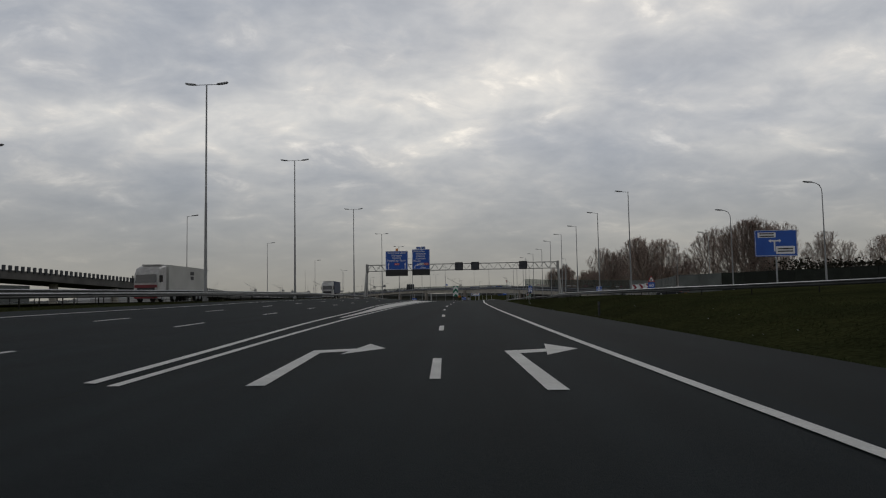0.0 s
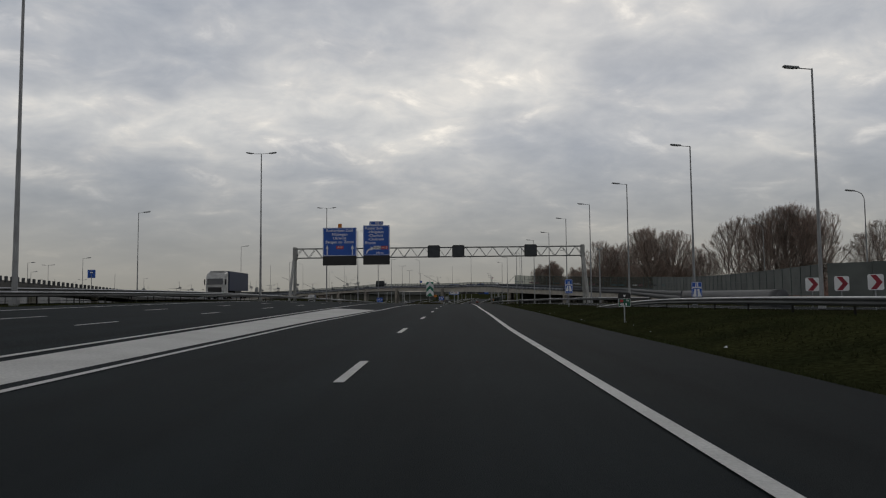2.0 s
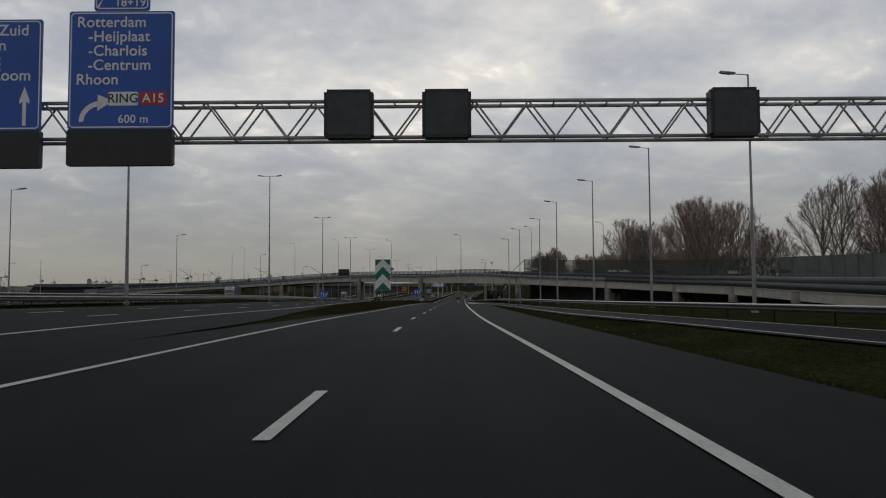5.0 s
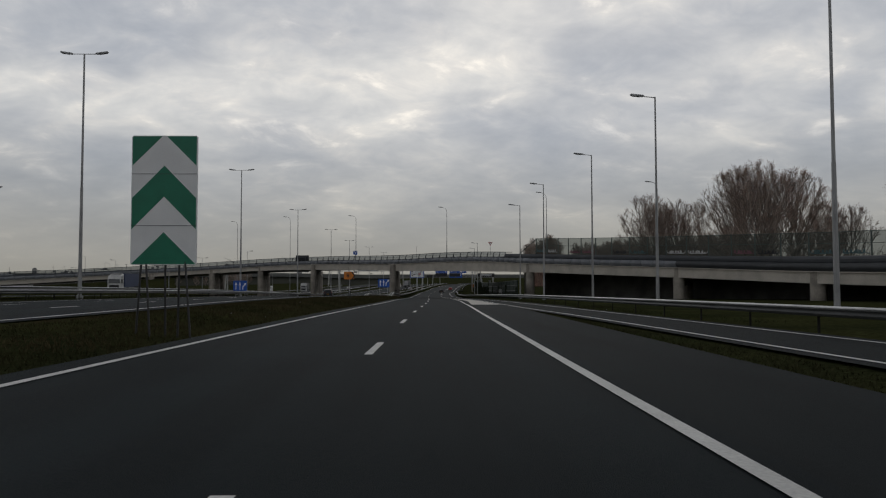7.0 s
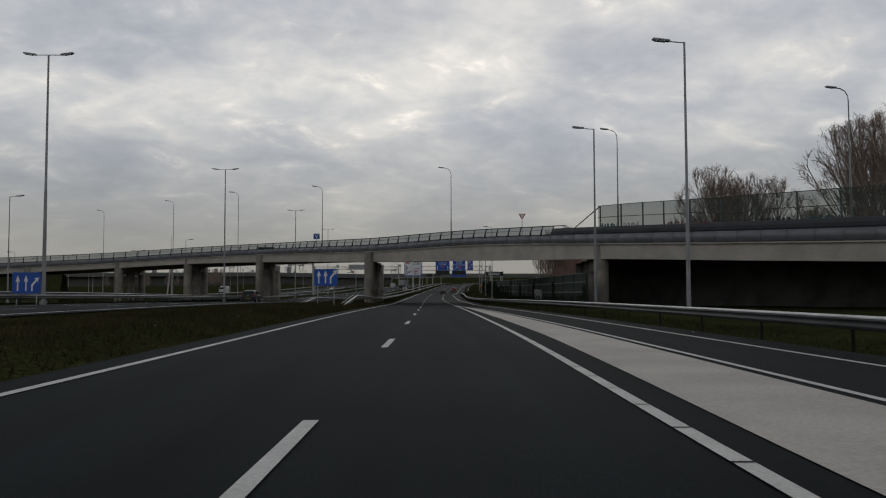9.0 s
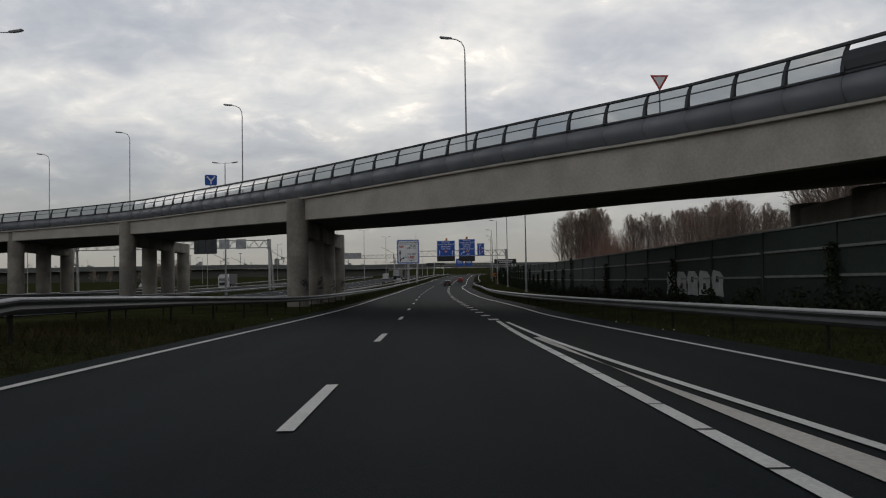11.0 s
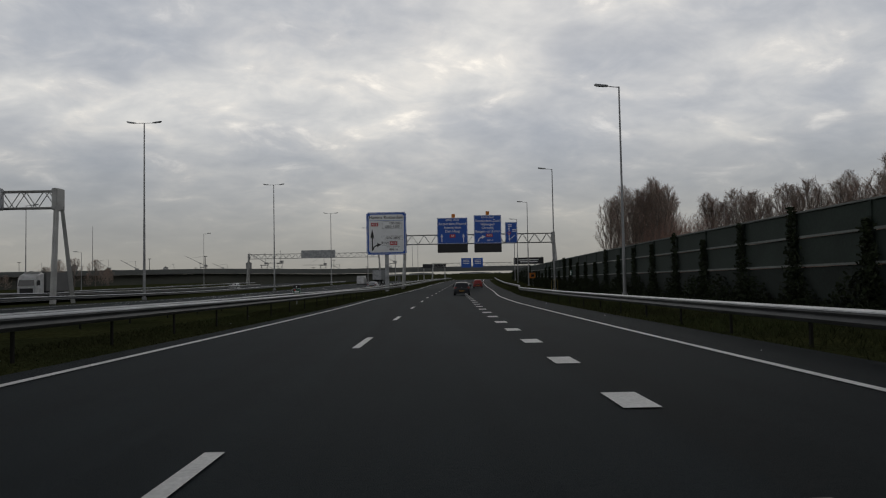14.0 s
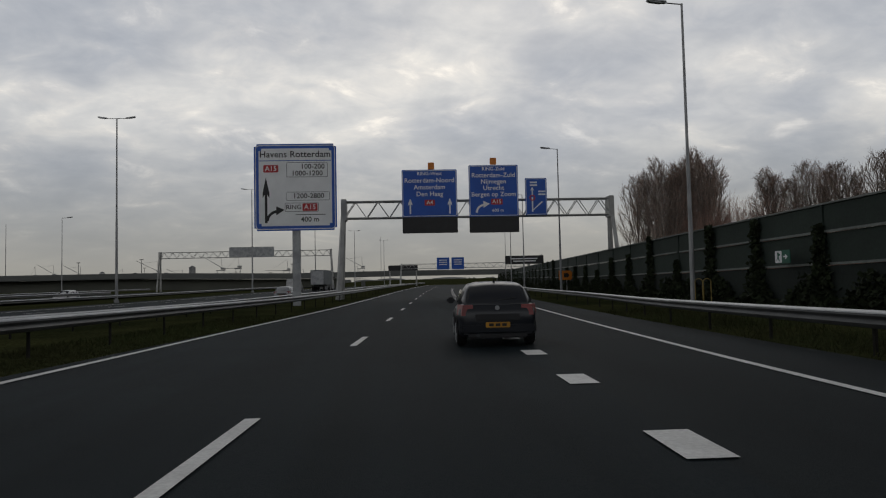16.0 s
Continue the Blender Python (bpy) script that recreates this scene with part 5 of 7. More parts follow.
for k, s0 in enumerate(bays):
    a, b = s0, s0 + 4.0
    top = float(rise(a + 2))
    bm = bmesh.new()
    sweep(bm, [on_edge(a - 0.07, 9.6), on_edge(a + 0.07, 9.6)], [(-0.06, 0.4), (-0.06, top + 0.08), (0.06, top + 0.08), (0.06, 0.4)])
    part("post", bm, SCREEN_GREEN, screen)
    bm = bmesh.new()
    bm.faces.new([bm.verts.new(on_edge(q, 9.6, z)) for q, z in ((a + 0.08, 1.2), (b - 0.08, 1.2), (b - 0.08, top), (a + 0.08, top))])
    if a > lengths[5]:
        part("pane", bm, MILKY, screen).visible_shadow = False
    else:
        part("panel", bm, BARRIER_LIGHT, screen)
    bm = bmesh.new()
    for z in (top, top - 1.5, 1.7):
        sweep(bm, [on_edge(a, 9.6), on_edge(b, 9.6)], [(-0.03, z), (-0.03, z + 0.07), (0.03, z + 0.07), (0.03, z)])
    part("rail", bm, SCREEN_GREEN, screen)
    if k % 3 != 1 and k > len(bays) - 26:
        bm = bmesh.new()
        stroke(bm, scribble(k, 3.4, 0.62), lambda x, z, a=a: on_edge(a + 2 + x, 9.5, 2.65 + z), 0.10)
        stroke(bm, scribble(k + 90, 2.6, 0.42), lambda x, z, a=a: on_edge(a + 2 + x, 9.49, 2.6 + z), 0.16)
        part("graffiti", bm, SPRAY[(k // 2) % 4], screen)
bm = bmesh.new()
e0, e1 = on_edge(s_end, 9.6, 5.2), on_edge(s_end + 5.6, 9.6, 1.4)
tube(bm, e0, e1, 0.07, 0.07, 6)
tube(bm, e0, on_edge(s_end, 9.6, 0.4), 0.08, 0.08, 6)
part("end_brace", bm, SCREEN_GREEN, screen)

# the pale concrete screen behind the slip road
MOSSY = mat("barrier_mossy", (0.017, 0.022, 0.016), 0.9, col2=(0.011, 0.014, 0.010), scale=0.6, fine=0.3, fine_scale=6, rand=0.2)
pale = thing("noise_wall", "noise wall behind the slip road, pale concrete and dark mossy panels", "noise wall", kind="structure")
PALE_X = curve([(60, 96), (75, 88), (95, 76), (112, 62), (124, 50), (134, 40), (138, 36)])
for y in np.arange(71, 132, 3.0):
    x0, x1 = float(PALE_X(y)), float(PALE_X(y + 2.96))
    z0 = float(land(x0, y))
    zt = 4.9 - 0.65 * min(1, max(0, (y - 95) / 39))
    bm = bmesh.new()
    sweep(bm, [(x0, y, 0), (x1, y + 2.96, 0)], [(-0.12, z0 - 0.4), (-0.12, zt), (0.12, zt), (0.12, z0 - 0.4)])
    part("panel", bm, BARRIER_LIGHT if y > 125 else MOSSY, pale)

# the tall dark screen along the merging lane, ivy at its posts
WALL_X = curve([(325, 16.4), (345, 16.3), (366, 16.4), (382, 16.6), (392, 16.85), (421, 17.4), (463, 18.9), (503, 20.5), (545, 22.6), (600, 27.0), (700, 36.5), (780, 45)])
WALL_TOP = curve([(325, 3.0), (370, 3.15), (421, 3.65), (463, 4.35), (503, 4.95), (545, 5.6), (600, 6.9), (700, 9.2), (780, 10)])
wall = thing("noise_wall", "tall dark green noise wall with ivy climbing its posts", "noise wall", kind="structure")
BARRIER_LOW = mat("barrier_foot", (0.013, 0.020, 0.016), 0.9, col2=(0.009, 0.014, 0.011), scale=0.5, fine=0.3, fine_scale=6, rand=0.1)
LEDGE = mat("wall_ledge", (0.19, 0.205, 0.19), 0.7, fine=0.15)
ivy_v, ivy_f = [], []
ivy_rng = np.random.default_rng(11)
for k, y in enumerate(np.arange(328.5, 740, 5.5)):
    x0, x1 = float(WALL_X(y)), float(WALL_X(y + 5.49))
    zb, zt = float(land(x0, y)) - 0.3, float(WALL_TOP(y))
    zt1 = float(WALL_TOP(y + 5.49))
    for j in range(3):
        f0, f1 = (0, 0.48, 0.757, 1)[j], (0, 0.48, 0.757, 1)[j + 1]
        bm = bmesh.new()
        lo, hi = zb + (zt - zb) * f0, zb + (zt - zb) * f1 - 0.03
        d = (zt1 - zt) * (f1 + f0) / 2
        sweep(bm, [(x0, y, lo), (x1, y + 5.49, lo + d)], [(-0.09, 0), (-0.09 + 0.02 * j, hi - lo), (0.09, hi - lo), (0.09, 0)])
        part("panel", bm, BARRIER if j else BARRIER_LOW, wall)
        if j:
            bm = bmesh.new()
            sweep(bm, [(x0 - 0.1, y + 0.15, lo - 0.03), (x1 - 0.1, y + 5.2, lo + d - 0.03)], [(-0.08, 0), (-0.08, 0.09), (0.02, 0.09), (0.02, 0)])
            part("ledge", bm, LEDGE, wall)
    bm = bmesh.new()
    sweep(bm, [(x0, y, zt), (x1, y + 5.5, zt1)], [(-0.14, -0.02), (-0.14, 0.05), (0.14, 0.05), (0.14, -0.02)])
    part("cap", bm, LEDGE, wall)
    part("post", box(bmesh.new(), x0 - 0.05, y - 0.05, (zb + zt) / 2, 0.16, 0.12, zt - zb + 0.06), BARRIER, wall)
    # ivy: a tapering mat of leaves up the post and a low fringe along the foot
    hgt = (zt - zb) * (0.55 + 0.5 * ivy_rng.random()) * (1.0 if y > 395 or k % 3 == 0 else 0.45)
    n = 2600 if 410 < y < 545 else 1100 if y < 560 else 380
    u = ivy_rng.random(n) ** 1.35
    climb = np.arange(n) < n * (0.42 if y > 395 or k % 3 == 0 else 0.04)
    along = 5.5 * ivy_rng.random(n)
    wide = 0.85 * (1 - u) ** 1.5 + 0.2
    lx = np.where(climb, x0 - 0.16 - 0.22 * ivy_rng.random(n), x0 + (x1 - x0) * along / 5.5 - 0.15 - 0.55 * ivy_rng.random(n))
    ly = np.where(climb, y + ivy_rng.normal(size=n) * wide * 0.6, y + along)
    lz = np.where(climb, zb + 0.2 + u * hgt, zb + 0.2 + (1.25 if y < 395 else 1.75) * ivy_rng.random(n) ** 1.7 * (0.6 + 0.4 * np.sin(along * 1.3 + k * 1.7)))
    c = np.stack([lx, ly, lz], -1)
    sz = ivy_rng.uniform(0.05, 0.10, (n, 1)) * (1 if y < 480 else 1.5)
    t1, t2 = ivy_rng.normal(size=(n, 3)), ivy_rng.normal(size=(n, 3))
    t1, t2 = t1 / np.linalg.norm(t1, axis=1, keepdims=True) * sz, t2 / np.linalg.norm(t2, axis=1, keepdims=True) * sz
    i0 = len(ivy_v)
    ivy_v += np.stack([c - t1, c + t2, c + t1, c - t2], 1).reshape(-1, 3).tolist()
    ivy_f += (np.arange(n * 4).reshape(-1, 4) + i0).tolist()
for k, (y, w) in enumerate(((362.0, 1.35), (360.3, 1.3), (358.6, 1.3), (356.9, 1.3), (355.2, 1.2))):
    # a block letter shape in pale paint, with a dark hole
    x = float(WALL_X(y)) - 0.16
    tag = thing("graffiti", "large pale spray-painted blocks on the dark noise wall", "graffiti", (x, y, 0.85), 90 + math.degrees(math.atan(0.12)), "wall graffiti")
    rr = random.Random(k)
    hh = 0.68
    part("fill", poly_bm([(-w / 2, -hh * rr.uniform(0.9, 1)), (-w * 0.1, -hh * 0.92), (w * 0.46, -hh), (w * 0.4, -hh * 0.1), (w * 0.48, hh * 0.5), (w * 0.2, hh * rr.uniform(0.85, 1)), (-w * 0.35, hh), (-w * 0.5, hh * 0.35), (-w * 0.42, -hh * 0.2)]), PALE_SPRAY, tag).rotation_euler = (0, 0, math.pi)
    part("hole", poly_bm([(-0.16, -0.1), (0.12, -0.14), (0.18, 0.16), (-0.1, 0.2)]), DARK_SPRAY, tag).matrix_basis = pose(0.0, 0.02, 0.18 * (1 - k % 2 * 2), 0, 0, 180)
me = bpy.data.meshes.new("ivy")
me.from_pydata(ivy_v, [], ivy_f)
me.materials.append(IVY)
tagged(new("ivy", me), "dark evergreen ivy climbing the noise wall", "ivy", kind="stuff")
ex = thing("exit_sign", "dark green escape route sign with a pale square", "sign", (19.42, 495.5, 2.80), -92)
part("panel", plate_bm(1.25, 0.58, 0.03, 0.03), GREEN_DARK, ex)
part("pale_square", plate_bm(0.56, 0.52, 0.01, 0.02), WHITE, ex).location = (-0.32, -0.022, 0)
part("door_mark", poly_bm([(-0.16, -0.2), (-0.02, -0.05), (0.06, -0.2), (0.13, -0.2), (0.05, 0.04), (0.17, 0.06), (0.17, 0.11), (0.02, 0.2), (-0.08, 0.2), (-0.05, 0.03)]), GREEN_DARK, ex).location = (-0.32, -0.034, 0)
part("arrow", poly_bm([(0.08, -0.03), (0.26, -0.03), (0.26, -0.13), (0.46, 0), (0.26, 0.13), (0.26, 0.03), (0.08, 0.03)]), WHITE, ex).location = (0, -0.024, 0)
hoops = thing("stile", "dull yellow tubular stile beside the guard rail", "stile", (18.25, 501, float(land(18.25, 501)) - 0.1), 0)
HOOP = mat("faded_yellow_tube", (0.30, 0.215, 0.055), 0.6, col2=(0.2, 0.15, 0.05), scale=2.0, fine=0.15)
for dx in (-0.42, 0.02):
    bm = bmesh.new()
    arch = [(dx, 0, 0), (dx, 0, 1.42)] + [(dx + 0.2 - 0.2 * math.cos(a), 0, 1.42 + 0.16 * math.sin(a)) for a in (0.5, 1.05, 1.57, 2.1, 2.64)] + [(dx + 0.4, 0, 1.42), (dx + 0.4, 0, 0)]
    for a, b in zip(arch, arch[1:]):
        tube(bm, a, b, 0.026, 0.026, 6)
    part("hoop", bm, HOOP, hoops)
s = thing("detour_sign", "orange diversion arrow beside the noise wall", "road sign", (21.95, 546, float(land(21.95, 546)) - 0.1))
part("post", tube(bmesh.new(), (0, 0.05, 0), (0, 0.05, 2.6), 0.04, 0.04, 6), STEEL, s)
part("panel", poly_bm([(-0.95, -0.55), (0.45, -0.55), (1.0, 0), (0.45, 0.55), (-0.95, 0.55)]), ORANGE, s).location = (0, 0, 2.1)
part("mark", poly_bm([(-0.35, -0.25), (0.15, -0.25), (0.3, 0), (0.15, 0.25), (-0.35, 0.25)]), BLACK, s).location = (0, -0.02, 2.1)

# ---- bare trees ----


def tree_meshes(seed, h, width, limbs, subs=11, twigs=9, fan=1.0):
    """A leafless tree: steep limbs fanning from a short stem to a domed crown, upright twigs, buds and old leaves at the tips."""
    r = random.Random(seed)
    trunk = bmesh.new()
    v, f, bv, bf = [], [], [], []

    def stick(a, b, r0, r1):
        d = (b - a).normalized()
        u = d.orthogonal().normalized()
        w = d.cross(u)
        i = len(v)
        for p, rad in ((a, r0), (b, r1)):
            for k in range(3):
                t = 2.094 * k
                v.append(tuple(p + (u * math.cos(t) + w * math.sin(t)) * rad))
        for k in range(3):
            f.append((i + k, i + (k + 1) % 3, i + 3 + (k + 1) % 3, i + 3 + k))

    def outside(p, lim):
        """Past the skin of the domed crown."""
        return math.sqrt((p.x / width) ** 2 + (p.y / width) ** 2 + ((p.z - h * 0.52) / (h * 0.48)) ** 2) > lim

    def grow(a, d, ln, r0, r1, n, lift, wild):
        """A branch from a along d that slowly turns up; gives its points."""
        pts, d, lim = [a], d.normalized(), r.uniform(0.88, 1.0)
        for k in range(n):
            d = (d + Vector((r.gauss(0, wild), r.gauss(0, wild), lift))).normalized()
            p = pts[-1] + d * ln / n
            if outside(p, lim):
                break
            stick(pts[-1], p, r0 + (r1 - r0) * k / n, r0 + (r1 - r0) * (k + 1) / n)
            pts.append(p)
        return pts

    def along(pts, t):
        u = t * (len(pts) - 1)
        k = min(len(pts) - 2, int(u))
        return pts[k].lerp(pts[k + 1], u - k), (pts[k + 1] - pts[k]).normalized()

    def fork(d, angle):
        """A direction that leaves d by an angle, to any side."""
        a = r.uniform(0, 6.283)
        u = d.orthogonal().normalized()
        return d * math.cos(angle) + (u * math.cos(a) + d.cross(u) * math.sin(a)) * math.sin(angle)

    leader = [Vector((0, 0, 0))]
    for k in range(6):
        q = Vector((r.uniform(-0.15, 0.15), r.uniform(-0.15, 0.15), h * 0.55 * (k + 1) / 6))
        tube(trunk, leader[-1], q, 0.36 - 0.05 * k, 0.31 - 0.05 * k, 8, caps=False)
        leader.append(q)
    for a in range(limbs):
        ang = 2.4 * a + r.uniform(-0.35, 0.35)
        rise = (a + 0.5) / limbs
        start, _ = along(leader, min(1.0, 0.18 + 0.82 * rise))
        tilt = radians(58 * fan * (1 - rise) ** 0.8 + r.uniform(-4, 4))
        d = Vector((math.cos(ang) * math.sin(tilt), math.sin(ang) * math.sin(tilt), math.cos(tilt)))
        pts = grow(start, d, h * (0.80 - 0.34 * rise), 0.14 - 0.05 * rise, 0.03, 12, 0.035, 0.04)
        if len(pts) < 3:
            continue
        for m in range(subs):
            t = 0.22 + 0.76 * (m + r.random()) / subs
            root, d = along(pts, t)
            sub_ = grow(root, fork(d, radians(r.uniform(22, 42))), h * r.uniform(0.14, 0.24) * (1.2 - 0.6 * t), 0.036, 0.014, 4, 0.10, 0.07)
            if len(sub_) < 2:
                continue
            for w in range(twigs):
                s0, d2 = along(sub_, r.uniform(0.2, 1.0))
                s1 = s0 + fork(d2, radians(r.uniform(15, 45))) * h * r.uniform(0.025, 0.055)
                stick(s0, s1, 0.016, 0.007)
                for _ in range(1 + int(3.5 * t)):
                    c = s0.lerp(s1, r.uniform(0.4, 1.1)) + Vector((r.uniform(-0.13, 0.13), r.uniform(-0.13, 0.13), r.uniform(-0.1, 0.1)))
                    e1 = Vector((r.gauss(0, 1), r.gauss(0, 1), r.gauss(0, 1))).normalized() * r.uniform(0.035, 0.07)
                    e2 = Vector((r.gauss(0, 1), r.gauss(0, 1), r.gauss(0, 1))).normalized() * r.uniform(0.035, 0.07)
                    i = len(bv)
                    bv.extend((tuple(c - e1), tuple(c + e2), tuple(c + e1 - e2)))
                    bf.append((i, i + 1, i + 2))
    me = bpy.data.meshes.new("crown")
    me.from_pydata(v, [], f)
    me.materials.append(TWIG)
    mb = bpy.data.meshes.new("foliage")
    mb.from_pydata(bv, [], bf)
    mb.materials.append(BUD)
    return mesh_of("trunk", trunk, BARK), me, mb


BUD = mat("buds_and_old_leaves", (0.40, 0.255, 0.205), 0.9, col2=(0.28, 0.18, 0.15), scale=0.3, fine=0.3, fine_scale=2, spec=0.1, rand=0.25)
TREES = [tree_meshes(3, 20, 6.6, 18, 12, 13), tree_meshes(5, 20, 7.2, 19, 12, 13), tree_meshes(8, 20, 3.6, 15, 12, 13, 0.5), tree_meshes(13, 20, 4.2, 16, 12, 13, 0.55)]


def tree(x, y, h, kind, label="tall bare tree with reddish-brown buds", group="bare trees"):
    t = thing("tree", label, "tree", (x, y, float(land(x, y)) - 0.2), (x * 37 + y * 11) % 360, group)
    tm, cm, bm_ = TREES[kind % 4]
    t.scale = (h / 20, h / 20, h / 20)
    part("trunk", tm, None, t)
    part("crown", cm, None, t)
    part("foliage", bm_, None, t)
    return t


spots = []
r_tree = random.Random(21)
for cx, cy, n, spread_, h, k0 in ((131, 345, 12, 21, 39, 0), (97.5, 397, 7, 11, 37.5, 0), (89, 456, 6, 11, 37, 0), (114, 402, 4, 9, 28, 0), (106, 470, 4, 14, 26, 0), (181, 330, 9, 26, 31, 0), (61, 627, 3, 3.5, 32, 2), (74, 632, 8, 8.5, 32.5, 2), (78, 504, 7, 8, 23, 0), (96, 480, 4, 9, 21, 0), (118, 455, 4, 12, 22, 0)):
    for k in range(n):
        spots.append((cx + r_tree.uniform(-1, 1) * spread_, cy + r_tree.uniform(-1, 1) * spread_ * 0.7, h * r_tree.uniform(0.84, 1.05), k0 + k % 2))
for k in range(34):
    spots.append((89 + 2.0 * k + r_tree.uniform(-1.5, 1.5), 626 - 3.2 * k + r_tree.uniform(-3, 3), 27.0 * r_tree.uniform(0.88, 1.1), 2 + k % 2))
for x, y, h, k in spots:
    tree(x, y, h, k)
# dense brown undergrowth between and behind the trees
v, f = [], []
for x0, y0, x1, y1, wide, n, lo, hi in ((116, 300, 225, 460, 30, 5000, 4, 11), (68, 632, 86, 622, 6, 3200, 5, 21), (84, 630, 150, 525, 7, 5200, 3, 14), (66, 510, 98, 498, 9, 2600, 3, 13), (84, 470, 120, 380, 12, 2600, 3, 9)):
    for k in range(n):
        u = r_tree.random()
        x, y = x0 + (x1 - x0) * u + r_tree.gauss(0, 0.5) * wide, y0 + (y1 - y0) * u + r_tree.gauss(0, 0.5) * wide
        hgt = lo + (hi - lo) * r_tree.random() ** 1.4
        z0 = float(land(x, y))
        dx, dy = r_tree.gauss(0, 0.09) * hgt, r_tree.gauss(0, 0.09) * hgt
        i = len(v)
        v += [(x - 0.06, y, z0), (x + 0.06, y, z0), (x + dx, y + dy, z0 + hgt)]
        f.append((i, i + 1, i + 2))
        for q in range(4):
            t = r_tree.uniform(0.35, 0.95)
            bx, by, bz = x + dx * t, y + dy * t, z0 + hgt * t
            a = r_tree.uniform(0, 6.283)
            ln = hgt * r_tree.uniform(0.06, 0.16)
            i = len(v)
            v += [(bx - 0.035, by, bz), (bx + 0.035, by, bz), (bx + math.cos(a) * ln * 0.6, by + math.sin(a) * ln * 0.6, bz + ln)]
            f.append((i, i + 1, i + 2))
me = bpy.data.meshes.new("scrub")
me.from_pydata(v, [], f)
me.materials.append(BUD)
tagged(new("scrub", me), "dense reddish-brown winter scrub between the trees", "scrub", kind="stuff")

# the dark evergreen hedge behind the mossy part of the wall, and the shadowed undergrowth below the tall trees
HEDGE = mat("dark_hedge_leaves", (0.040, 0.036, 0.026), 0.9, col2=(0.024, 0.024, 0.017), scale=0.3, fine=0.3, fine_scale=2, spec=0.1)


def hedge(label, seed, n, x0, y0, x1, y1, deep, top, lo, hi):
    r = np.random.default_rng(seed)
    u = r.random(n)
    hx = x0 + (x1 - x0) * u + r.normal(size=n) * deep
    hy = y0 + (y1 - y0) * u + r.normal(size=n) * deep
    tops = np.array([top * (1 + 0.4 * noise.noise(Vector((q * 9.0, 1.7, seed * 0.37))) + 0.18 * noise.noise(Vector((q * 37.0, 5.1, 0)))) for q in u])
    c = np.stack([hx, hy, land(hx, hy) + tops * r.random(n) ** 0.75], -1)
    sz = r.uniform(lo, hi, (n, 1))
    t1, t2 = r.normal(size=(n, 3)), r.normal(size=(n, 3))
    t1, t2 = t1 / np.linalg.norm(t1, axis=1, keepdims=True) * sz, t2 / np.linalg.norm(t2, axis=1, keepdims=True) * sz
    me = bpy.data.meshes.new("hedge")
    me.from_pydata(np.stack([c - t1, c + t2, c + t1, c - t2], 1).reshape(-1, 3).tolist(), [], np.arange(n * 4).reshape(-1, 4).tolist())
    me.materials.append(HEDGE)
    tagged(new("hedge", me), label, "hedge", kind="stuff")


hedge("dense dark hedge behind the noise wall", 31, 26000, 60, 132, 122, 74, 2.2, 6.6, 0.12, 0.30)
hedge("dark undergrowth below the tall bare trees", 33, 52000, 122, 338, 215, 268, 7.0, 12.5, 0.10, 0.22)

# ---- vehicles ----


def wheel_mesh(r, w, spokes=True):
    key = f"wheel_{r}_{w}"
    if key not in LAMP_MESH:
        bm = bmesh.new()
        tube(bm, (-w / 2, 0, 0), (w / 2, 0, 0), r, r, 24)
        bmesh.ops.bevel(bm, geom=[e for e in bm.edges if abs(e.verts[0].co.x - e.verts[1].co.x) < 1e-5], offset=0.03, segments=2, affect="EDGES")
        tyre = mesh_of("tyre", bm, RUBBER)
        bm = bmesh.new()
        for k in range(10):
            a = 2 * math.pi * k / 10
            tube(bm, (w / 2 + 0.005, 0.1 * r * math.cos(a), 0.1 * r * math.sin(a)), (w / 2 + 0.005, 0.66 * r * math.cos(a), 0.66 * r * math.sin(a)), 0.035 * r / 0.32, 0.028 * r / 0.32, 5)
        for r0 in (0.64, 0.70):
            for k in range(20):
                a, b = 2 * math.pi * k / 20, 2 * math.pi * (k + 1) / 20
                tube(bm, (w / 2, r0 * r * math.cos(a), r0 * r * math.sin(a)), (w / 2, r0 * r * math.cos(b), r0 * r * math.sin(b)), 0.02, 0.02, 4, caps=False)
        tube(bm, (w / 2 - 0.02, 0, 0), (w / 2 + 0.02, 0, 0), 0.14 * r, 0.12 * r, 10)
        LAMP_MESH[key] = (tyre, mesh_of("rim", bm, STEEL))
    return LAMP_MESH[key]


def add_wheel(parent, x, y, r, w):
    tyre, rim = wheel_mesh(r, w)
    t = part("wheel", tyre, None, parent)
    t.matrix_basis = pose(x, y, r, 0, 0, 180 if x < 0 else 0)
    part("rim", rim, None, t)


def loft(bm, rows):
    """Rings of (half width, z) corner lists along y, closed at both ends."""
    rings = [[bm.verts.new(p) for p in row] for row in rows]
    n = len(rings[0])
    for a, b in zip(rings, rings[1:]):
        for k in range(n):
            bm.faces.new((a[k], a[(k + 1) % n], b[(k + 1) % n], b[k]))
    bm.faces.new(rings[0][::-1])
    bm.faces.new(rings[-1])
    bmesh.ops.recalc_face_normals(bm, faces=bm.faces)
    return bm


def car_ring(y, w, z0, z1, tuck=0.10):
    """A rounded section across the lower body, with a shoulder line and sides that tuck in below."""
    h = z1 - z0
    pts = [(w * (1 - tuck * 1.4), z0), (w * (1 - tuck * 0.35), z0 + h * 0.10), (w * 0.985, z0 + h * 0.26), (w * 0.975, z0 + h * 0.44), (w, z0 + h * 0.62), (w * 0.998, z0 + h * 0.74), (w * 0.965, z0 + h * 0.86), (w * 0.90, z0 + h * 0.955), (w * 0.80, z1)]
    return [(x, y, z) for x, z in pts] + [(-x, y, z) for x, z in pts[::-1]]


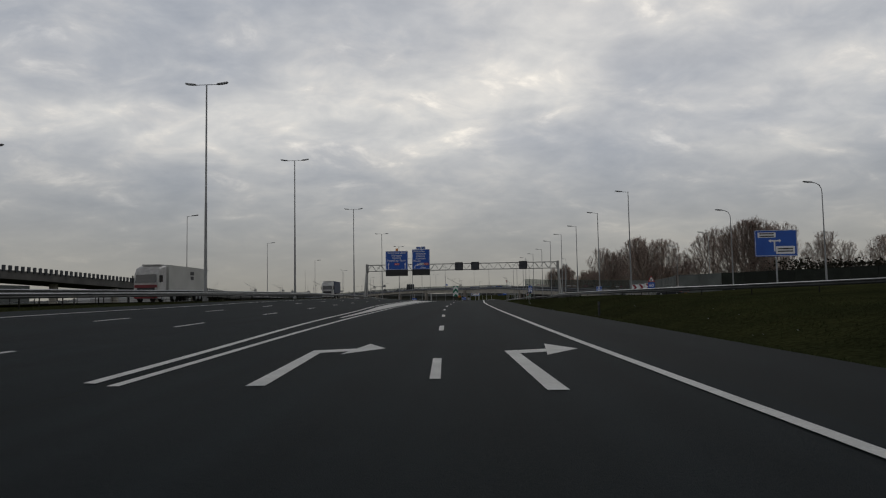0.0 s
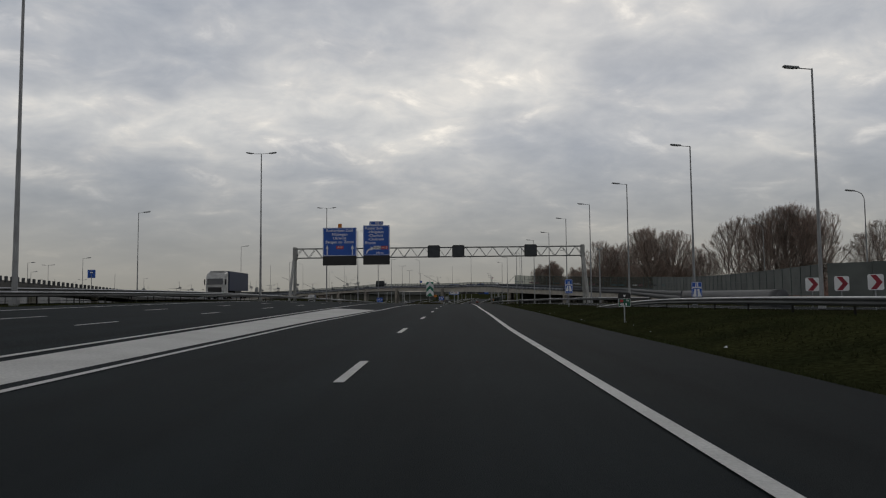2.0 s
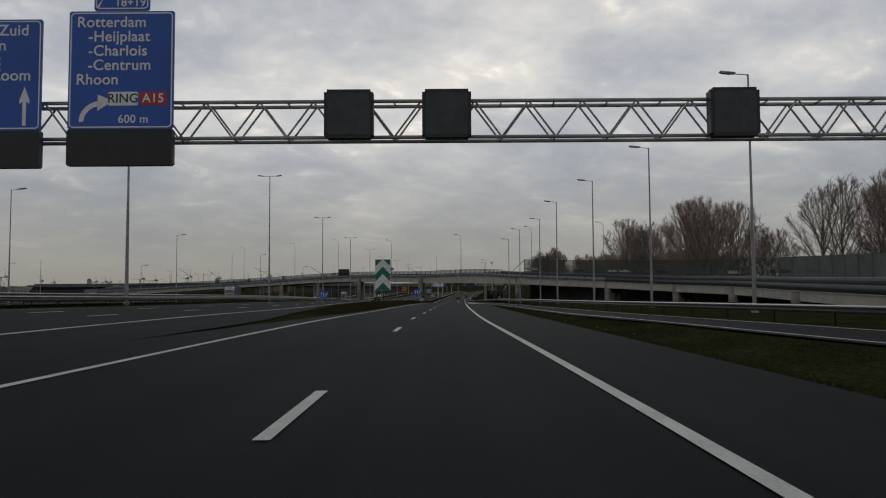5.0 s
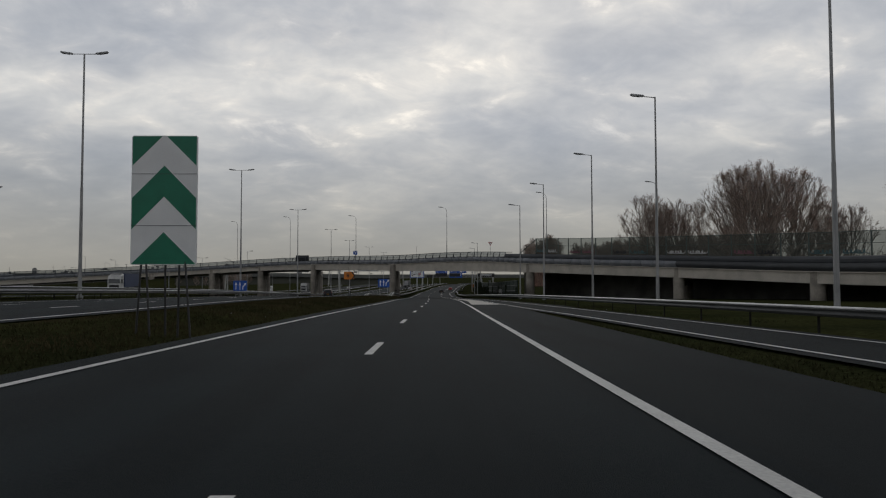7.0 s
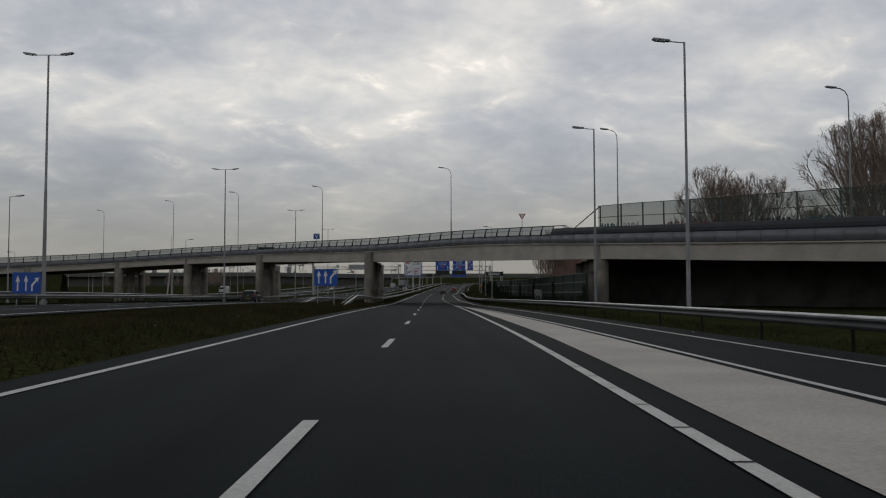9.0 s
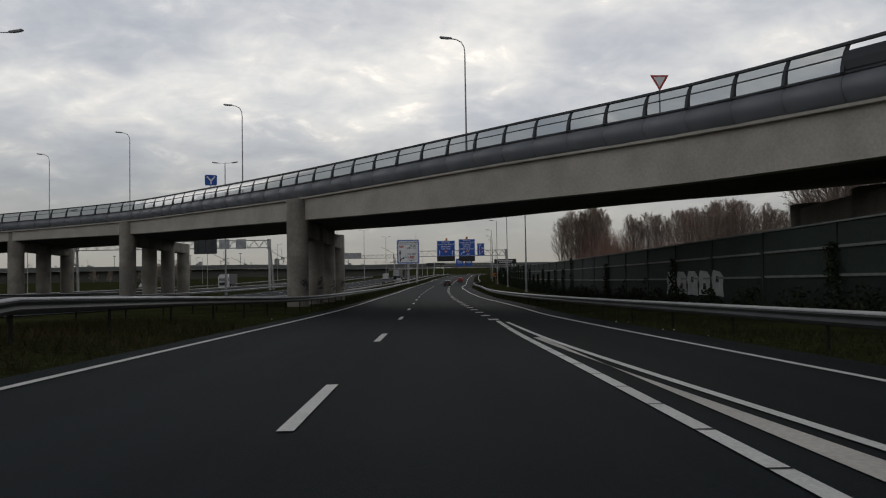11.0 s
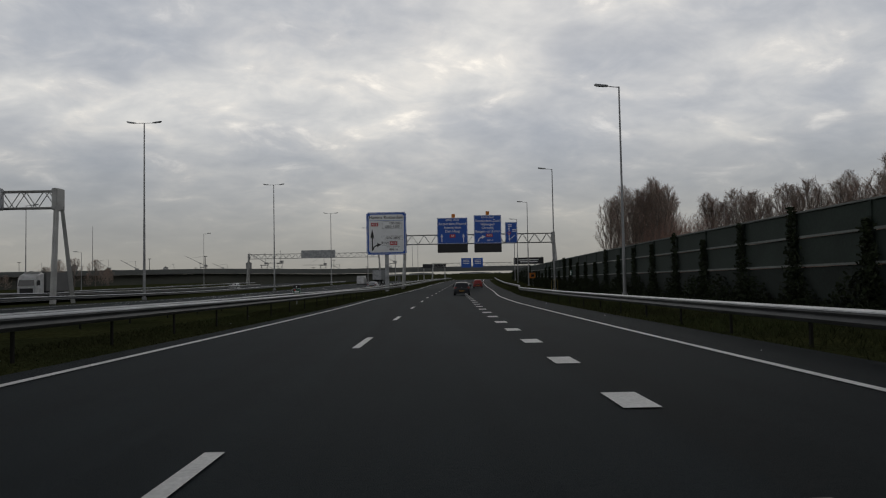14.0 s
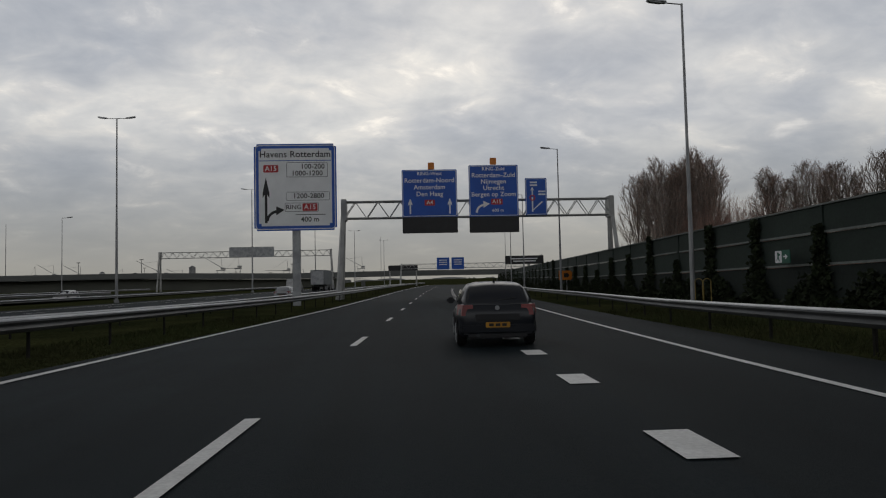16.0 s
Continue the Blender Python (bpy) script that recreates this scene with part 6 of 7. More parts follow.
def cabin_ring(y, wb, zb, wt, zt):
    """A section across the cabin: leaning sides rounded into the roof."""
    pts = [(wb, zb), (wb + (wt - wb) * 0.45, zb + (zt - zb) * 0.42), (wb + (wt - wb) * 0.80, zb + (zt - zb) * 0.76), (wt * 0.985, zb + (zt - zb) * 0.88), (wt * 0.90, zb + (zt - zb) * 0.96), (wt * 0.70, zt), (wt * 0.35, zt + 0.015)]
    return [(x, y, z) for x, z in pts] + [(0, y, zt + 0.02)] + [(-x, y, z) for x, z in pts[::-1]]


CAR_PAINTS = {}


def car_paint(name, col):
    if name not in CAR_PAINTS:
        CAR_PAINTS[name] = mat("car_paint_" + name, col, 0.30, 0.0, col2=tuple(v * 0.92 for v in col), scale=0.5, fine=0.04, coat=0.2, spec=0.4)
    return CAR_PAINTS[name]


TAIL = mat("tail_lamp", (0.20, 0.008, 0.008), 0.35, fine=0.08, coat=0.1)
BLINK = glow("lit_indicator", (1.0, 0.30, 0.04), 1.2)
HEADLAMP = mat("head_lamp", (0.6, 0.62, 0.65), 0.2, fine=0.05, coat=0.5)
PLASTIC = mat("black_plastic", (0.018, 0.018, 0.02), 0.6, fine=0.1)
CAR_GLASS = mat("car_glass", (0.012, 0.014, 0.016), 0.06, fine=0.02, coat=0.5)


def hatchback(label, paint, x, y, turn, z=None, length=4.24, width=1.75, height=1.42, lit=False, group="cars", plate=True):
    """A five-door hatchback; its tail points to -y."""
    c = thing("car", label, "car", (x, y, float(land(x, y)) + 0.014 if z is None else z), turn, group)
    w, L = width / 2, length
    belt = 0.92
    rows = []
    for f, ww, z0, z1 in ((0.0, 0.84, 0.34, 0.72), (0.008, 0.91, 0.28, 0.84), (0.025, 0.955, 0.25, 0.93), (0.06, 0.98, 0.22, 0.97), (0.16, 1.0, 0.20, 0.98), (0.35, 1.0, 0.19, 0.95), (0.60, 1.0, 0.19, 0.92), (0.72, 0.99, 0.20, 0.90), (0.86, 0.96, 0.22, 0.82), (0.96, 0.88, 0.26, 0.72), (1.0, 0.74, 0.36, 0.62)):
        rows.append(car_ring(-L / 2 + f * L, w * ww, z0, z1))
    body = smooth_mesh(part("body", loft(bmesh.new(), rows), paint, c))
    # cabin
    top = height
    cab = [(-L / 2 + 0.10, 0.80 * w, 0.90, 0.76 * w, 0.98), (-L / 2 + 0.42, 0.93 * w, 0.92, 0.72 * w, top - 0.11), (-L / 2 + 0.62, 0.95 * w, 0.92, 0.71 * w, top - 0.04), (-L / 2 + 1.35, 0.95 * w, 0.92, 0.72 * w, top), (-L / 2 + 1.95, 0.95 * w, 0.91, 0.71 * w, top - 0.02), (-L / 2 + 2.35, 0.94 * w, 0.90, 0.68 * w, top - 0.10), (-L / 2 + 3.05, 0.88 * w, 0.87, 0.82 * w, 0.93)]
    rings = []
    for yy, wb, zb, wt, zt in cab:
        rings.append(cabin_ring(yy, wb, zb, wt, zt))
    smooth_mesh(part("cabin", loft(bmesh.new(), rings), paint, c))
    # panes, a little proud of the cabin
    def pane(name, pts):
        bm = bmesh.new()
        bm.faces.new([bm.verts.new(p) for p in pts])
        part(name, bm, CAR_GLASS, c)
    yb = -L / 2
    pane("rear_window", [(-0.76 * w, yb + 0.135, 1.0), (0.76 * w, yb + 0.135, 1.0), (0.69 * w, yb + 0.405, top - 0.14), (-0.69 * w, yb + 0.405, top - 0.14)])
    pane("windscreen", [(0.70 * w, yb + 3.0, 0.96), (-0.70 * w, yb + 3.0, 0.96), (-0.58 * w, yb + 2.38, top - 0.09), (0.58 * w, yb + 2.38, top - 0.09)])
    for sx in (1, -1):
        for a, b in ((0.62, 1.25), (1.33, 2.18), (2.24, 2.62)):
            t0 = top - 0.16 if b < 2.2 else top - 0.17
            tb = t0 if b < 2.3 else 1.10
            xs = lambda zz: (0.955 * w - (zz - 0.92) * 0.42 * w + 0.018) * sx
            pts = [(xs(0.97), yb + a, 0.97), (xs(0.97), yb + b, 0.97), (xs(tb), yb + b - (0.12 if b > 2.2 else 0.05), tb), (xs(t0), yb + a + 0.05, t0)]
            pane("side_window", pts[::sx])
        m = part("mirror", box(bmesh.new(), sx * (w + 0.09), yb + 2.55, 0.98, 0.2, 0.12, 0.15, bevel=0.04), paint, c)
        light = [(-0.0, 0.70), (0.30, 0.72), (0.36, 0.92), (0.08, 0.95)]
        bm = bmesh.new()
        x1, x0 = 0.99 * w * sx, 0.60 * w * sx
        loft(bm, [[(x0, yb + 0.01, 0.70), (x1 * 0.9, yb + 0.0, 0.70), (x1 * 0.86, yb + 0.04, 0.93), (x0, yb + 0.06, 0.93)], [(x0, yb + 0.1, 0.70), (x1 * 1.015, yb + 0.26, 0.72), (x1 * 0.985, yb + 0.3, 0.94), (x0, yb + 0.16, 0.93)]])
        t = part("tail_light", bm, TAIL, c)
        if lit and sx < 0:
            part("indicator", box(bmesh.new(), x1 * 0.86, yb + 0.0, 0.80, 0.16, 0.05, 0.1, bevel=0.015), BLINK, t, "lit orange indicator")
        part("head_light", box(bmesh.new(), sx * 0.66 * w, yb + L - 0.16, 0.62, 0.34, 0.16, 0.16, bevel=0.05), HEADLAMP, c)
        part("door_handle", box(bmesh.new(), sx * (w * 0.992), yb + 1.45, 0.80, 0.03, 0.18, 0.03, bevel=0.008), paint, c)
        for yy in (0.75, 3.42):
            add_wheel(c, sx * (w - 0.11), yb + yy, 0.31, 0.21)
            bm = bmesh.new()
            for k in range(10):
                a0, a1 = math.pi * k / 10, math.pi * (k + 1) / 10
                tube(bm, (sx * (w - 0.005), yb + yy + 0.36 * math.cos(a0), 0.31 + 0.36 * math.sin(a0)), (sx * (w - 0.005), yb + yy + 0.36 * math.cos(a1), 0.31 + 0.36 * math.sin(a1)), 0.03, 0.03, 5, caps=False)
            part("wheel_arch", bm, PLASTIC, c)
        part("sill", box(bmesh.new(), sx * w * 0.97, yb + 2.08, 0.2, 0.06, 2.0, 0.07, bevel=0.02), paint, c)
    part("bumper", box(bmesh.new(), 0, yb + 0.03, 0.42, width * 0.90, 0.14, 0.26, bevel=0.05), paint, c)
    part("diffuser", box(bmesh.new(), 0, yb + 0.06, 0.27, width * 0.74, 0.12, 0.12, bevel=0.03), PLASTIC, c)
    part("boot_trim", box(bmesh.new(), 0, yb - 0.005, 0.66, width * 0.55, 0.03, 0.14, bevel=0.01), PLASTIC, c)
    part("badge", tube(bmesh.new(), (0, yb - 0.01, 0.86), (0, yb + 0.05, 0.86), 0.05, 0.05, 16), STEEL, c)
    part("wiper", tube(bmesh.new(), (0.02, yb + 0.12, 1.02), (0.42, yb + 0.15, 1.07), 0.012, 0.008, 5), PLASTIC, c)
    part("aerial", tube(bmesh.new(), (0, yb + 0.8, top), (0, yb + 0.72, top + 0.09), 0.025, 0.01, 6), PLASTIC, c)
    part("exhaust", tube(bmesh.new(), (-0.42, yb - 0.01, 0.27), (-0.42, yb + 0.2, 0.27), 0.04, 0.04, 10), DARKSTEEL, c)
    if plate:
        p = part("number_plate", plate_bm(0.52, 0.115, 0.02, 0.01), YELLOW, c, "yellow number plate")
        p.location = (0, yb - 0.055, 0.50)
        for k in range(3):
            part("plate_bar", plate_bm(0.1, 0.06, 0.006, 0.005), BLACK, p).location = (-0.14 + 0.14 * k, -0.012, 0)
    return c


def lorry(label, cab_col, box_col, x, y, turn, z=None, length=13.6, group="lorries", stripe=None):
    """A tractor with a box trailer; the cab points to -y."""
    c = thing("lorry", label, "lorry", (x, y, float(land(x, y)) + 0.01 if z is None else z), turn, group)
    cab = mat("lorry_cab", cab_col, 0.4, fine=0.05, coat=0.3)
    body = mat("lorry_box", box_col, 0.55, col2=tuple(v * 0.85 for v in box_col), scale=0.4, fine=0.08)
    rows = []
    for yy, w, z0, z1 in ((-1.15, 1.12, 0.35, 1.75), (-1.2, 1.2, 0.35, 2.1), (-1.0, 1.23, 0.32, 3.0), (-0.6, 1.24, 0.32, 3.5), (0.3, 1.24, 0.32, 3.75), (1.05, 1.24, 0.32, 3.8)):
        rows.append([(w, yy, z0), (w, yy, z1 - 0.12), (w - 0.12, yy, z1), (-w + 0.12, yy, z1), (-w, yy, z1 - 0.12), (-w, yy, z0)])
    part("cab", loft(bmesh.new(), rows), cab, c)
    part("windscreen", poly_bm([(-1.08, -0.42), (1.08, -0.42), (1.04, 0.42), (-1.04, 0.42)]), CAR_GLASS, c).matrix_basis = pose(0, -1.16, 2.42, -12, 0, 0)
    part("grille", box(bmesh.new(), 0, -1.2, 1.25, 1.8, 0.06, 0.8, bevel=0.02), PLASTIC, c)
    part("bumper", box(bmesh.new(), 0, -1.2, 0.55, 2.4, 0.14, 0.4, bevel=0.06), stripe or cab, c)
    for sx in (-1, 1):
        part("head_light", box(bmesh.new(), sx * 0.92, -1.26, 0.68, 0.42, 0.06, 0.18, bevel=0.03), HEADLAMP, c)
        part("mirror", box(bmesh.new(), sx * 1.4, -1.05, 2.35, 0.16, 0.12, 0.75, bevel=0.04), PLASTIC, c)
        part("side_window", box(bmesh.new(), sx * 1.243, -0.35, 2.4, 0.01, 0.85, 0.7), CAR_GLASS, c)
        for yy in (-0.35, 3.0, length - 3.4, length - 2.1, length - 0.8):
            add_wheel(c, sx * 1.08, yy + 0.4, 0.5, 0.32)
    part("roof_spoiler", box(bmesh.new(), 0, 0.6, 3.86, 2.1, 0.9, 0.12, bevel=0.05), cab, c)
    part("chassis", box(bmesh.new(), 0, length / 2 + 0.4, 0.85, 1.0, length - 0.4, 0.3, bevel=0.03), PLASTIC, c)
    part("trailer_box", box(bmesh.new(), 0, length / 2 + 1.3, 2.55, 2.54, length - 0.8, 2.75, bevel=0.04), body, c)
    part("side_skirt", box(bmesh.new(), 0, length / 2 + 0.6, 0.95, 2.5, 4.0, 0.5, bevel=0.03), PLASTIC, c)
    part("rear_frame", box(bmesh.new(), 0, length + 0.92, 2.5, 2.45, 0.05, 2.6, bevel=0.02), STEEL, c)
    return c


def van(label, col, x, y, turn, group="vans", z=None):
    c = thing("van", label, "van", (x, y, float(land(x, y)) + 0.01 if z is None else z), turn, group)
    paint = mat("van_paint", col, 0.4, fine=0.05, coat=0.4)
    rows = []
    for yy, w, z0, z1 in ((-2.75, 0.85, 0.4, 0.95), (-2.6, 0.95, 0.3, 1.1), (-2.0, 0.99, 0.28, 1.3), (-1.2, 0.99, 0.28, 2.2), (-0.6, 0.99, 0.28, 2.4), (2.7, 0.99, 0.28, 2.4)):
        rows.append([(w, yy, z0), (w, yy, z1 * 0.75), (w * 0.86, yy, z1), (-w * 0.86, yy, z1), (-w, yy, z1 * 0.75), (-w, yy, z0)])
    part("body", loft(bmesh.new(), rows), paint, c)
    part("windscreen", poly_bm([(-0.8, -0.42), (0.8, -0.42), (0.74, 0.42), (-0.74, 0.42)]), CAR_GLASS, c).matrix_basis = pose(0, -1.64, 1.75, -42, 0, 0)
    for sx in (-1, 1):
        part("side_window", box(bmesh.new(), sx * 0.965, -0.9, 1.62, 0.03, 0.9, 0.5), CAR_GLASS, c)
        part("head_light", box(bmesh.new(), sx * 0.72, -2.68, 0.85, 0.3, 0.1, 0.2, bevel=0.04), HEADLAMP, c)
        for yy in (-1.75, 1.75):
            add_wheel(c, sx * 0.88, yy, 0.34, 0.22)
    part("bumper", box(bmesh.new(), 0, -2.74, 0.5, 1.8, 0.12, 0.3, bevel=0.05), PLASTIC, c)
    return c


hatchback("dark metallic hatchback with silver wheels on the block marking", car_paint("dark", (0.010, 0.012, 0.017)), 4.95, 483.3, -3.0, length=4.24)
hatchback("small red hatchback far ahead on the merging lane", car_paint("red", (0.24, 0.014, 0.012)), 9.9, 532, -4, length=3.8, width=1.68, height=1.48, group="red cars")
hatchback("dark grey estate car on the slip road bend", car_paint("grey", (0.022, 0.024, 0.030)), 28.2, 98, 36, length=4.5, height=1.5)
hatchback("dark car on the far carriageway", car_paint("dark", (0.016, 0.018, 0.024)), -20, 345, 4)
hatchback("pale car on the far carriageway", car_paint("pale", (0.35, 0.36, 0.37)), -9.6, 539.8, -5)
hatchback("white car beyond the median rails", car_paint("white", (0.6, 0.6, 0.6)), -42, 560, 180)
first = lorry("white and dark red lorry with a pale box trailer", (0.55, 0.54, 0.53), (0.50, 0.50, 0.47), -33.5, 70, 4, z=1.05, stripe=mat("cab_red", (0.20, 0.015, 0.02), 0.4, fine=0.05))
for z, ww in ((3.2, 1.2), (2.65, 1.0)):
    part("logo_bar", box(bmesh.new(), 1.285, 9.0, z, 0.02, ww, 0.4), BLACK, first)
part("red_panel", box(bmesh.new(), 0, -1.235, 1.62, 2.3, 0.02, 0.3), mat("cab_red_panel", (0.20, 0.015, 0.02), 0.4, fine=0.05), first)
lorry("white lorry with a dark blue curtain trailer", (0.62, 0.62, 0.61), (0.035, 0.05, 0.10), -32.6, 154, 5, z=1.0)
lorry("white lorry with a blue trailer on the far side", (0.6, 0.6, 0.6), (0.04, 0.06, 0.13), -62, 343, 10, z=0.8)
lorry("white lorry far off beyond the rails", (0.6, 0.6, 0.6), (0.10, 0.10, 0.10), -55, 506, 3, length=9, z=0.6)
lorry("grey box lorry on the far carriageway", (0.35, 0.35, 0.34), (0.10, 0.115, 0.125), -12.8, 606, 176, length=9)
van("white delivery van beyond the median", (0.62, 0.62, 0.62), -63, 476, 3, z=0.7)
van("white delivery van beyond the median", (0.62, 0.62, 0.62), -17.6, 596, 176)

# ---- the opposite direction and the far skyline ----
OPP = curve([(-60, -30.0), (46, -30.9), (154, -31.8), (200, -33.2), (267, -35.8), (321, -37.6), (373, -39), (493, -41), (620, -37), (800, -24)])
opp = strip("road_opposite", -60, 800, off(OPP, -15), OPP, ASPHALT_OLD, 0.22, 4.0, 3)
tagged(opp, "grey asphalt lanes of the opposite direction", "road", kind="structure")
solid("trim_line", "white edge line of the opposite lanes", -60, 760, off(OPP, -1.2), 0.16, lift=0.24)
guard_rail("steel guard rail beyond the opposite lanes", off(OPP, -16), -20, 620, -1, lift=0.25)

# aerial haze is mixed into these far colours; none is rendered
HAZE = mat("far_haze_grey", (0.34, 0.34, 0.34), 0.9, fine=0.05, scale=0.02)
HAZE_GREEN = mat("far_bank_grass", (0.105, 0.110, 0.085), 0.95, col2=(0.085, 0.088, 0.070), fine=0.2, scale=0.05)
HAZE_DARK = mat("far_haze_dark", (0.205, 0.21, 0.205), 0.95, fine=0.15, scale=0.03)

# raised slip road on the far side, dark posts along its edge
ramp = thing("overpass", "raised concrete slip road with dark posts along its edge", "overpass", kind="structure")
RAMP = [(-66, 60, 6.6), (-68, 105, 5.8), (-71, 165, 4.4), (-73, 205, 3.2), (-75, 245, 1.9), (-76, 270, 1.2)]
bm = bmesh.new()
sweep(bm, RAMP, [(0.5, -1.3), (0.5, 0.0), (-9, 0.0), (-9, -1.3)])
part("deck", bm, CONCRETE_DARK, ramp)
RX, RZ = curve([(p[1], p[0]) for p in RAMP]), curve([(p[1], p[2]) for p in RAMP])
pm = mesh_of("edge_post", box(bmesh.new(), 0, 0, 0.45, 0.22, 0.62, 0.9, bevel=0.03), DARKSTEEL)
for y in np.arange(62, 268, 1.5):
    part("edge_post", pm, None, ramp).location = (float(RX(y)) + 0.6, float(y), float(RZ(y)) - 0.25)
for y in np.arange(70, 220, 22):
    z1 = float(RZ(y)) - 1.3
    part("column", tube(bmesh.new(), (float(RX(y)) - 3, y, -0.5), (float(RX(y)) - 3, y, z1), 0.7, 0.7, 12), CONCRETE, ramp)
bm = bmesh.new()
sweep(bm, [(-62, 20, 0), (-63, 60, 0), (-64, 96, 0)], [(-0.3, 0.5), (-0.3, 3.6), (0.3, 3.6), (0.3, 0.5)])
tagged(new("wall_pale", mesh_of("wall_pale", bm, BARRIER_LIGHT)), "pale concrete abutment wall beside the far slip road", "wall", kind="structure")

sg = thing("route_board", "small blue board on a post beyond the far slip road", "road sign", (-132.9, 302.7, 1.0), 0)
part("post", tube(bmesh.new(), (0, 0.06, -1), (0, 0.06, 12.6), 0.14, 0.12, 6), STEEL, sg)
part("panel", plate_bm(2.9, 3.0, 0.06, 0.08), BLUE, sg).location = (0, 0, 11.2)
part("text_bar", plate_bm(1.3, 0.3, 0.02, 0.04), WHITE, sg).location = (0, -0.05, 11.7)

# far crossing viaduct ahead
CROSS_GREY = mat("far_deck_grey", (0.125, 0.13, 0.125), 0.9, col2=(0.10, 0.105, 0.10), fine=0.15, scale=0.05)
BANK_DARK = mat("far_bank_scrub", (0.060, 0.062, 0.048), 0.95, col2=(0.044, 0.046, 0.036), fine=0.3, scale=0.05)
cross = thing("viaduct", "long grey viaduct crossing far ahead", "viaduct", kind="structure")
bm = bmesh.new()
sweep(bm, [(-420, 835, 10.1), (-200, 842, 10.1), (-140, 845, 10.1), (-60, 848, 14.4), (0, 850, 14.7), (220, 860, 14.0), (420, 880, 13)], [(-6, -1.9), (-6.3, 1.3), (-5.9, 1.3), (-5.8, 0), (5.8, 0), (6, -1.9)])
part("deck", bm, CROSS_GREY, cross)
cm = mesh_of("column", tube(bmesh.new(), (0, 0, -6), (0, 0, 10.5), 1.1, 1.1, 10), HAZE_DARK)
for x in range(-96, 400, 38):
    if abs(x - 28) > 16:
        part("column", cm, None, cross).location = (x, 850 + x * 0.03, 0)
tagged(new("embankment", mesh_of("embankment", sweep(bmesh.new(), [(-420, 846, 0.6), (-140, 852, 0.6), (-60, 855, 4.8), (-34, 856, 4.9)], [(-30, -6), (-8, 7.5), (8, 7.5), (26, -6)]), BANK_DARK)), "far green bank below the crossing viaduct", "bank", kind="structure")
tagged(new("embankment", mesh_of("embankment", sweep(bmesh.new(), [(110, 862, 0), (420, 880, 0)], [(-26, -1), (-8, 11), (8, 11), (26, -1)]), BANK_DARK)), "far green bank below the crossing viaduct", "bank", kind="structure")
g = gantry("far grey gantry with two blue signs ahead", 2, 44, 690, 10.6, 12.1, 4, 4)
for x0 in (15.6, 20.4):
    b = thing("direction_sign", "far blue direction sign on its gantry", "road sign", (x0, 689, 12.1), group="blue direction signs")
    part("panel", plate_bm(4.1, 3.9, 0.1, 0.1), BLUE, b)
    for k in range(3):
        part("text_bar", plate_bm(2.6, 0.28, 0.02, 0.05), WHITE, b).location = (0, -0.06, 1.1 - 0.7 * k)
b = thing("message_board", "black electronic message board over the lanes", "message board", (37.2, 660, 11.3))
part("case", plate_bm(11.0, 2.4, 0.6, 0.1), BLACK, b)
for k in range(2):
    part("text_bar", plate_bm(7.5 - k, 0.3, 0.02, 0.05), WHITE, b).location = (0, -0.32, 0.35 - 0.7 * k)
part("mast", tube(bmesh.new(), (5.0, 0.4, -11), (5.0, 0.4, 1.5), 0.3, 0.25, 8), GANTRY, b)
b = thing("message_board", "dark unlit message board far ahead", "message board", (2.5, 700, 11.4))
part("case", plate_bm(10.0, 1.8, 0.6, 0.1), BLACK, b)
for dx in (-4.5, 4.5):
    part("mast", tube(bmesh.new(), (dx, 0.4, -9), (dx, 0.4, 0.8), 0.25, 0.2, 8), GANTRY, b)

SHED_BLUE = mat("far_shed_blue", (0.10, 0.125, 0.17), 0.8, col2=(0.085, 0.105, 0.145), fine=0.08, scale=0.1)
TANK = mat("tank_white", (0.42, 0.42, 0.42), 0.7, fine=0.06, scale=0.05)
r_far = random.Random(5)


def crane(x, y, h):
    """A quay crane: a braced portal with a long boom and a stayed mast."""
    c = thing("harbour_crane", "hazy grey harbour crane on the skyline", "crane", (x, y, 0), r_far.uniform(-40, 40), "harbour cranes")
    for dx in (-5, 5):
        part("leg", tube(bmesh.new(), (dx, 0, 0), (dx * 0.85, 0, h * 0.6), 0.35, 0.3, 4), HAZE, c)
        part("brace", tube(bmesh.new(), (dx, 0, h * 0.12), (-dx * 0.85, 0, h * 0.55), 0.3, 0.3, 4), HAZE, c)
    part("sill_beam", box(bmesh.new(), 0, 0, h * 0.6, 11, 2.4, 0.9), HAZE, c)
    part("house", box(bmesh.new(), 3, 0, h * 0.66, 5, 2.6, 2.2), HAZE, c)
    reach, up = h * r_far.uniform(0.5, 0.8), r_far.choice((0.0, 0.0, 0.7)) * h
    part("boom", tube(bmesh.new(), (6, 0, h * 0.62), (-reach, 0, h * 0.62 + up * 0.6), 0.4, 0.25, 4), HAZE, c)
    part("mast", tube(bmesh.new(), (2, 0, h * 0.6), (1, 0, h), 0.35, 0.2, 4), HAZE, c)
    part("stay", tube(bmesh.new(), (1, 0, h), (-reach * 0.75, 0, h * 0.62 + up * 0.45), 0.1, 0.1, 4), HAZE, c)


for k in range(24):
    crane(-900 + 37 * k + r_far.uniform(-18, 18), 1380 + r_far.uniform(-80, 200), r_far.uniform(24, 44))
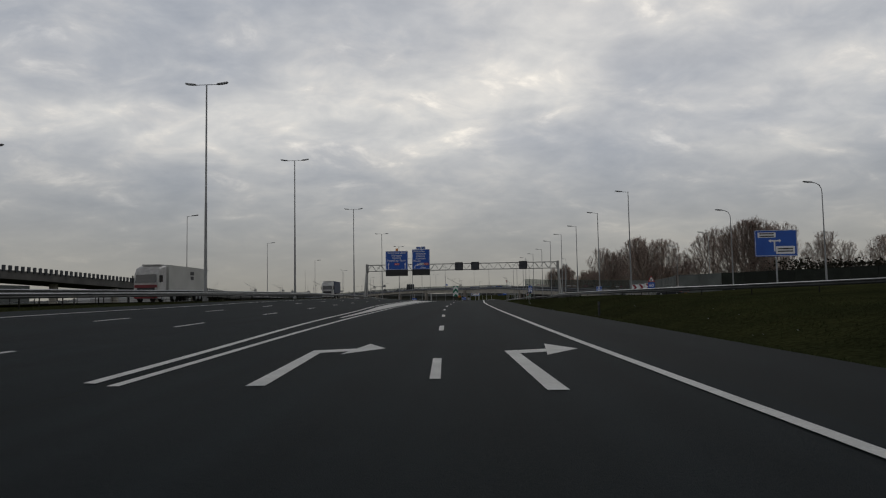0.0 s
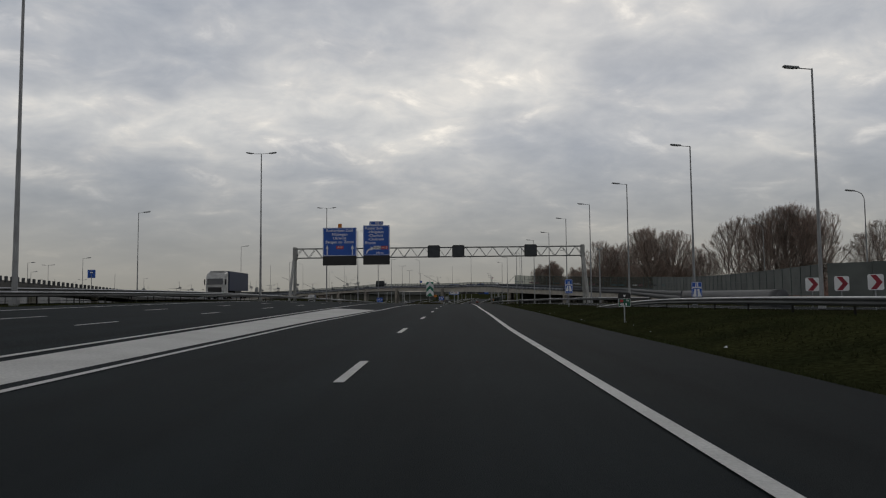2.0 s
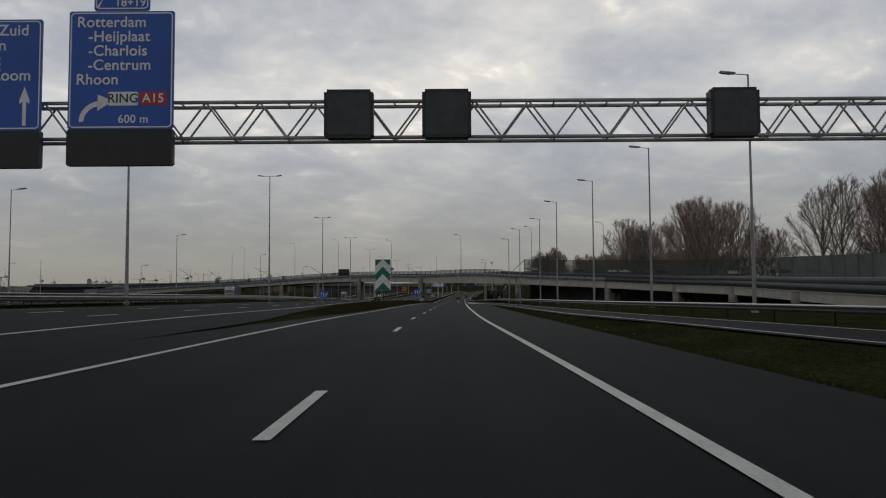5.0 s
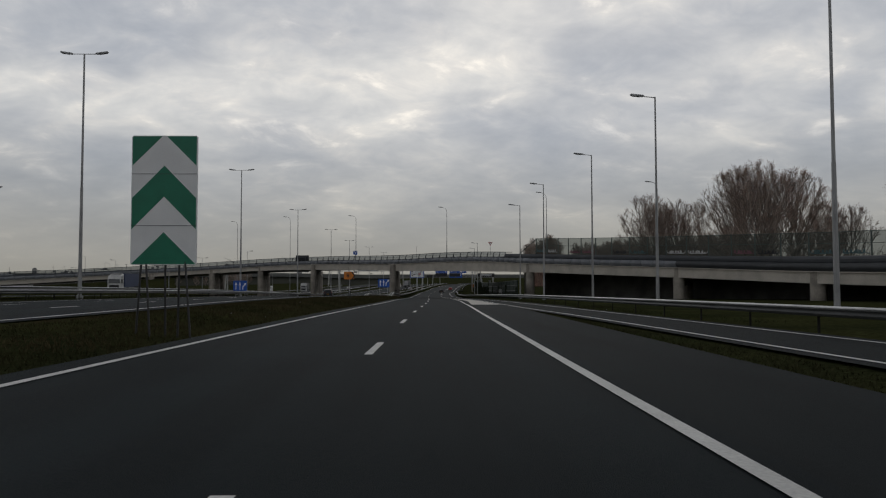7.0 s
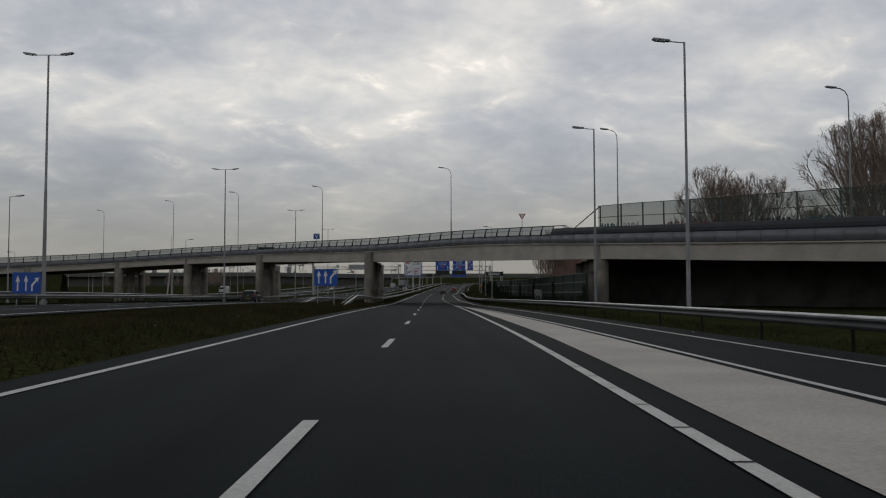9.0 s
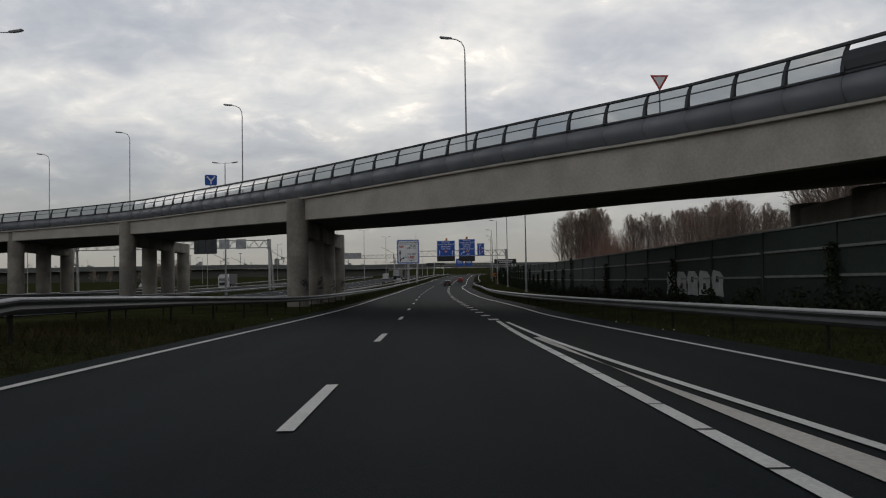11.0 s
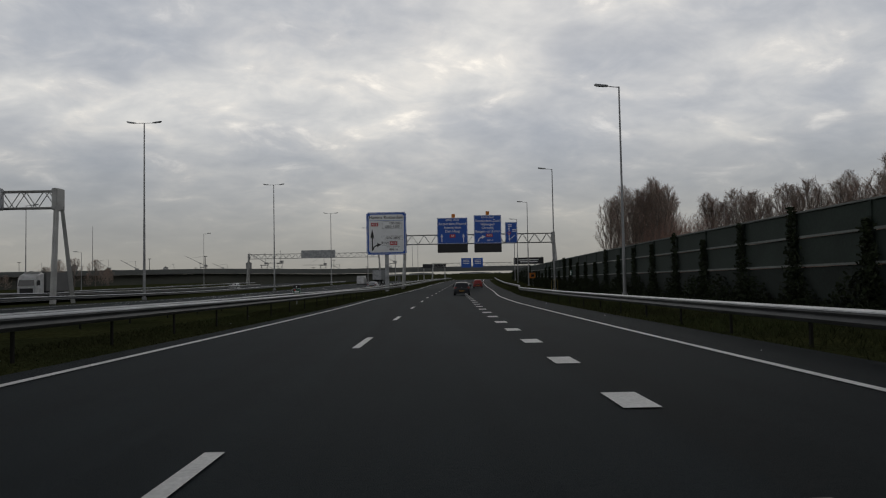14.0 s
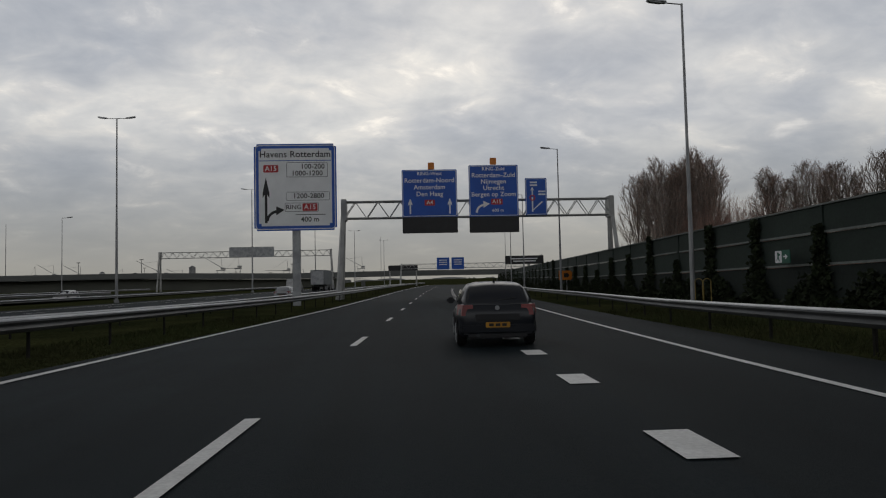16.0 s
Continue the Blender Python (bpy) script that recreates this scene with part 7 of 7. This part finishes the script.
for x, y, rad, h in ((-150, 330, 9, 5.5), (-175, 345, 10, 6), (-132, 420, 8, 5), (-210, 380, 12, 6.5), (-260, 470, 14, 8), (-330, 560, 16, 9)):
    t = thing("storage_tank", "white domed storage tank beyond the motorway", "tank", (x, y, 0), group="storage tanks")
    part("shell", tube(bmesh.new(), (0, 0, 0), (0, 0, h), rad, rad, 28), TANK, t)
    part("dome", tube(bmesh.new(), (0, 0, h), (0, 0, h + rad * 0.22), rad * 1.01, rad * 0.15, 28), TANK, t)
for k in range(26):
    x, y = -760 + 34 * k + r_far.uniform(-10, 10), 1100 + r_far.uniform(-140, 250)
    if x > -70:
        y = 1100 + r_far.uniform(0, 250)
    w, d, h = r_far.uniform(14, 46), r_far.uniform(10, 18), r_far.uniform(4.0, 9.0)
    b = thing("warehouse", "low pale harbour warehouse on the horizon", "warehouse", (x, y, 0), r_far.uniform(-20, 20), "harbour sheds")
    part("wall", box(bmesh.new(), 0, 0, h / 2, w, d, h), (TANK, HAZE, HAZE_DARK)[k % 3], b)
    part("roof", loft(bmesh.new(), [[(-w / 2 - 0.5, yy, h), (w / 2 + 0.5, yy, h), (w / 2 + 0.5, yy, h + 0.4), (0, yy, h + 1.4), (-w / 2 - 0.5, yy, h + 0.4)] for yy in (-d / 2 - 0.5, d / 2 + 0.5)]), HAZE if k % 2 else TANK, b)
    for q in range(4):
        part("door", box(bmesh.new(), -w * 0.36 + q * w * 0.24, -d / 2 - 0.05, h * 0.25, w * 0.12, 0.2, h * 0.5), HAZE_DARK, b)
for x, y, h in ((-330, 700, 30), (-240, 900, 44), (-20, 1150, 50)):
    m = thing("chimney", "thin grey mast on the skyline", "mast", (x, y, 0), group="far masts")
    part("shaft", tube(bmesh.new(), (0, 0, 0), (0, 0, h), 0.28, 0.12, 8), HAZE, m)
# harbour clutter between the sheds: masts, silos, stacks and a few crowns of bare trees
for k in range(60):
    x, y = -430 + 6.4 * k + r_far.uniform(-6, 6), 960 + r_far.uniform(-60, 160)
    h = r_far.choice((9, 11, 13, 15, 22))
    m = thing("silo" if k % 3 == 0 else "mast", "small grey harbour silo on the skyline" if k % 3 == 0 else "thin lighting mast in the harbour", "silo" if k % 3 == 0 else "mast", (x, y, 0), group="harbour silos" if k % 3 == 0 else "harbour masts")
    if k % 3 == 0:
        part("shell", tube(bmesh.new(), (0, 0, 0), (0, 0, h * 0.75), 2.2, 2.2, 10), (HAZE, TANK, SHED_BLUE)[k // 3 % 3], m)
        part("dome", tube(bmesh.new(), (0, 0, h * 0.75), (0, 0, h * 0.75 + 1.2), 2.25, 0.3, 10), HAZE_DARK, m)
    else:
        part("shaft", tube(bmesh.new(), (0, 0, 0), (0, 0, h), 0.35, 0.18, 6), HAZE_DARK, m)
        part("head", box(bmesh.new(), 0, 0, h, 2.4, 0.5, 0.5), HAZE_DARK, m)
for x, y, w, h in ((-222, 862, 16, 9.5), (-246, 905, 22, 8.5), (-190, 930, 26, 7.5)):
    b = thing("warehouse", "dark blue harbour shed beyond the opposite lanes", "warehouse", (x, y, 0), 8, "blue sheds")
    part("wall", box(bmesh.new(), 0, 0, h / 2, w, 12, h), SHED_BLUE, b)
    part("roof", box(bmesh.new(), 0, 0, h + 0.15, w + 0.8, 12.8, 0.3), HAZE, b)
for x, y, h in ((-117, 637, 15), (-124, 640, 14), (-119, 655, 15), (-131, 650, 13), (-140, 660, 12), (-134, 697, 11), (-139, 706, 12), (-144, 712, 11), (-146, 722, 12), (-152, 716, 10), (-168, 720, 11), (-180, 735, 12), (-196, 742, 12), (-215, 760, 13), (-238, 772, 12)):
    tree(x, y, h * 0.68, int(x + y) % 2, "small bare tree beyond the opposite lanes", "far bare trees")
for k in range(46):
    x = -75 - 5.2 * k + r_far.uniform(-6, 6)
    y = 150 + r_far.uniform(0, 480)
    street_lamp("single" if k % 3 else "double", x, y, round(r_far.choice((10, 11, 12, 14)), 1), "slender far street lamp above the harbour roads", "distant street lamps", base=0.0, flip=k % 2 == 0, thick=0.9)
# the low dark line of woods on the horizon
v, f = [], []
for k in range(7000):
    x = r_far.uniform(-1500, 1500)
    y = 1500 + r_far.uniform(-100, 300)
    h = 5 + 5 * noise.noise(Vector((x * 0.006, 3.1, 0))) + r_far.uniform(0, 5)
    w = r_far.uniform(3, 8)
    i = len(v)
    v += [(x - w, y, -1), (x + w, y, -1), (x + w * 0.6, y, h * 0.8), (x, y, h), (x - w * 0.6, y, h * 0.75)]
    f.append((i, i + 1, i + 2, i + 3, i + 4))
me = bpy.data.meshes.new("far_woods")
me.from_pydata(v, [], f)
me.materials.append(HAZE_DARK)
tagged(new("far_woods", me), "hazy dark line of far woods on the horizon", "woods", kind="stuff")

# ---- grass and weeds ----


def blades(name, label, n, place, material, lo, hi, seed, width=0.018, lean=0.5):
    r = np.random.default_rng(seed)
    xy = place(r, n)
    x, y = xy[:, 0], xy[:, 1]
    z = land(x, y) - 0.07
    h = r.uniform(lo, hi, n) * (0.6 + 0.8 * r.random(n))
    a = r.uniform(0, 2 * np.pi, n)
    dx, dy = np.cos(a) * width, np.sin(a) * width
    tx, ty = r.normal(size=n) * h * lean, r.normal(size=n) * h * lean
    v = np.empty((n, 3, 3))
    v[:, 0] = np.stack([x - dx, y - dy, z], -1)
    v[:, 1] = np.stack([x + dx, y + dy, z], -1)
    v[:, 2] = np.stack([x + tx, y + ty, z + h], -1)
    me = bpy.data.meshes.new(name)
    me.from_pydata(v.reshape(-1, 3).tolist(), [], np.arange(n * 3).reshape(-1, 3).tolist())
    me.materials.append(material)
    return tagged(new(name, me), label, "grass", kind="stuff")


def right_verge(r, n):
    y = r.uniform(4, 235, n)
    x = LANE(y) + 6.85 + 9.0 * r.random(n) ** 1.6
    keep = x < SLIP_LEFT(np.maximum(y, 72)) - 0.8
    return np.stack([x, y], -1)[keep | (y < 80)][: n]


def median(r, n):
    y = r.uniform(195, 345, n)
    lo, hi = OTHER_RIGHT(y) + 0.4, OWN_LEFT(y) - 0.05
    x = lo + (hi - lo) * r.random(n)
    return np.stack([x, y], -1)


def left_verge(r, n):
    y = r.uniform(335, 505, n)
    return np.stack([OWN_LEFT(y) - 0.05 - 3.6 * r.random(n) ** 1.2, y], -1)


def rail_verge(r, n):
    y = r.uniform(232, 500, n)
    return np.stack([np.where(y < 255, SLIP_RIGHT(y) + 0.7, SLIP_RIGHT(y) + SHOULDER(y) + 0.05) + 3.2 * r.random(n), y], -1)


def far_verge(r, n):
    y = r.uniform(10, 300, n)
    return np.stack([LEFT_RIGHT(y) - 13.3 - 2.5 * r.random(n), y], -1)


for args in (("grass", "short dull green grass on the verge", 120000, right_verge, BLADE, 0.04, 0.10, 1), ("weeds", "brown dry weeds between the carriageways", 60000, median, WEED, 0.07, 0.22, 2), ("grass", "short grass beside the left edge line", 50000, left_verge, BLADE, 0.04, 0.11, 3), ("grass", "rough grass under the guard rail", 30000, rail_verge, BLADE, 0.08, 0.26, 4), ("grass", "dark grass under the far guard rail", 14000, far_verge, BLADE, 0.1, 0.3, 5)):
    name, label, n, place, material, lo, hi, seed = args
    r0 = np.random.default_rng(seed)
    count = len(place(np.random.default_rng(seed), n))
    blades(name, label, count, lambda r, k, place=place, n=n: place(np.random.default_rng(seed), n)[:k], material, lo, hi, seed)


# scraps of litter on the verges
r_lit = random.Random(77)
v, f = [], []
for k in range(150):
    y = r_lit.uniform(8, 480)
    x = float(LANE(y)) + (7.0 + 4.5 * r_lit.random() if y < 230 else float(OWN_LEFT(y) - LANE(y)) - 0.3 - 2.0 * r_lit.random())
    if 245 < y < 480 and k % 2:
        x = float(SLIP_RIGHT(y)) + 0.7 + 0.8 * r_lit.random()
    z = float(land(x, y)) + 0.02
    sz = r_lit.uniform(0.02, 0.055)
    i = len(v)
    v += [(x + r_lit.uniform(-1, 1) * sz, y + r_lit.uniform(-1, 1) * sz, z + r_lit.random() * sz) for q in range(4)]
    f += [(i, i + 1, i + 2), (i, i + 2, i + 3)]
me = bpy.data.meshes.new("litter")
me.from_pydata(v, [], f)
me.materials.append(WHITE)
tagged(new("litter", me), "small pale scraps of litter in the verge grass", "litter", kind="stuff")

# ---- the bend and the fall of the road ----
# the plan above is drawn along a straight, level datum; beyond the crest the motorway
# turns 1.4 degrees to the right and falls at 2 in 100 to the dip under the viaduct, while the land around it levels out
TURN, FALL = 0.0252, 0.0195


def ease(y, y0, y1, v1, m1):
    t = np.clip((y - y0) / (y1 - y0), 0, 1)
    return v1 * t * t * (3 - 2 * t) - m1 * (y1 - y0) * t * t * (1 - t)


def settle(p):
    """Points of the datum plan, brought to their true place: an array of x, y, z."""
    x, y, z = p[:, 0], p[:, 1], p[:, 2]
    sx = np.where(y < 191, ease(y, 148, 191, 0.0, TURN), TURN * (y - 191))
    dz = np.where(y < 191, ease(y, 125, 191, FALL * 32, FALL), FALL * (y - 159))
    low = np.minimum(dz, FALL * (520 - 159))
    away = np.maximum(step(-70, -140, x), step(800, 1100, y))
    dz = dz + (low - dz) * away
    sy = -TURN * np.clip((y - 160) / 31, 0, 1) * (np.clip(x, -150, 150) - 0.8)
    return np.stack([x + sx, y + sy, z - dz], -1)


def settle_place(ob):
    p = np.array([ob.location])
    turned = TURN * float(np.clip((p[0, 1] - 160) / 31, 0, 1))
    ob.location = settle(p)[0]
    ob.rotation_euler.z -= math.atan(turned)


done = set()


def settle_tree(ob):
    if ob.location.length > 1e-6:
        settle_place(ob)
        return
    if ob.type == "MESH" and ob.data.name not in done:
        done.add(ob.data.name)
        flat = np.empty(len(ob.data.vertices) * 3)
        ob.data.vertices.foreach_get("co", flat)
        ob.data.vertices.foreach_set("co", settle(flat.reshape(-1, 3)).ravel())
        ob.data.update()
    for child in ob.children:
        settle_tree(child)


for ob in list(scene.objects):
    if ob.parent is None and ob.type in ("MESH", "EMPTY"):
        settle_tree(ob)
